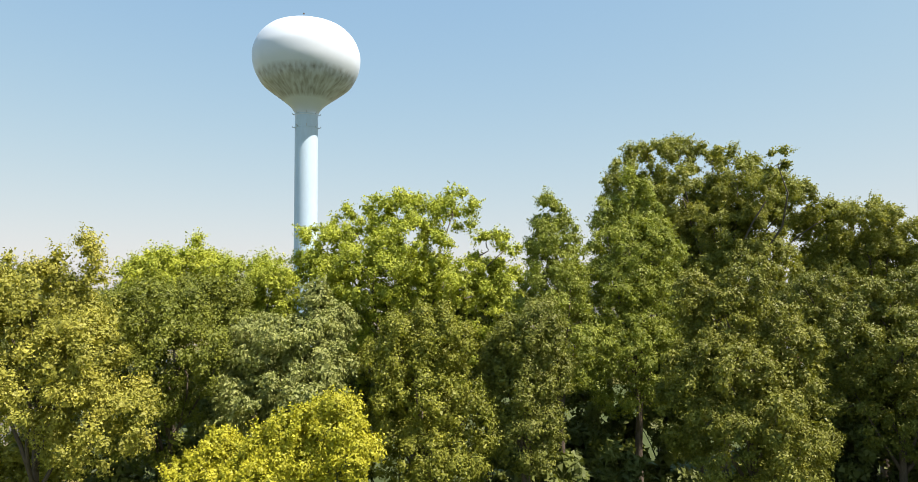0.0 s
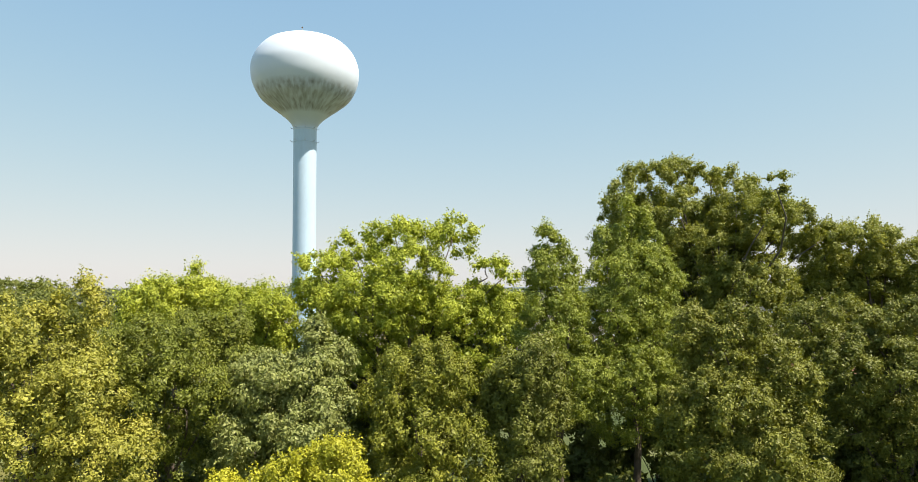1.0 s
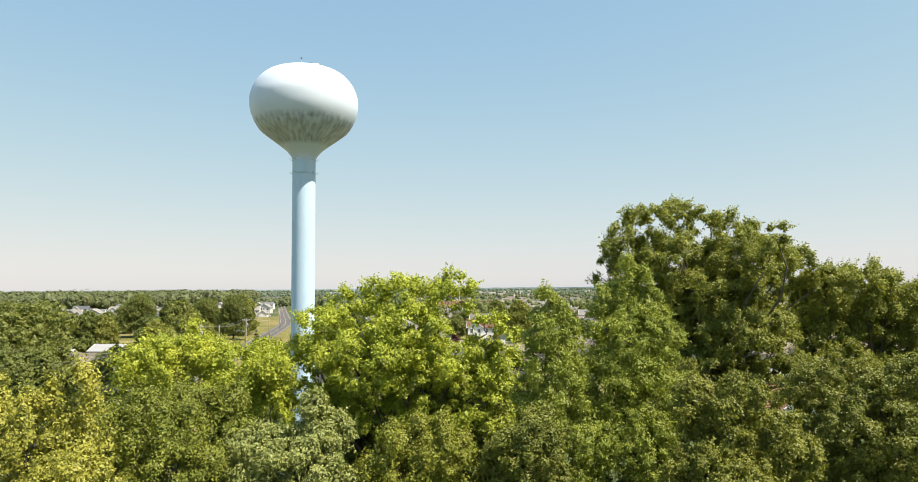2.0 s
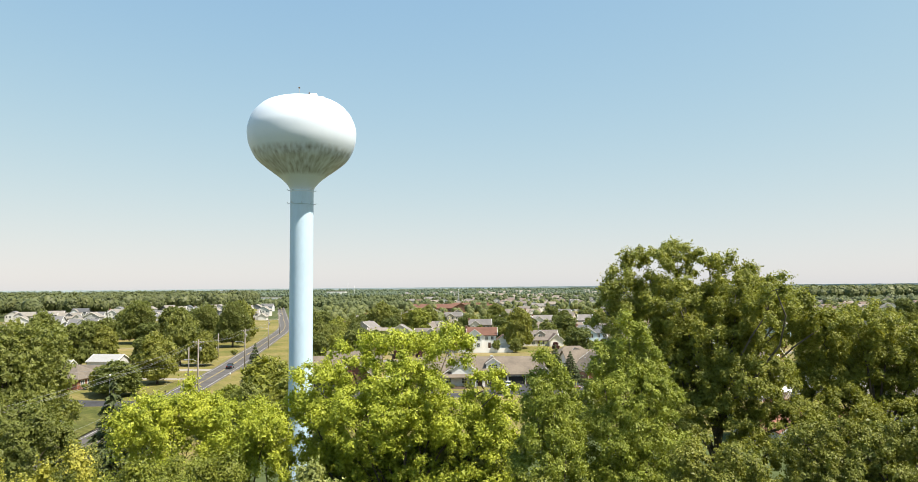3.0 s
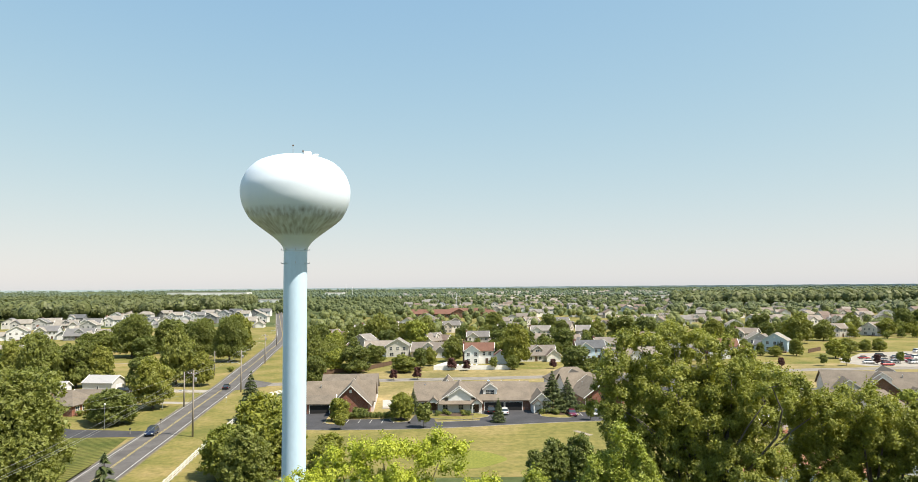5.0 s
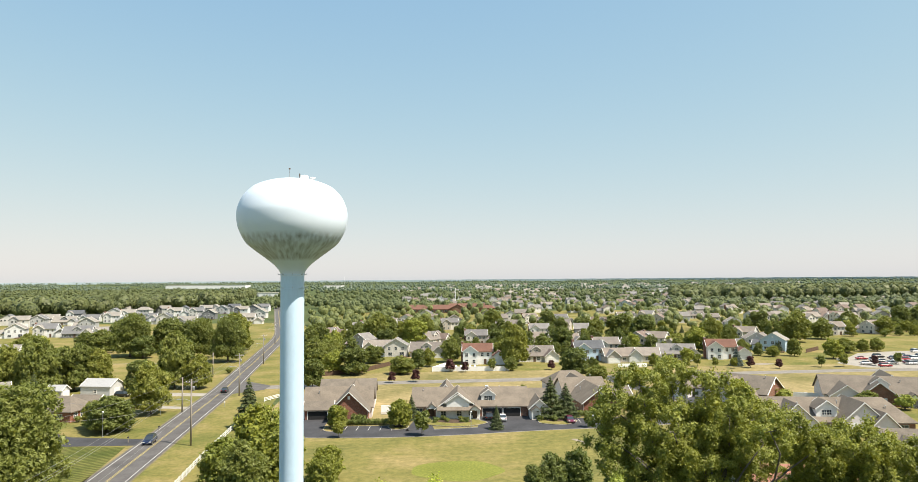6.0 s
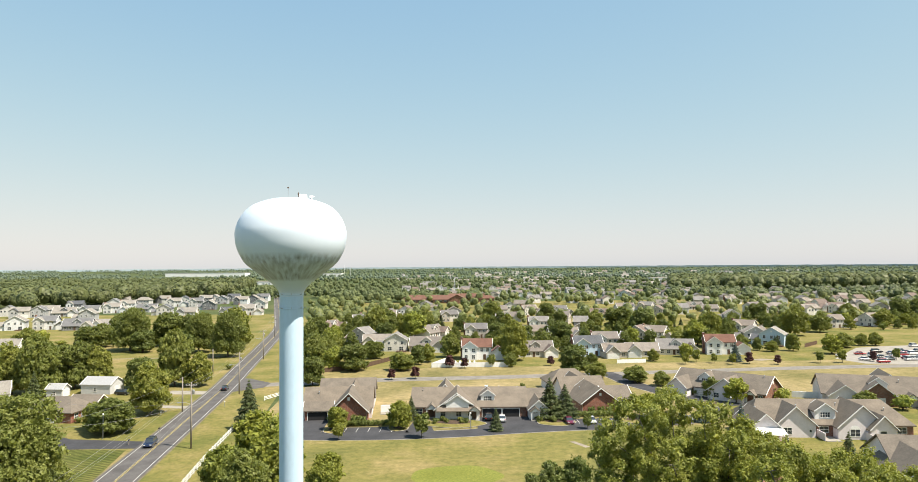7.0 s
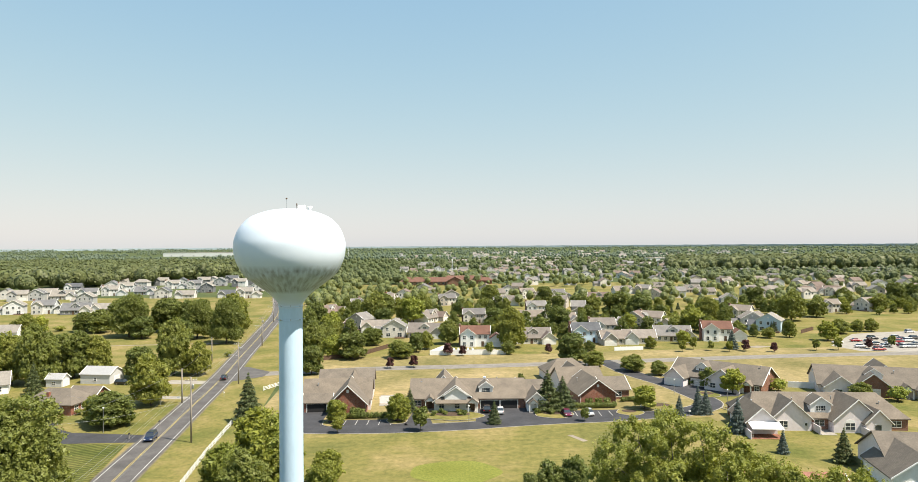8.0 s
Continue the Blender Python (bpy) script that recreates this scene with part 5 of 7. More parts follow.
def far_roofs():
    """Pale houses too far off to be told apart: walls in one mesh, roofs in another."""
    rng = np.random.default_rng(29)
    walls, roofs = Geo(), Geo()
    for i in range(150):
        y = 1250 + 1700 * rng.random()
        x = rng.uniform(-0.1, 0.5) * y
        w, d, e, z = rng.uniform(10, 22), rng.uniform(9, 14), rng.uniform(3.0, 5.0), lie(x, y)
        walls.box(x - w / 2, y - d / 2, z - 1, x + w / 2, y + d / 2, z + e)
        roofs.prism([(x - w / 2 - 0.5, y - d / 2 - 0.5, z + e), (x - w / 2 - 0.5, y + d / 2 + 0.5, z + e), (x - w / 2 - 0.5, y, z + e + d * 0.3)], (w + 1, 0, 0))
    for nm, g, colours in (("far_house_walls", walls, [(0.64, 0.57, 0.47), (0.76, 0.73, 0.68), (0.5, 0.42, 0.33), (0.7, 0.66, 0.6)]), ("far_house_roofs", roofs, [(0.21, 0.19, 0.175), (0.28, 0.25, 0.22), (0.19, 0.18, 0.18), (0.23, 0.19, 0.165)])):
        m, n, l, b = node_material(nm, 0.85)
        geo, r = n.new("ShaderNodeNewGeometry"), ramp(n, [(i / 4, c) for i, c in enumerate(colours)])
        r.color_ramp.interpolation = "CONSTANT"
        l.new(geo.outputs["Random Per Island"], r.inputs[0])
        l.new(r.outputs[0], b.inputs["Base Color"])
        tagged(new(nm, g.mesh(nm, m)), "far pale suburban houses among the trees", "houses", "", "stuff")


far_roofs()


def school():
    ob = thing("school", pose(-62, 705, 0, 0, 0, -2), "long low school building with red-brown hipped roof", "school")
    block(ob, 0, 66, 0, 18, 4, 4, "x", BRICK_DULL, SHINGLE_RED, 0.8, False, 0, "wall", 8)
    block(ob, 40, 96, 22, 40, 4, 4.5, "x", BRICK_DULL, SHINGLE_RED, 0.8, False, 0, "wall", 8)
    block(ob, 50, 66, -8, 10, 5, 4, "y", BRICK_DULL, SHINGLE_RED, 0.8, False)
    for i in range(12):
        window(ob, 4 + i * 4.6, 0, 2.0, 2.4, 1.6, 0, False)


school()


def warehouse(x, y, w, d, h, label):
    ob = thing("warehouse", pose(x, y, lie(x, y)), label, "warehouse")
    part("wall", Geo().box(0, 0, -8, w, d, h), SIDING_WHITE, ob)
    part("roof", Geo().box(-0.5, -0.5, h, w + 0.5, d + 0.5, h + 0.8, 0.2), CONCRETE, ob)
    for i in range(6):
        part("dock_door", Geo().box(w * (0.1 + 0.14 * i), -0.1, 0, w * (0.1 + 0.14 * i) + 4, 0.05, 4.5), STEEL, ob)


warehouse(-1060, 2420, 285, 60, 13, "long white warehouse beyond the woods")
warehouse(-575, 1430, 75, 40, 8, "pale low building beyond the woods")
warehouse(-470, 1440, 90, 40, 7, "pale flat-roofed building beyond the woods")
warehouse(420, 1500, 80, 40, 8, "distant pale building among trees")
warehouse(-470, 2300, 60, 50, 12, "distant white plant beside the horizon")
for x, y, hgt in ((-395, 2280, 40), (-375, 2290, 30), (-8, 830, 22)):
    ob = thing("mast", pose(x, y, 0), "thin pale mast far away among the trees", "mast")
    part("shaft", Geo().tube([(0, 0, -1), (0, 0, hgt)], [0.5, 0.25], 8), VINYL, ob)
    part("head", Geo().revolve([(0.01, hgt + 2), (0.5, hgt + 0.8), (0.5, hgt), (0.25, hgt - 0.6)], 10), VINYL, ob)


def brick_ranch():
    ob = thing("house", pose(-110, 174.5, 0, 0, 0, -6), "low red brick house with grey hipped roof and chimney", "house")
    block(ob, -2, 11.5, 0, 10, 2.8, 2.9, "x", BRICK, SHINGLE_TAN, 0.5, False, 0, "wall", 4.2)
    block(ob, 3.5, 11.2, 9.6, 16, 2.7, 2.0, "x", BRICK, SHINGLE_TAN, 0.5)
    part("chimney", Geo().box(3.2, 2.0, 2, 4.0, 2.8, 5.4), BRICK, ob)
    for y in (2.0, 4.6, 7.4):
        window(ob, 11.5, y, 1.5, 1.3, 1.4, 90)
    window(ob, 11.2, 13, 1.5, 1.2, 1.4, 90)
    for x in (2.5, 8.5):
        window(ob, x, 0, 1.5, 1.4, 1.2)
    garage_door(ob, 5.6, 0, 2.4)


def salmon_house():
    ob = thing("house", pose(44.5, 109, 0, 0, 0, -4), "low house with salmon-coloured roof hidden behind the sycamore", "house")
    roof = shade_by_object("salmon_shingles", [(0.34, 0.165, 0.12)], 0.9, 0.2, 2, 3)
    block(ob, 0, 18, 0, 9, 2.6, 2.4, "x", SIDING_WHITE, roof, 0.5, True)
    block(ob, 4, 10, -2.5, 5, 2.6, 2.0, "y", SIDING_WHITE, roof)
    window(ob, 7, -2.5, 1.5, 1.6, 1.3)
    window(ob, 14, 0, 1.5, 1.6, 1.3)
    entry_door(ob, 2, 0)


salmon_house()


def shed(x, y, w, d, e, r, turn, label):
    ob = thing("outbuilding", pose(x, y, 0, 0, 0, turn), label, "shed")
    block(ob, 0, w, 0, d, e, r, "x", SIDING_SHED, METAL_ROOF, 0.25)
    window(ob, w * 0.5, 0, e * 0.5, 0.9, 1.0)
    garage_door(ob, w, d / 2, 2.4, 2.1, 90)


brick_ranch()
shed(-118.5, 213.2, 9.8, 7.2, 2.9, 1.9, -7, "pale grey outbuilding with metal roof on the lawn")
shed(-126.3, 208.2, 5.0, 4.0, 2.4, 1.4, -4, "small white shed with pale roof on the lawn")
h = family_house(4, SIDING_WHITE, SHINGLE_GREY, "white single-storey house with grey roof behind trees")
h.matrix_basis = at(-138, 196, 0, 30)
h = family_house(4, SIDING_WHITE, SHINGLE_GREY, "white house corner with grey roof behind a hedge")
h.matrix_basis = at(-215, 318, 0, 10)


# ---- the trees in front of the tower ----
broadleaf("tree", pose(-17.94, 29.0, 0), [(-0.0, 0, 14.6, 2.4, 2.3), (0.8, 0.5, 15.0, 1.2, 1.2), (-1.6, 1, 14.9, 1.4, 1.3), (0.5, -1, 11.7, 2.8, 2.5), (2.6, -0.5, 10.9, 2.3, 2.3), (0.3, 0, 17.0, 0.3, 0.9), (1.8, 0.5, 16.6, 0.3, 0.8), (-2.9, 0, 13.2, 2.3, 3.5), (-3.3, 1, 15.6, 1.5, 1.5), (2.1, -1, 13.3, 1.8, 1.8)],
          "straw", 64200, 0.109, "sparse yellow-green tree with open branches", 0.22, BARK, 15, 0.61, 0.2, 0.0, spires=7)
broadleaf("tree", pose(-14.55, 33.5, 0), [(-1.2, 0, 14.8, 2.5, 1.7), (0.7, 1, 15.2, 2.0, 1.4), (-2.1, 0, 12.2, 1.7, 2.3), (1.0, -1, 12.8, 2.3, 2.0), (2.3, 1, 14.0, 1.2, 1.7), (-0.8, 0, 9.9, 2.3, 2.0)],
          "olive", 64200, 0.101, "olive-green tree with fine leaves", 0.2, BARK, 16, 0.67, 0.25, 0.0, spires=7)
broadleaf("tree", pose(-17.99, 42.0, 0), [(-0.6, 0, 17.0, 2.2, 1.5), (0.8, 1, 17.5, 2.0, 1.2), (-1.8, 0, 16.1, 1.5, 1.6), (1.1, 0, 15.0, 2.2, 1.8)],
          "bright", 35300, 0.117, "light green tree with rounded crown", 0.2, BARK, 17, 0.67, 0.2, 0.0, spires=7)
broadleaf("tree", pose(-13.25, 42.5, 0), [(-0.8, 0, 16.6, 1.8, 1.4), (1.0, 0, 16.0, 1.5, 1.4), (-1.6, 1, 14.6, 1.8, 1.8), (0.8, 1, 13.8, 1.7, 1.8)],
          "bright", 32100, 0.117, "light green tree beside the tower stem", 0.2, BARK, 24, 0.67, 0.2, 0.0, spires=7)
broadleaf("tree", pose(-8.93, 34.0, 0), [(0.2, 0, 13.4, 2.6, 1.6), (-1.7, 0.5, 13.1, 1.9, 1.8), (1.8, -0.5, 12.1, 1.6, 1.8), (-0.1, -1, 11.1, 2.9, 2.1), (1.7, 1, 14.2, 1.3, 1.2), (-1.8, 0, 9.8, 2.1, 1.8)],
          "grey", 57800, 0.126, "grey-green tree with drooping compound leaves", 0.22, BARK, 18, 0.67, 0.25, 0.8, spires=7)
broadleaf("tree", pose(-3.75, 44.5, 0), [(-5.8, 0, 18.8, 1.9, 1.5), (-3.7, 1, 19.9, 1.7, 1.7), (-0.9, 0, 20.9, 1.9, 1.6), (-0.0, -1, 18.5, 2.7, 1.9), (2.7, 0.5, 21.1, 1.6, 1.4), (5.0, 0, 18.6, 0.8, 1.0), (6.1, 0, 18.7, 0.9, 1.3), (-2.2, -1.5, 17.1, 2.9, 2.1), (-5.8, 0, 16.4, 2.1, 2.3), (1.4, 0, 16.7, 2.3, 1.7), (3.7, 1, 16.5, 2.7, 1.7), (-5.2, 0, 13.7, 1.9, 1.7), (5.6, 1, 16.3, 1.7, 1.5), (-4, 1.5, 12.3, 3.0, 2.6), (0, 1.5, 12.3, 3.2, 2.6), (4, 1.5, 12.3, 3.0, 2.6), (1, 2, 8.8, 4.0, 3.0), (-3.8, 0.5, 15.2, 2.4, 2.2), (0.5, 0.5, 14.6, 2.8, 2.2), (4.5, 0.5, 14.6, 2.4, 2.2)],
          "bright", 160000, 0.133, "tall bright green ash with dark open branches", 0.32, BARK, 19, 0.67, 0.15, 0.2, spires=2)
broadleaf("tree", pose(-2.15, 34.5, 0), [(-0.3, 0, 13.8, 2.2, 1.3), (-1.2, 0, 12.5, 2.1, 1.5), (1.1, 0.5, 13.0, 1.8, 1.3), (-0.2, -1, 10.4, 2.4, 1.8), (1.7, -0.5, 9.7, 1.8, 2.1), (0.3, -1, 7.9, 2.7, 1.8), (-1.5, 0, 8.5, 1.8, 1.8)],
          "olive", 64200, 0.109, "olive-green maple with dense rounded crown", 0.22, BARK, 20, 0.57, 0.25, 0.0, spires=7)
broadleaf("tree", pose(-8.12, 28.5, 0), [(2.3, 0, 10.4, 1.5, 1.2), (0.9, 0, 9.0, 1.3, 1.1), (3.3, -0.5, 9.3, 1.1, 1.2), (-2.4, 0.5, 9.1, 1.1, 1.0), (-0.4, -0.5, 8.4, 1.5, 1.0), (-3.2, 0, 8.6, 0.9, 0.7)],
          "yellow", 51300, 0.105, "bright yellow-green young tree", 0.15, BARK, 21, 0.5, 0.25, 0.0, spires=7)
broadleaf("tree", pose(2.68, 34.5, 0), [(0.2, 0, 13.6, 1.6, 1.4), (-0.2, 0, 11.3, 1.5, 1.8), (1.1, 0.5, 11.8, 1.2, 1.6), (0.0, 0, 9.0, 1.8, 1.8), (-1.3, 1, 12.4, 0.9, 1.3)],
          "maple", 41800, 0.114, "olive-green tree with dense crown", 0.18, BARK, 22, 0.61, 0.25, 0.2, spires=7)
broadleaf("tree", pose(5.14, 40.0, 0), [(-0.1, 0, 19.4, 0.65, 1.7), (-1.0, 0, 17.8, 0.8, 1.9), (0.7, 0.5, 17.6, 0.8, 2.2), (-0.3, -0.4, 16.6, 1.5, 2.2), (-0.4, 0, 14.9, 2.1, 2.4), (0.8, 0, 12.5, 2.4, 2.4)],
          "poplar", 48100, 0.109, "slender upright cottonwood with glossy leaves", 0.2, BARK, 23, 0.57, 0.25, 0.5, spires=7)
broadleaf("tree", pose(10.16, 43.0, 0), [(-1.6, 0, 19.6, 0.7, 2.0), (-0.7, 0.3, 20.2, 0.7, 1.9), (0.4, 0, 20.9, 0.75, 1.9), (1.3, 0, 19.8, 0.7, 1.8), (-0.3, -0.5, 18.3, 2.6, 2.0), (1.9, 0.5, 18.0, 1.3, 1.9), (-1.3, -0.5, 15.5, 2.8, 2.6), (1.3, 0, 14.7, 2.4, 2.8), (-0.6, -1, 11.6, 3.3, 3.3)],
          "poplar", 102700, 0.114, "tall cottonwood with glossy green leaves", 0.28, BARK, 31, 0.61, 0.25, 0.5, spires=7)
broadleaf("tree", pose(20.56, 57.0, -0.35), [(-5.3, 0, 26.8, 2.1, 2.1), (-2.5, 1, 27.7, 1.5, 1.5), (-7.3, 0, 25.0, 1.9, 2.0), (-0.2, 0, 26.9, 2.0, 1.4), (1.5, -1, 24.8, 2.4, 1.9), (1.6, -8, 25.2, 0.7, 1.0), (2.4, -5, 23.6, 1.6, 1.4), (4.4, 0, 24.5, 1.9, 1.6), (6.2, -0.5, 23.3, 1.8, 1.5), (8.6, -0.5, 22.0, 1.6, 1.4), (-3.2, -1.5, 23.8, 3.1, 2.2), (-8.8, 0, 23.3, 1.1, 1.5), (-6.0, 0, 21.6, 3.0, 2.7), (-0.5, -1, 20.9, 3.7, 2.5), (3.2, 0, 21.6, 2.6, 1.7), (-2.7, 0, 18.1, 4.4, 2.7), (1.5, 1, 16.6, 4.0, 2.3), (-6.5, 0, 16.5, 3.4, 3.2), (-2.0, -2.5, 13.5, 4.6, 3.6), (4.5, -2, 13.0, 4.6, 3.6), (9.5, 0, 14.5, 3.2, 3.0), (-4, 4, 19, 4.0, 3.4), (0.5, 3, 20.8, 4.0, 2.6), (1.5, -2.5, 17.6, 3.8, 2.6), (6.0, 1.5, 21.6, 2.6, 1.5), (2, 5, 22.3, 2.8, 2.0), (-3.5, 3.5, 23.8, 3.0, 2.2), (0.8, 1.5, 23.2, 3.0, 2.2)],
          "sycamore", 260000, 0.16, "large sycamore with open crown and pale limbs", 0.42, PALE_BARK, 32, 0.7, 0.1, 0.0, spires=5)
broadleaf("tree", pose(34.3, 58.4, -0.7), [(-1.2, 0.0, 22.1, 3.3, 1.7), (-4.0, 0.0, 20.9, 1.8, 2.1), (1.6, 0.0, 21.0, 2.2, 2.0), (0.3, 1.1, 19.2, 3.2, 2.1), (4.5, 0.0, 20.2, 2.7, 2.5), (-3.0, 1.1, 17.7, 2.7, 2.1), (4.7, 0.0, 16.6, 3.2, 3.2), (-3.3, 0.0, 12.6, 3.6, 3.0), (1.7, -1.1, 13.2, 4.2, 3.6), (-1.1, 3.9, 18.0, 4.0, 3.2), (3.9, 3.9, 17.7, 3.8, 3.3)],
          "sycamore", 130000, 0.165, "sycamore with broad dense crown", 0.4, BARK, 33, 0.7, 0.15, 0.0, spires=5)
broadleaf("tree", pose(14.04, 35.5, 0), [(-1.1, 0, 14.6, 2.2, 1.5), (1.2, 0.5, 14.0, 1.8, 1.5), (-2.2, 1, 15.2, 1.2, 1.7), (1.8, 0, 12.8, 1.9, 1.8), (-1.8, -1, 11.8, 2.8, 2.2), (0.9, -1, 10.1, 2.5, 2.2), (-0.8, -1.5, 8.5, 3.4, 2.2), (2.4, 0, 7.6, 1.8, 1.5), (-3.0, 0, 9.9, 1.8, 2.5)],
          "maple", 102700, 0.117, "large olive-green maple with layered drooping foliage", 0.26, BARK, 34, 0.57, 0.25, 0.6, spires=7)
broadleaf("tree", pose(25.42, 42.0, 0), [(-5.0, 0, 15.6, 1.8, 1.3), (-2.3, 0.5, 15.3, 2.0, 1.4), (-0.1, 0, 15.3, 2.0, 1.4), (1.9, 0, 14.6, 2.2, 1.8), (-3.7, -0.5, 12.9, 2.5, 2.2), (-0.9, -1, 12.3, 2.9, 2.5), (-2.2, 0, 9.1, 2.9, 2.9), (1.2, 0, 8.7, 3.3, 3.3), (4.3, 0, 13.5, 2.5, 2.5), (4.4, 0, 9.4, 3.3, 3.6)],
          "maple", 109200, 0.122, "wide olive-green maple with dense foliage", 0.28, BARK, 35, 0.57, 0.25, 0.3, spires=7)
broadleaf("tree", pose(-28.0, 43.0, 0), [(0, 0, 15.8, 2.6, 2.2), (-1.6, 0.5, 14.6, 2.2, 2.0), (1.8, -0.3, 14.8, 2.3, 2.2), (0, 0, 12.4, 3.4, 2.6), (3.2, 0.5, 13.6, 1.8, 1.8), (0, 0, 9.0, 3.2, 2.8)],
          "dark", 45000, 0.137, "dark green tree at the edge of the wood", 0.22, BARK, 42, 0.63, 0.25, spires=3)


def understorey(x, y, spots, colour, seed):
    for i, (dx, dy, z, ra, rh) in enumerate(spots):
        lobes = [(0, 0, z, ra, rh), (ra * 0.5, -0.4, z - rh * 0.7, ra * 0.8, rh * 0.7), (-ra * 0.5, 0.3, z - rh * 0.9, ra * 0.8, rh * 0.7)]
        broadleaf("tree", pose(x + dx, y + dy, 0), lobes, colour, 6800, 0.35, "dark green understorey tree filling shady gaps under taller trees", 0.12, None, seed + i, 0.7, 0.3, 0, 24, "tree", "understorey trees")


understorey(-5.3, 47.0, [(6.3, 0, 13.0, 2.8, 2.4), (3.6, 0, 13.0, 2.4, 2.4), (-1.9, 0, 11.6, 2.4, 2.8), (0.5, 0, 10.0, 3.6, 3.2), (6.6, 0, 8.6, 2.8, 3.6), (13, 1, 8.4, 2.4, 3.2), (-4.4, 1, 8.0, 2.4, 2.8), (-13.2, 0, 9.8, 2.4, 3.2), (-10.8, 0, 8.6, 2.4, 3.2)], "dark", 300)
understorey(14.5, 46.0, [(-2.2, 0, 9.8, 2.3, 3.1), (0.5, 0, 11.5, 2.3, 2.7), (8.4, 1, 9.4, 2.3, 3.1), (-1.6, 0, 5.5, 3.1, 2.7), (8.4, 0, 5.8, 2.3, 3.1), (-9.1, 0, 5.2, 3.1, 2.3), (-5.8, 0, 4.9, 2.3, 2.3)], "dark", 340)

# filler trees added here: their dark leaves stand for the deep shade
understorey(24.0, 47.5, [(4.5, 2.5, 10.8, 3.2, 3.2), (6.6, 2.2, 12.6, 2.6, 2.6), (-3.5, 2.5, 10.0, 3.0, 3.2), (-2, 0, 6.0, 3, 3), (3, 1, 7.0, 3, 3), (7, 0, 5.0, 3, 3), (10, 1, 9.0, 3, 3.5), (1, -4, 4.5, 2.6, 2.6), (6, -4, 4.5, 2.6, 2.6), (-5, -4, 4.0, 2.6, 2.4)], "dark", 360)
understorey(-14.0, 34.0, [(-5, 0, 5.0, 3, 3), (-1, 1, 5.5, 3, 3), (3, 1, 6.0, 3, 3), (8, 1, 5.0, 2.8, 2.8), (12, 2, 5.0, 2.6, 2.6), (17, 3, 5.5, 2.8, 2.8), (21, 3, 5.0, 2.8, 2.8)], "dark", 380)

broadleaf("tree", pose(-22.5, 31.5, 0), [(0, 0, 8.5, 2.6, 2.2), (1.6, -0.6, 6.8, 2.4, 2.0), (-1.5, 0.5, 7.2, 2.2, 2.0), (3.2, 0, 8.2, 1.8, 1.6), (0.6, -1, 5.0, 2.6, 2.2)],
          "straw", 30000, 0.15, "low yellow-green tree at the edge of the wood", 0.14, BARK, 41, 0.85, 0.25)

# ---- trees of the middle distance ----
KIND = {
    "grand": lambda: shade_tree(33, 15, 1.0, 15.5, "shade", 52000, 0.27, "large spreading green tree, also used unseen as a shade caster", 0.4, "tree", 0.8),
    "round": lambda: shade_tree(21, 7.5, 0.9, 8.0, "shade", 10000, 0.3, "rounded green shade tree on the grass"),
    "broad": lambda: shade_tree(22, 10, 0.9, 9.5, "shade", 13000, 0.32, "broad green shade tree with dense crown"),
    "deep": lambda: shade_tree(23, 9, 0.6, 9.5, "dark", 12500, 0.32, "dense dark green broadleaved tree"),
    "lime": lambda: shade_tree(24, 7, 0.8, 8, "lime", 7000, 0.3, "bright yellow-green tree among houses"),
    "fresh": lambda: shade_tree(25, 7, 0.8, 7.2, "mid", 7000, 0.28, "bright green young tree on grass"),
    "yard_round": lambda: shade_tree(61, 7.5, 0.9, 8.0, "shade", 3600, 0.44, "rounded green garden tree between houses", n=8),
    "yard_broad": lambda: shade_tree(62, 10, 0.9, 9.5, "shade", 4200, 0.46, "broad green garden tree between houses", n=8),
    "yard_deep": lambda: shade_tree(63, 9, 0.6, 9.5, "dark", 4000, 0.45, "dense dark green garden tree between houses", n=8),
    "sapling": lambda: shade_tree(26, 3.0, 1.2, 4.6, "shade", 900, 0.42, "small planted street tree", 0.06),
    "plum": lambda: shade_tree(27, 3.0, 1.0, 4.2, "plum", 900, 0.42, "small purple-leaved street tree", 0.06),
    "spruce": lambda: conifer(28, 9, 6.0, "needle", "dark green spruce on the grass"),
    "cedar": lambda: shade_tree(35, 4.6, 0.2, 7.0, "dark", 5000, 0.26, "dense dark green cedar on the lawn", 0.12, "cedar_tree"),
    "blue": lambda: conifer(29, 8.5, 5.4, "blue", "blue-green spruce beside the lane"),
    "bush": lambda: shrub(30, 2.4, 1.6, "shade", "rounded green shrub in a mulched bed"),
    "darkbush": lambda: shrub(31, 2.6, 2.2, "dark", "dark clipped shrub against a wall"),
    "limebush": lambda: shrub(32, 4.2, 3.6, "lime", "yellow-green rounded bush on grass", 1100, 0.26),
}
TURN = np.random.default_rng(5)


def plant(kind, x, y, size=1.0, tall=None, group=""):
    spawn(kind, KIND[kind], at(x, y, 0, TURN.uniform(0, 360), size, tall), "", group)


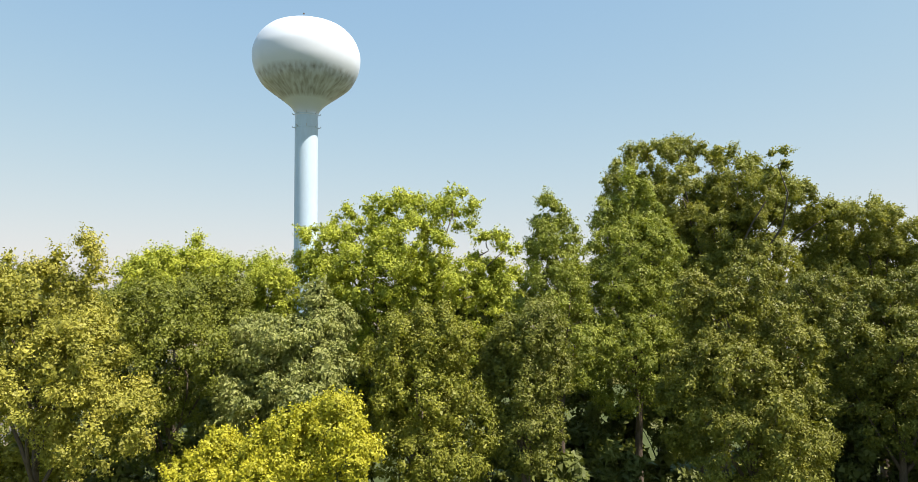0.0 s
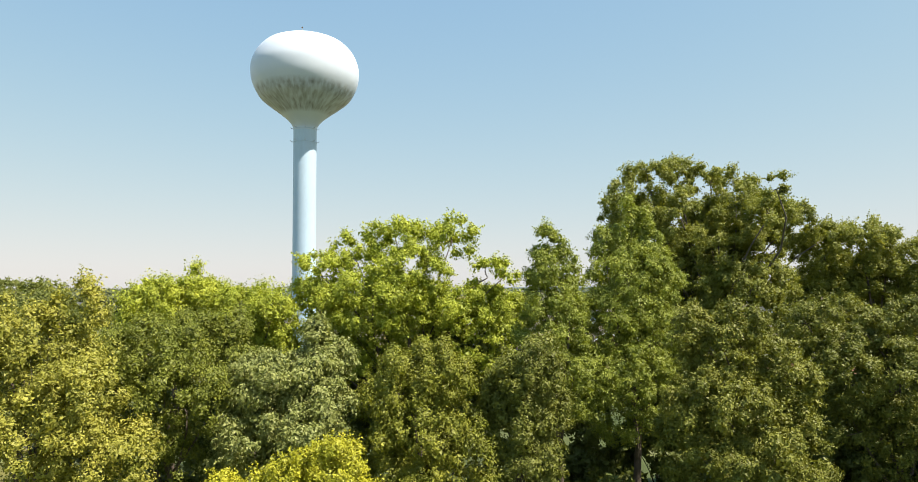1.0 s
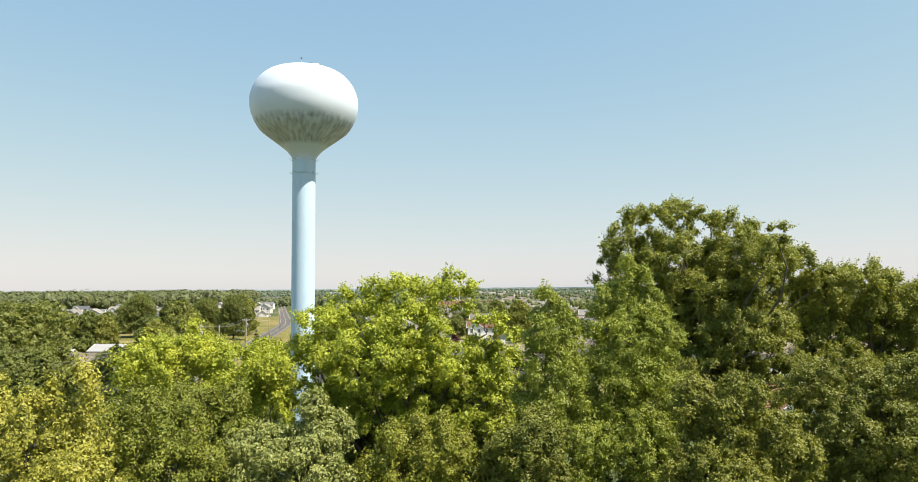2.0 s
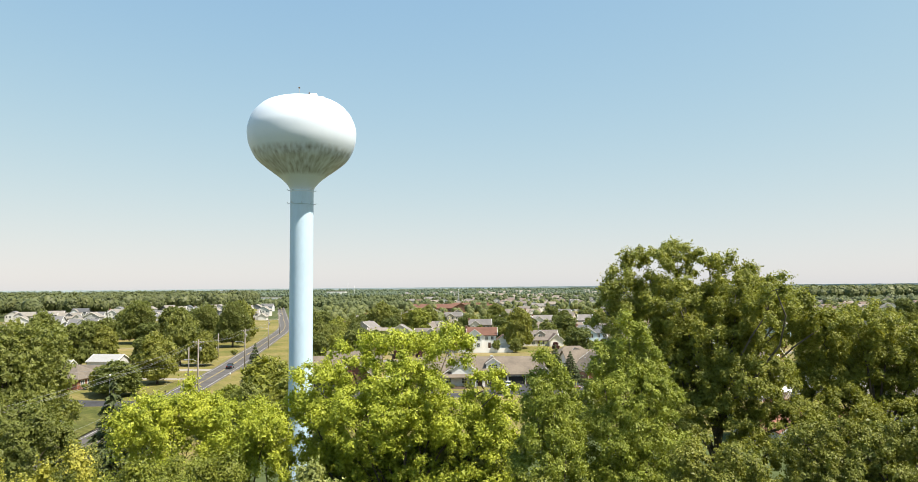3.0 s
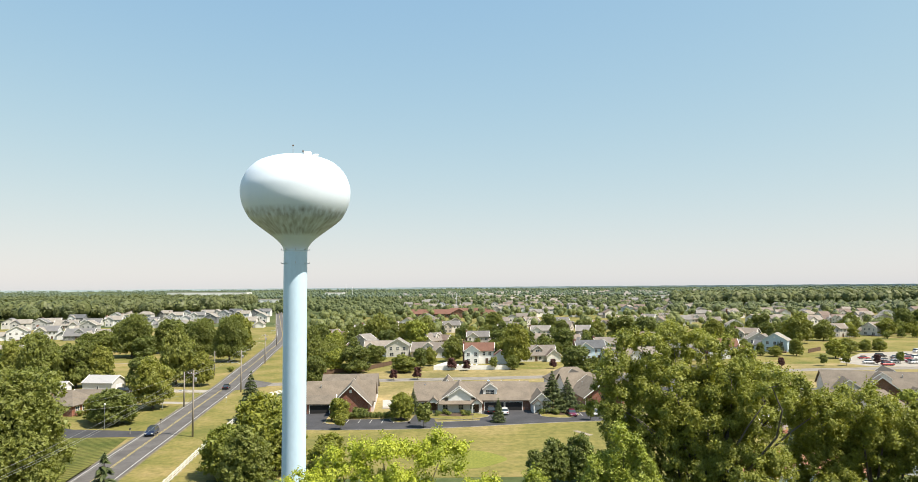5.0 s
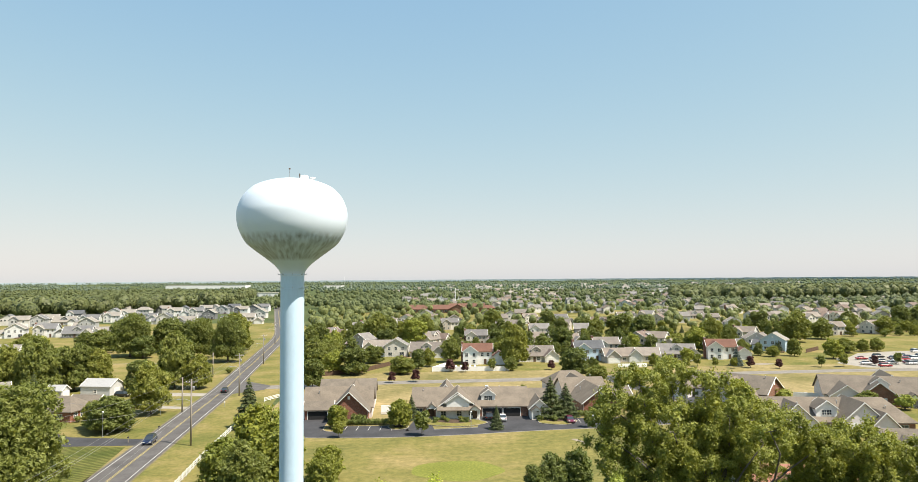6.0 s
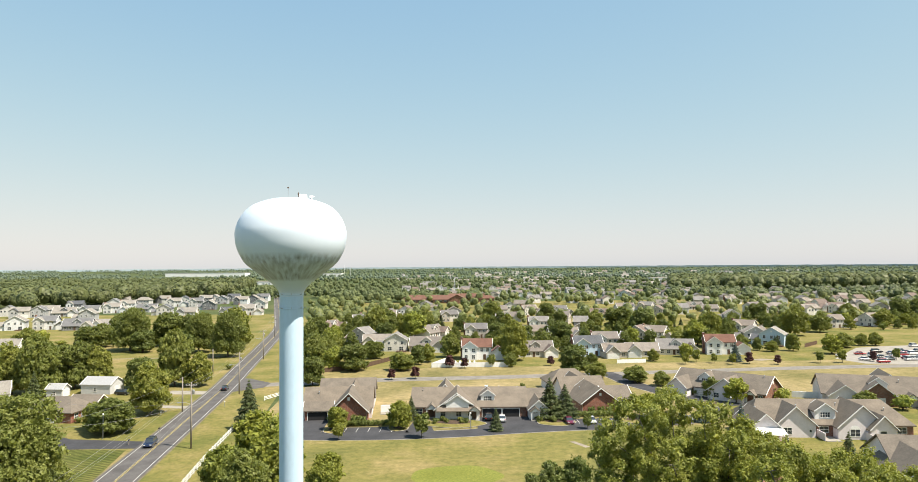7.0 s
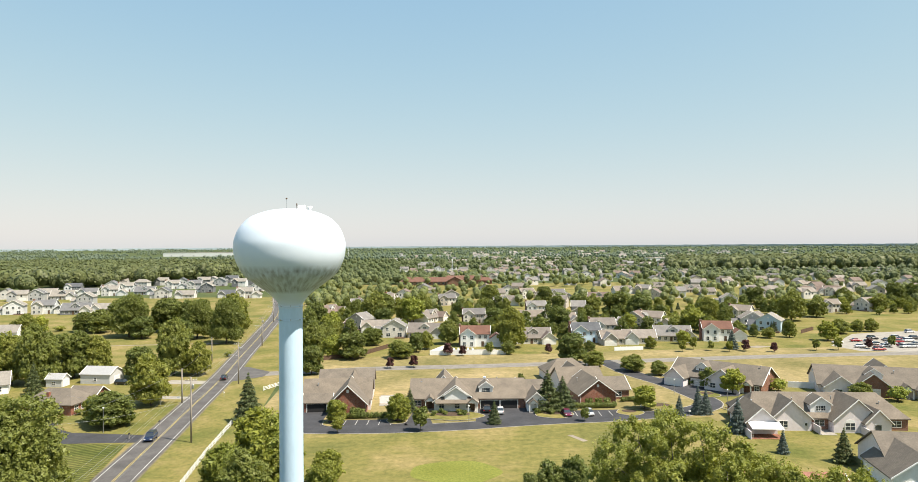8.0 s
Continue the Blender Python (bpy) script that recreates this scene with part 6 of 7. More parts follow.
# two unseen trees off to the right, added to shade the lower crowns
plant("grand", 36.5, 37, 1.25, 1.5)
plant("grand", 43, 46, 1.3, 1.3)
plant("broad", -83, 163, 1.2, 0.8)
for kind, x, y, s in [("grand", -68.5, 103, 1.3), ("grand", -79, 112, 1.15), ("grand", -85, 100, 1.12), ("grand", -74, 121, 0.62), ("grand", -95, 128, 0.8), ("spruce", -33.5, 65.5, 1.84), ("spruce", -37, 63, 1.49), ("spruce", -29, 62, 1.44)]:
    plant(kind, x, y, s)
for kind, x, y, s in [("spruce", -51, 165.5, 1.35), ("spruce", -47.4, 157.4, 0.75), ("fresh", -36.5, 126, 1.75), ("fresh", -40.5, 117.5, 1.2), ("fresh", -32.5, 121, 1.5), ("broad", -34.5, 111, 0.95), ("fresh", -23.5, 123, 0.88), ("fresh", -23, 116, 0.88), ("cedar", 15, 112, 1.1), ("cedar", 19, 113, 1.2), ("cedar", 12, 110.5, 0.9)]:
    plant(kind, x, y, s)
for kind, x, y, s, h in [("deep", -49, 226, 0.95, 1.02), ("broad", -57, 267, 1.01, 1.16), ("broad", -68, 306, 1.05, 1.39), ("deep", -73, 348, 1.33, 1.45), ("broad", -55, 281, 0.97, 1.02), ("lime", -48, 257, 1.14, 1.16), ("lime", -59, 313, 1.31, 1.55), ("deep", -40, 256, 1.32, 1.07), ("broad", -45, 361, 1.56, 1.70), ("deep", -39, 351, 1.14, 1.08), ("deep", -37, 290, 1.06, 0.79), ("round", -22, 257, 1.36, 0.83), ("deep", -17, 271, 0.67, 0.83), ("round", -13, 278, 0.77, 0.90), ("round", -5, 292, 1.14, 1.32), ("lime", -25, 371, 2.01, 1.76), ("broad", -21, 390, 1.21, 1.42), ("deep", 2, 316, 0.85, 0.74), ("broad", 22, 281, 1.26, 1.58), ("round", 19, 264, 0.73, 0.68), ("deep", 41, 246, 1.27, 1.11), ("deep", 50, 341, 1.50, 1.18)]:
    plant(kind, x, y, s, h)
for kind, x, y, s, h in [("broad", 30, 301, 0.57, 0.66), ("round", 52, 271, 0.62, 0.52), ("round", 78, 277, 0.64, 0.60), ("deep", 100, 375, 1.79, 1.56), ("deep", 92, 399, 1.91, 1.52), ("round", 83, 424, 1.37, 1.37), ("deep", 74, 421, 1.21, 1.22), ("deep", 61, 422, 1.05, 1.15)]:
    plant(kind, x, y, s, h)
for kind, x, y, s, h in [("lime", 85, 339, 1.09, 1.02), ("round", 108, 348, 2.16, 0.82), ("lime", 95, 288, 0.92, 0.74), ("lime", 114, 329, 1.46, 1.42), ("blue", 110, 274, 1.05, 0.95), ("round", 126, 306, 0.91, 0.92), ("round", 138, 304, 0.84, 0.59), ("broad", 181, 370, 1.66, 1.61), ("broad", 203, 386, 1.33, 1.12), ("lime", 160, 295, 1.24, 1.08), ("round", 178, 317, 1.31, 0.82), ("round", 189, 323, 0.82, 0.70), ("round", 196, 323, 0.89, 0.76), ("broad", 257, 416, 1.29, 1.06), ("deep", 291, 453, 1.48, 1.65), ("deep", 309, 461, 1.50, 1.51), ("bush", 245, 396, 2.28, 2.99), ("deep", 147, 372, 0.86, 0.88)]:
    plant(kind, x, y, s, h)
for kind, x, y, s, h in [("broad", 133, 362, 1.25, 1.31), ("deep", 19, 358, 1.37, 0.97), ("broad", 22, 481, 1.66, 1.31), ("deep", 63, 503, 1.45, 1.19), ("broad", 122, 310, 0.53, 0.56), ("broad", 251, 443, 1.15, 1.21), ("deep", 204, 468, 1.53, 1.28)]:
    plant(kind, x, y, s, h)
for kind, x, y, s, h in [("round", 47, 238, 1.09, 0.66), ("round", 58, 228, 1.15, 0.69), ("round", 65, 221, 0.76, 0.57), ("lime", 48, 176, 0.91, 0.80), ("blue", 55, 170, 0.54, 0.62), ("blue", 60, 171, 0.71, 0.83), ("blue", 62, 171, 0.65, 0.76), ("round", 74, 201, 0.83, 0.74), ("lime", 78, 194, 1.00, 0.88), ("blue", 63, 154, 0.83, 0.96), ("blue", 66, 139, 0.48, 0.59), ("limebush", 92, 196, 1.44, 1.03), ("limebush", 109, 195, 1.60, 1.03), ("round", 109, 185, 0.85, 0.59), ("limebush", 118, 183, 1.65, 1.14), ("spruce", 75, 133, 0.76, 0.76), ("spruce", 23, 176, 1.44, 1.15), ("spruce", 27, 177, 1.25, 0.95)]:
    plant(kind, x, y, s, h)
for kind, x, y, s, h in [("cedar", 19, 208, 0.54, 0.51), ("round", 79, 222, 0.51, 0.62), ("darkbush", 70, 206, 1.37, 0.81)]:
    plant(kind, x, y, s, h)
for kind, x, y, s, h in [("round", -83, 184, 1.52, 1.66), ("broad", -95, 227, 1.21, 1.77), ("deep", -104, 222, 1.27, 1.08), ("broad", -87, 226, 1.01, 1.07), ("deep", -126, 223, 1.32, 1.61), ("broad", -120, 226, 1.01, 1.27), ("broad", -132, 213, 1.39, 1.77), ("round", -140, 213, 1.61, 1.97), ("deep", -140, 235, 1.26, 1.41), ("spruce", -123, 197, 0.96, 1.09), ("broad", -210, 328, 1.24, 1.01), ("lime", -205, 332, 1.23, 1.14), ("deep", -188, 342, 1.38, 1.05), ("broad", -178, 337, 1.34, 1.10), ("grand", -156, 321, 1.22, 1.32), ("deep", -147, 315, 1.27, 1.09), ("deep", -146, 340, 1.89, 1.79), ("grand", -121, 314, 1.05, 1.19)]:
    plant(kind, x, y, s, h)
for kind, x, y, s, h in [("grand", -102, 298, 1.03, 1.29), ("round", -112, 350, 1.21, 1.13), ("deep", -123, 301, 1.27, 1.09), ("bush", -203, 345, 2.97, 1.67), ("bush", -132, 278, 1.40, 1.20), ("round", -182, 280, 1.29, 0.78)]:
    plant(kind, x, y, s, h)
for kind, x, y, s in [("bush", -23, 261, 1.8), ("broad", -30, 380, 1.2), ("broad", -43, 390, 1.4), ("bush", 62, 236, 1.6), ("round", -89, 167, 0.8), ("bush", -97, 174, 1.0), ("bush", -89, 262, 1.4), ("broad", -110, 330, 1.85), ("deep", -140, 345, 1.62), ("broad", -175, 352, 1.5)]:
    plant(kind, x, y, s)
for i, (x, y) in enumerate([(-23.8, 236), (-15.7, 237.5), (-4.2, 262.5), (1.5, 261), (11.8, 264), (35, 266), (88, 267.5), (94, 273), (106, 266.5), (113, 268), (123, 265.5), (141, 268.5), (150, 269), (164, 272), (175, 275), (100, 270)]):
    plant("plum" if i in (0, 1, 2, 3, 5, 9, 10, 13) else "sapling", x, y, 0.85 + 0.3 * ((i * 7) % 5) / 5, None, "street trees")
for kind, x, y, s in [("fresh", -29.4, 164.8, 0.78), ("fresh", -14.8, 166, 0.9), ("spruce", -12.5, 175, 0.69), ("sapling", -27.6, 155.6, 0.8), ("sapling", -8.8, 157.2, 1.2), ("spruce", 8.5, 163.2, 0.63), ("sapling", 30.5, 164.8, 0.7), ("darkbush", -26, 170, 1.2), ("darkbush", -24.5, 170, 1.1), ("darkbush", 34.5, 180, 1.0), ("darkbush", 37, 180.3, 1.0), ("darkbush", 39.5, 180.6, 1.0)]:
    plant(kind, x, y, s)
for i in range(26):
    x, y = (-6.5 + 11 * TURN.random(), 170 + 3.5 * TURN.random()) if i < 14 else (19 + 9 * TURN.random(), 171 + 3.5 * TURN.random())
    plant(("bush", "darkbush")[i % 2], x, y, TURN.uniform(0.35, 0.75), None, "garden shrubs")

# trees among the streets of houses
rng = np.random.default_rng(17)
spots = []
for i in range(9000):
    y = 300 + 620 * rng.random() ** 1.2
    x = rng.uniform(-75 - y * 0.02, 70 + y * 0.62)
    if (150 < x < 300 and 280 < y < 400) or (-70 < x < 62 and 640 < y < 704) or (-42 < x < -18 and 325 < y < 415) or (62 < x < 130 and 545 < y < 660):
        continue
    ahead = 26 if y < 480 else 18
    if all(abs(x - a * y / b) > 8.5 or not -ahead < y - b < 8 for a, b in placed) and all((x - a) ** 2 + (y - b) ** 2 > 24 for a, b in spots):
        spots.append((x, y))
    if len(spots) >= 960:
        break
for i in range(90):  # a belt of trees along the far road
    y = rng.uniform(430, 720)
    spots.append((-y * rng.uniform(0.145, 0.225), y))
spots.sort(key=lambda q: q[1])
for x, y in spots[:190]:
    k = rng.random()
    plant("yard_broad" if k < 0.3 else "yard_deep" if k < 0.62 else "yard_round" if k < 0.87 else "lime" if k < 0.92 else "spruce" if k < 0.96 else "fresh", x, y, rng.uniform(0.5, 1.0), None, "garden trees of the suburb")

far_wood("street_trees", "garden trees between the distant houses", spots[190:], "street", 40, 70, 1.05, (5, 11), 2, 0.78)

# woods and the wooded plain out to the horizon
rng = np.random.default_rng(23)
n = 2200
x, y = rng.uniform(-900, -250, n), rng.uniform(560, 1150, n)
keep = (y > 590 + 0.0 * x + np.where(x > -390, (x + 390) * 2.2, 0)) & (x < -y * 0.22 - 100) & (x > -y * 0.75 - 40)
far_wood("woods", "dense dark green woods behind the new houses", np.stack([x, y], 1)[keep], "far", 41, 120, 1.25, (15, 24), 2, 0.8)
n = 12500
y = 720 + 3700 * rng.random(n) ** 1.6
x = rng.uniform(-0.78, 0.78, n) * y
patchy = (np.sin(x / 170 + 1.3) * np.cos(y / 230) + 0.6 * np.sin(x / 70 + y / 90) > -0.6) & (rng.random(n) < np.where(y < 1500, 0.85, 1.0))
clear = ~((x > -1130) & (x < -740) & (y > 2150) & (y < 2500)) & ~((x > -640) & (x < -350) & (y > 1230) & (y < 1500)) & ~((x > -80) & (x < 70) & (y > 640) & (y < 700)) & ~((x < -140) & (x > -380) & (y < 800))
pick = patchy & clear
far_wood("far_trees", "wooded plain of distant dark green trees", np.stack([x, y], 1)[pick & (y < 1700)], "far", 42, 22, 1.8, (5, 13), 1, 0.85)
far_wood("remote_trees", "woods of the plain near the horizon, tinted haze blue-green", np.stack([x, y], 1)[pick & (y >= 1700)], "remote", 44, 4, 2.6, (7, 13), 1)
# horizon strip whose pale blue colour stands in for aerial haze
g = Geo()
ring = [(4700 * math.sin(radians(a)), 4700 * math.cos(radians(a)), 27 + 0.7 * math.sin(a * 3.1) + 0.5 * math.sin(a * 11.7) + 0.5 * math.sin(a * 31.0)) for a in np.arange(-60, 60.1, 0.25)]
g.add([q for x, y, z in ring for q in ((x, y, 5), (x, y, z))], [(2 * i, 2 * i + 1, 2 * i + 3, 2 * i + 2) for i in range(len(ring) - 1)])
structure("backdrop", g, plain("haze_tinted_woods", (0.38, 0.46, 0.51), 0.95, scale=0.01, vary=0.15, where="Position"), "backdrop strip of woods painted in haze blue along the horizon", "backdrop")
n = 1200
x, y = rng.uniform(300, 1000, n), rng.uniform(950, 1250, n)
keep = (x > y * 0.31) & (x < y * 0.75)
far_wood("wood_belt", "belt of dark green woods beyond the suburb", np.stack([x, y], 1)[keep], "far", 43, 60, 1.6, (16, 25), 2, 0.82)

# ---- cars ----
def car_paint(name, colour):
    m, n, l, b = node_material(name, 0.25, 0.1, 0.5)
    b.inputs["Base Color"].default_value = (*colour, 1)
    b.inputs["Coat Weight"].default_value = 0.6
    return m


PAINTS = {"blue": car_paint("car_blue", (0.015, 0.025, 0.06)), "black": car_paint("car_black", (0.015, 0.015, 0.017)), "silver": car_paint("car_silver", (0.5, 0.51, 0.52)), "white": car_paint("car_white", (0.75, 0.75, 0.74)),
          "red": car_paint("car_red", (0.3, 0.02, 0.025)), "grey": car_paint("car_grey", (0.12, 0.125, 0.13)), "maroon": car_paint("car_maroon", (0.14, 0.02, 0.05))}


def car(colour, kind="sedan"):
    """A car with its nose towards -y."""
    words = {"sedan": "saloon car", "suv": "sport utility car", "pickup": "pickup truck with open bed"}[kind]
    ob = thing("pickup_truck" if kind == "pickup" else "car", Matrix(), f"{colour} {words} with dark windows on tyres", "car")
    ln, w, belt, top = (4.6, 1.8, 0.95, 1.45) if kind == "sedan" else (4.7, 1.88, 1.08, 1.75) if kind == "suv" else (5.5, 1.95, 1.1, 1.85)
    h = ln / 2
    body = [(-h, 0.35), (-h + 0.05, 0.68), (-h + 0.25, belt - 0.14), (-h + 1.15, belt - 0.04), (h - 0.9, belt), (h - 0.08, belt - 0.05), (h, 0.6), (h - 0.03, 0.32)]
    me = Geo().prism([(-w / 2, y, z) for y, z in body], (w, 0, 0)).mesh("body", PAINTS[colour])
    bm = bmesh.new()
    bm.from_mesh(me)
    bmesh.ops.bevel(bm, geom=[e for e in bm.edges], offset=0.06, segments=1, affect="EDGES")
    bm.to_mesh(me)
    bm.free()
    part("body", me, None, ob)
    ys = {"sedan": (-1.15, -0.4, 0.95, 1.75), "suv": (-1.2, -0.55, 1.75, 2.2), "pickup": (-1.2, -0.6, 0.75, 0.95)}[kind]
    g = Geo()
    g.add([(s * (w / 2 - i), y, z) for s in (-1, 1) for y, z, i in ((ys[0], belt - 0.05, 0.05), (ys[1], top, 0.22), (ys[2], top, 0.22), (ys[3], belt - 0.05, 0.05))], [(0, 1, 2, 3), (7, 6, 5, 4), (0, 4, 5, 1), (1, 5, 6, 2), (2, 6, 7, 3)])
    part("glasshouse", g, GLASS, ob, "dark car windows")
    part("car_roof", Geo().box(-w / 2 + 0.2, ys[1] - 0.05, top - 0.02, w / 2 - 0.2, ys[2] + 0.05, top + 0.04, 0.03), PAINTS[colour], ob)
    if kind == "pickup":
        part("bed", Geo().box(-w / 2 + 0.12, 1.0, belt - 0.03, w / 2 - 0.12, h - 0.12, belt + 0.012), RUBBER, ob)
    for s in (-1, 1):
        for y in (-h + 0.85, h - 0.95):
            wheel = part("wheel", shared(("tyre", s), lambda: Geo().tube([(-0.1, 0, 0), (0.1, 0, 0)], 0.33, 16).mesh("wheel", RUBBER)), None, ob)
            wheel.matrix_basis = pose(s * (w / 2 - 0.1), y, 0.33)
            part("rim", shared(("rim", s), lambda: Geo().tube([(-0.112, 0, 0), (0.112, 0, 0)], 0.2, 12).mesh("rim", HUB)), None, wheel)
        part("headlight", Geo().box(s * (w / 2 - 0.28) - 0.2, -h + 0.02, 0.62, s * (w / 2 - 0.28) + 0.2, -h + 0.2, 0.78), LAMP_CLEAR, ob)
        part("tail_light", Geo().box(s * (w / 2 - 0.22) - 0.16, h - 0.1, 0.68, s * (w / 2 - 0.22) + 0.16, h + 0.02, 0.86), LAMP_RED, ob)
    return ob


def park(colour, kind, x, y, turn, z=0.06, group=""):
    spawn((colour, kind, "car"), lambda: car(colour, kind), at(x, y, z, turn), "", group)


park("blue", "suv", -68.3, 151.5, 8.5)
park("black", "sedan", -75.3, 218.5, 188)
park("grey", "pickup", -97.5, 160.5, -70, 0.05)
park("black", "suv", -104.5, 211.5, 80, 0.02)
park("silver", "sedan", 32.6, 171.0, 3)
park("maroon", "sedan", 27.0, 170.6, 5)
park("black", "suv", 7.2, 174.8, 180)
park("white", "sedan", 10.6, 173.4, 178)
lot = np.random.default_rng(8)
for c, x, y in [("white", 210.4, 317.8), ("maroon", 192.3, 295.5), ("silver", 192.1, 299.2), ("black", 198.9, 297.0), ("white", 191.9, 290.3), ("red", 170.0, 291.3), ("white", 172.6, 286.1), ("silver", 162.5, 275.3), ("black", 172.7, 281.1), ("white", 173.1, 276.4), ("red", 165.3, 267.6), ("grey", 184.2, 292.4), ("maroon", 181.0, 277.6), ("white", 180.0, 274.5), ("silver", 182.5, 274.4), ("white", 159.4, 286.6), ("black", 181.0, 297.9), ("grey", 188.5, 280.4), ("red", 185.3, 287.2), ("silver", 180.4, 284.1)]:
    park(c, ("sedan", "suv")[int(lot.integers(0, 2))], x, y, 95 + lot.uniform(-12, 12), 0.04, "cars in the car park")
for x, y, c in ((96, 296, "silver"), (-20, 318, "white")):
    park(c, "sedan", x, y, 60, 0.04)


# ---- poles, wires, fences ----
def utility_pole(x, y, high, turn=8.0, arm=True):
    ob = thing("utility_pole", pose(x, y, 0, 0, 0, turn), "tall weathered wooden utility pole with crossarm beside the road", "utility pole", "poles along the road")
    part("post", Geo().tube([(0, 0, -0.3), (0, 0, high)], [0.21, 0.14], 10), POLE_WOOD, ob, smooth=True)
    if arm:
        part("crossarm", Geo().box(-1.2, -0.06, high - 0.75, 1.2, 0.06, high - 0.62), POLE_WOOD, ob)
        for k in (-1.1, -0.5, 0.5, 1.1):
            part("insulator", Geo().revolve([(0.01, high - 0.4), (0.06, high - 0.42), (0.07, high - 0.55), (0.03, high - 0.62)], 8, k, 0), SIDING_WHITE, ob)
        part("transformer", Geo().revolve([(0.01, high - 1.6), (0.22, high - 1.62), (0.25, high - 1.7), (0.25, high - 2.5), (0.2, high - 2.55)], 12, 0.42, 0), STEEL, ob, smooth=True)
        part("street_light_arm", Geo().tube([(0, 0, high * 0.66), (-1.2, 0, high * 0.7), (-2.4, 0, high * 0.7)], 0.04, 6), STEEL, ob)
        part("street_light_head", Geo().box(-3.0, -0.14, high * 0.7 - 0.1, -2.3, 0.14, high * 0.7 + 0.06, 0.04), STEEL, ob)


POLES = [(-46, 62, 13.8), (-58.4, 149.2, 14.3), (-68.4, 211.4, 13.0), (-84, 290, 12.5), (-104, 380, 12.0)]
for x, y, h in POLES:
    utility_pole(x, y, h)
SIDE_POLES = [(-79.5, 129, 9.5), (-75.5, 186, 9.5), (-91.5, 252, 9.0)]
for x, y, h in SIDE_POLES:
    utility_pole(x, y, h, 8, False)


def wire(a, b, sag=1.0):
    ob = thing("overhead_wire", Matrix(), "thin overhead wire strung between utility poles", "wire", "overhead wires")
    a, b = Vector(a), Vector(b)
    part("strand", Geo().tube([a.lerp(b, s) - Vector((0, 0, sag * 4 * s * (1 - s))) for s in np.linspace(0, 1, 13)], 0.014, 4), WIRE, ob)


for (x0, y0, h0), (x1, y1, h1) in zip(POLES, POLES[1:]):
    for k in (-1.1, 0.5, 1.1):
        wire((x0 + k, y0, h0 - 0.4), (x1 + k, y1, h1 - 0.4))
    wire((x0, y0, h0 * 0.62), (x1, y1, h1 * 0.62), 1.4)
for (x0, y0, h0), (x1, y1, h1) in zip(SIDE_POLES, SIDE_POLES[1:]):
    wire((x0, y0, h0 - 0.2), (x1, y1, h1 - 0.2), 1.2)
wire((-58.4, 149.2, 9.5), (-79.5, 129, 9.2))
wire((-58.4, 149.2, 10.5), (-104, 178, 4.5), 1.5)


def lamp_post(x, y, high, label="slim lamp post with a round white globe"):
    ob = thing("lamp_post", pose(x, y, 0), label, "lamp post")
    part("post", Geo().tube([(0, 0, -0.1), (0, 0, high)], [0.07, 0.045], 8), STEEL, ob)
    part("globe", Geo().revolve([(0.01, high + 0.42), (0.17, high + 0.36), (0.22, high + 0.2), (0.15, high + 0.04), (0.05, high)], 12), SIDING_WHITE, ob, smooth=True)


for x, y, h in ((-82, 157.5, 5.5), (-76.5, 126.5, 6.0), (-80, 183, 5.0), (-90, 246, 4), (2.5, 165, 3.6), (61, 193, 4), (67, 170, 6), (-66.5, 193, 1.2)):
    lamp_post(x, y, h)


def rail_fence(points, high=1.25, gap=2.4):
    """White three-rail fence."""
    ob = thing("rail_fence", Matrix(), "white three-rail vinyl fence along the grass verge", "fence")
    for (x0, y0), (x1, y1) in zip(points, points[1:]):
        ln = math.hypot(x1 - x0, y1 - y0)
        n = max(1, round(ln / gap))
        for i in range(n + 1):
            p = part("post", shared("fence_post", lambda: Geo().box(-0.065, -0.065, -0.1, 0.065, 0.065, high + 0.08).box(-0.08, -0.08, high + 0.08, 0.08, 0.08, high + 0.14, 0.05).mesh("post", VINYL)), None, ob)
            p.matrix_basis = pose(x0 + (x1 - x0) * i / n, y0 + (y1 - y0) * i / n, 0)
        for z in (0.35, 0.75, 1.12):
            r = part("rail", Geo().box(0, -0.02, z - 0.07, ln, 0.02, z + 0.07), VINYL, ob)
            r.matrix_basis = pose(x0, y0, 0, 0, 0, math.degrees(math.atan2(y1 - y0, x1 - x0)))


rail_fence([(-44, 80), (-48.4, 114.3), (-52, 141), (-54.9, 169)])
rail_fence([(-57.6, 201), (-54.5, 208.5), (-49, 211)])


def panel_fence(points, high=1.8, label="solid white vinyl fence round the pool garden", mat=None):
    ob = thing("panel_fence", Matrix(), label, "fence")
    for (x0, y0), (x1, y1) in zip(points, points[1:]):
        ln = math.hypot(x1 - x0, y1 - y0)
        n = max(1, round(ln / 2.4))
        for i in range(n):
            a = pose(x0 + (x1 - x0) * i / n, y0 + (y1 - y0) * i / n, 0, 0, 0, math.degrees(math.atan2(y1 - y0, x1 - x0)))
            part("panel", Geo().box(0.06, -0.025, 0.04, ln / n - 0.06, 0.025, high), mat or VINYL, ob).matrix_basis = a
            part("post", Geo().box(-0.065, -0.065, -0.1, 0.065, 0.065, high + 0.12), mat or VINYL, ob).matrix_basis = a


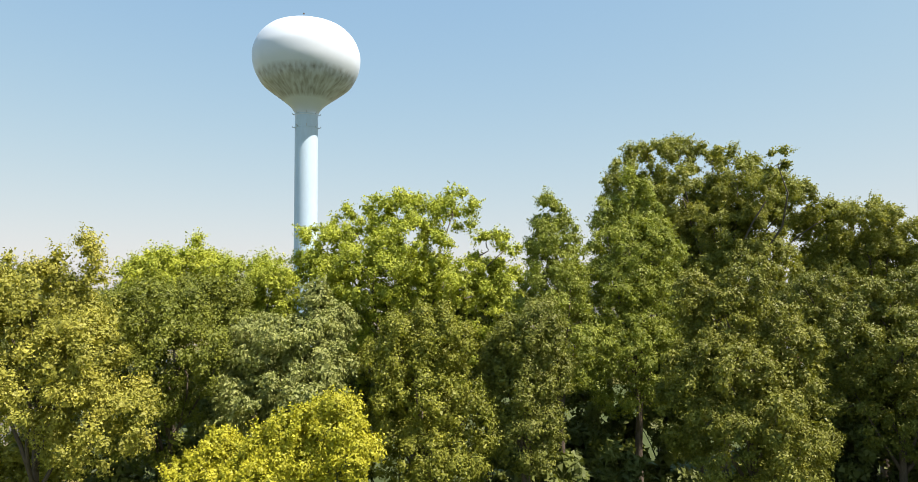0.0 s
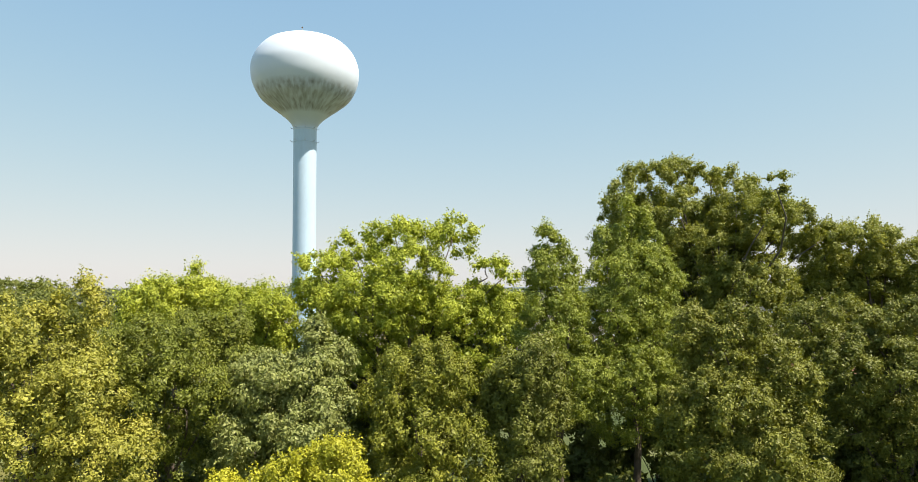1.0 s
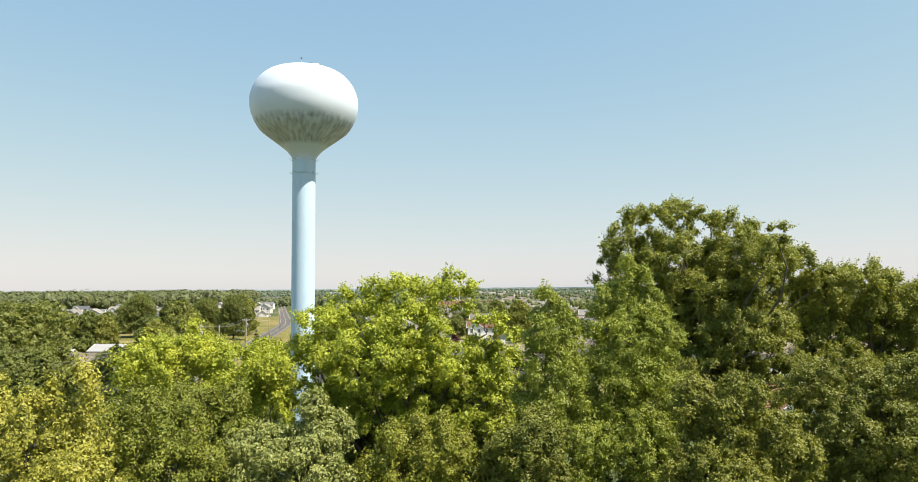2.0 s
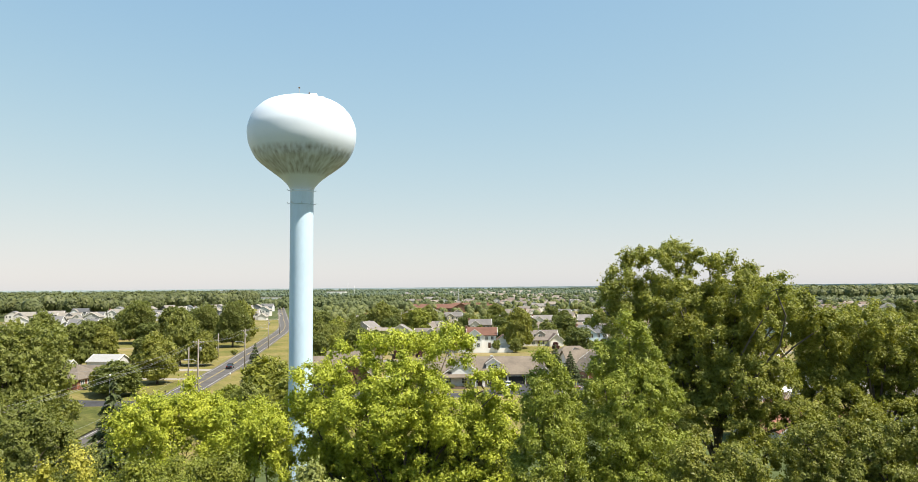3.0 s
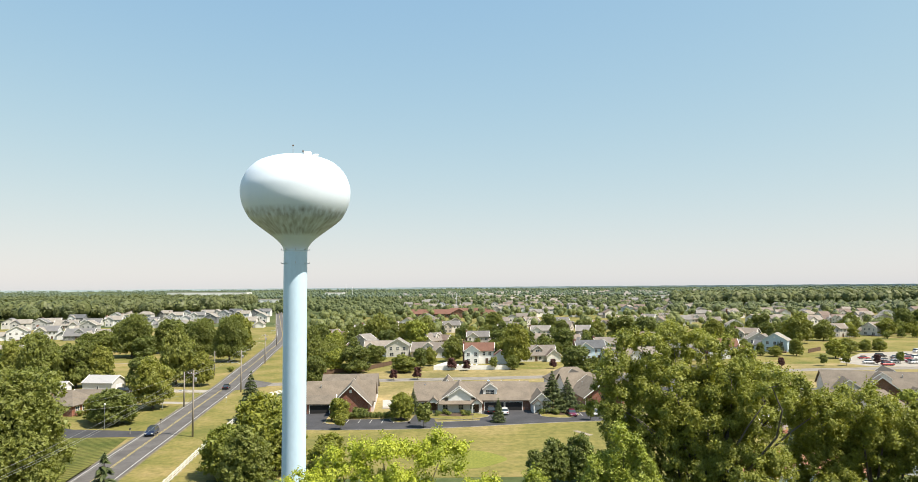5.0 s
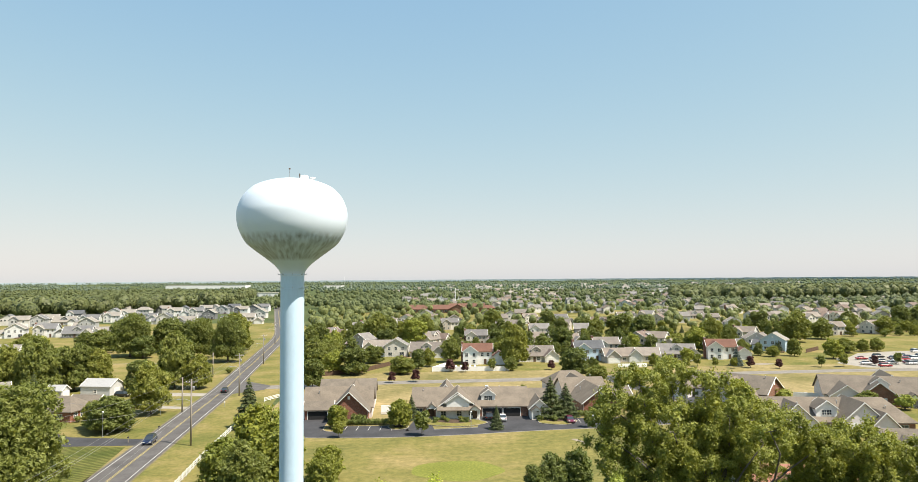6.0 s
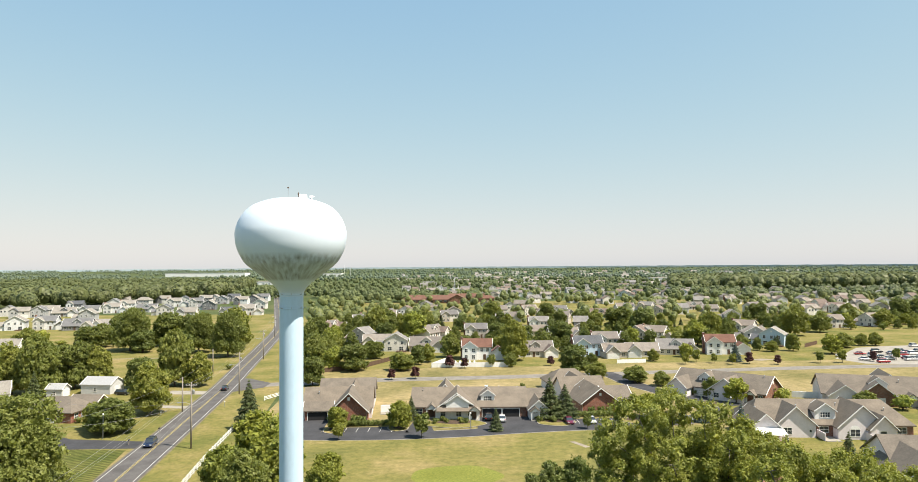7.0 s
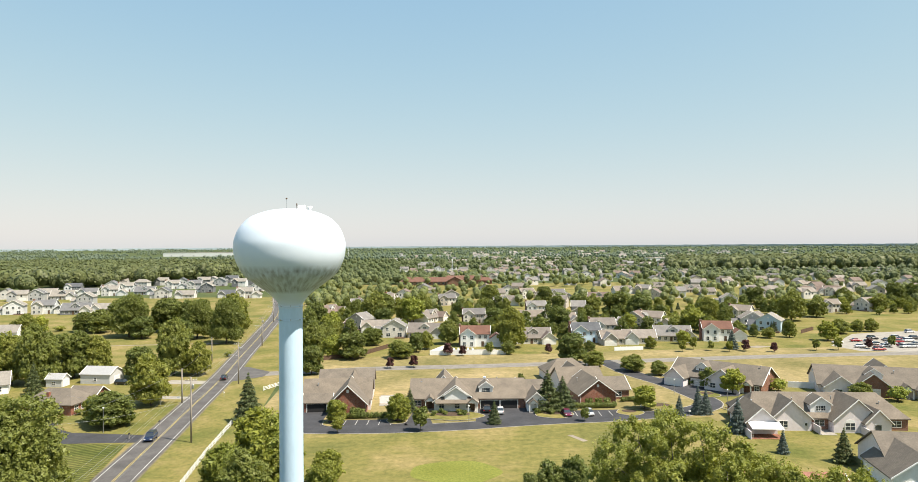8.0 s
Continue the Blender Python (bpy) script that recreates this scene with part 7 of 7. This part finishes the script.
panel_fence([(-6, 277), (-11.2, 263.2), (18.2, 264), (18.5, 276)])
panel_fence([(62, 271), (74, 273)], 1.5)
panel_fence([(-52, 252), (-38, 262), (-28, 285)], 1.7, "weathered wooden board fence behind the verge", DARK_WOOD)
panel_fence([(-60, 249), (-52, 252)], 1.7, "weathered wooden board fence beside the street", DARK_WOOD)
panel_fence([(160, 318), (172, 330)], 1.8, "brown wooden fence near the park", DARK_WOOD)

ob = thing("swimming_pool", pose(4, 271.5, 0), "pale blue garden swimming pool with concrete surround", "pool")
part("surround", Geo().box(-9, -4.5, 0, 11, 5, 0.08), CONCRETE, ob)
part("water", blob(0, 0, 6, 2.6, 0.1, 32, 0.05, 3), WATER, ob)
for i in range(6):
    lounger = thing("sun_lounger", pose(-4 + i * 1.9, 274.6, 0.08), "white reclining sun lounger beside the pool", "lounger", "loungers by the pool")
    part("frame", Geo().box(-0.32, -0.9, 0.25, 0.32, 0.4, 0.33), VINYL, lounger)
    part("backrest", Geo().prism([(-0.32, 0.4, 0.25), (-0.32, 0.4, 0.33), (-0.32, 1.0, 0.78), (-0.32, 1.05, 0.72)], (0.64, 0, 0)), VINYL, lounger)
    for sx in (-0.28, 0.28):
        for sy in (-0.8, 0.3):
            part("leg", Geo().box(sx - 0.03, sy - 0.03, 0, sx + 0.03, sy + 0.03, 0.26), VINYL, lounger)


def hedge(x0, y0, x1, y1, high, seed, wide=1.2):
    rng = np.random.default_rng(seed)
    ln = math.hypot(x1 - x0, y1 - y0)
    n = max(3, int(ln / 0.8))
    lobes = [(-ln / 2 + ln * (i + 0.5) / n, 0, high * 0.5, wide * 0.55, high * 0.5) for i in range(n)]
    ob = thing("hedge", pose((x0 + x1) / 2, (y0 + y1) / 2, 0, 0, 0, math.degrees(math.atan2(y1 - y0, x1 - x0))), "clipped green hedge behind the parking bays", "hedge")
    verts, mids = leaf_cloud(rng, lobes, n * 320, 0.17, 0.3, 0.1, per=14)
    verts[:, 2] = np.clip(verts[:, 2], 0.02, high * 1.04)
    for lo in lobes[::2]:
        part("stem", Geo().tube([(lo[0], 0, -0.05), (lo[0], 0, high * 0.8)], [0.05, 0.02], 5), BARK, ob)
    part("foliage", loose("foliage", np.concatenate([verts, boughs(rng, lobes, 0.85, 1, 0.12)]), LEAF["dark"], 3), None, ob)


hedge(-31, 168.2, -17, 169.2, 1.5, 51)
hedge(26.5, 177.3, 41, 178.3, 1.5, 52, 1.6)
hedge(44, 184.6, 50, 185.6, 1.3, 53)
for i, x in enumerate(np.linspace(128, 140, 9)):
    plant("spruce", x + 20, 322 + i * 0.8, 0.55, 0.62, "row of slim conifers")
for x, y in ((57, 168.3),):
    ob = thing("road_sign", pose(x, y, 0), "small white sign on a thin post", "sign")
    part("post", Geo().tube([(0, 0, 0), (0, 0, 1.6)], 0.03, 6), STEEL, ob)
    part("plate", Geo().box(-0.25, -0.02, 1.2, 0.25, 0.02, 1.7), SIDING_WHITE, ob)
for x, y in ((-73.5, 152.3), (-71.5, 163)):
    ob = thing("mailbox", pose(x, y, 0), "dark mailbox on a wooden post beside the road", "mailbox")
    part("post", Geo().box(-0.06, -0.06, 0, 0.06, 0.06, 1.05), POLE_WOOD, ob)
    part("box", Geo().box(-0.12, -0.28, 1.05, 0.12, 0.28, 1.3, 0.03), RUBBER, ob)
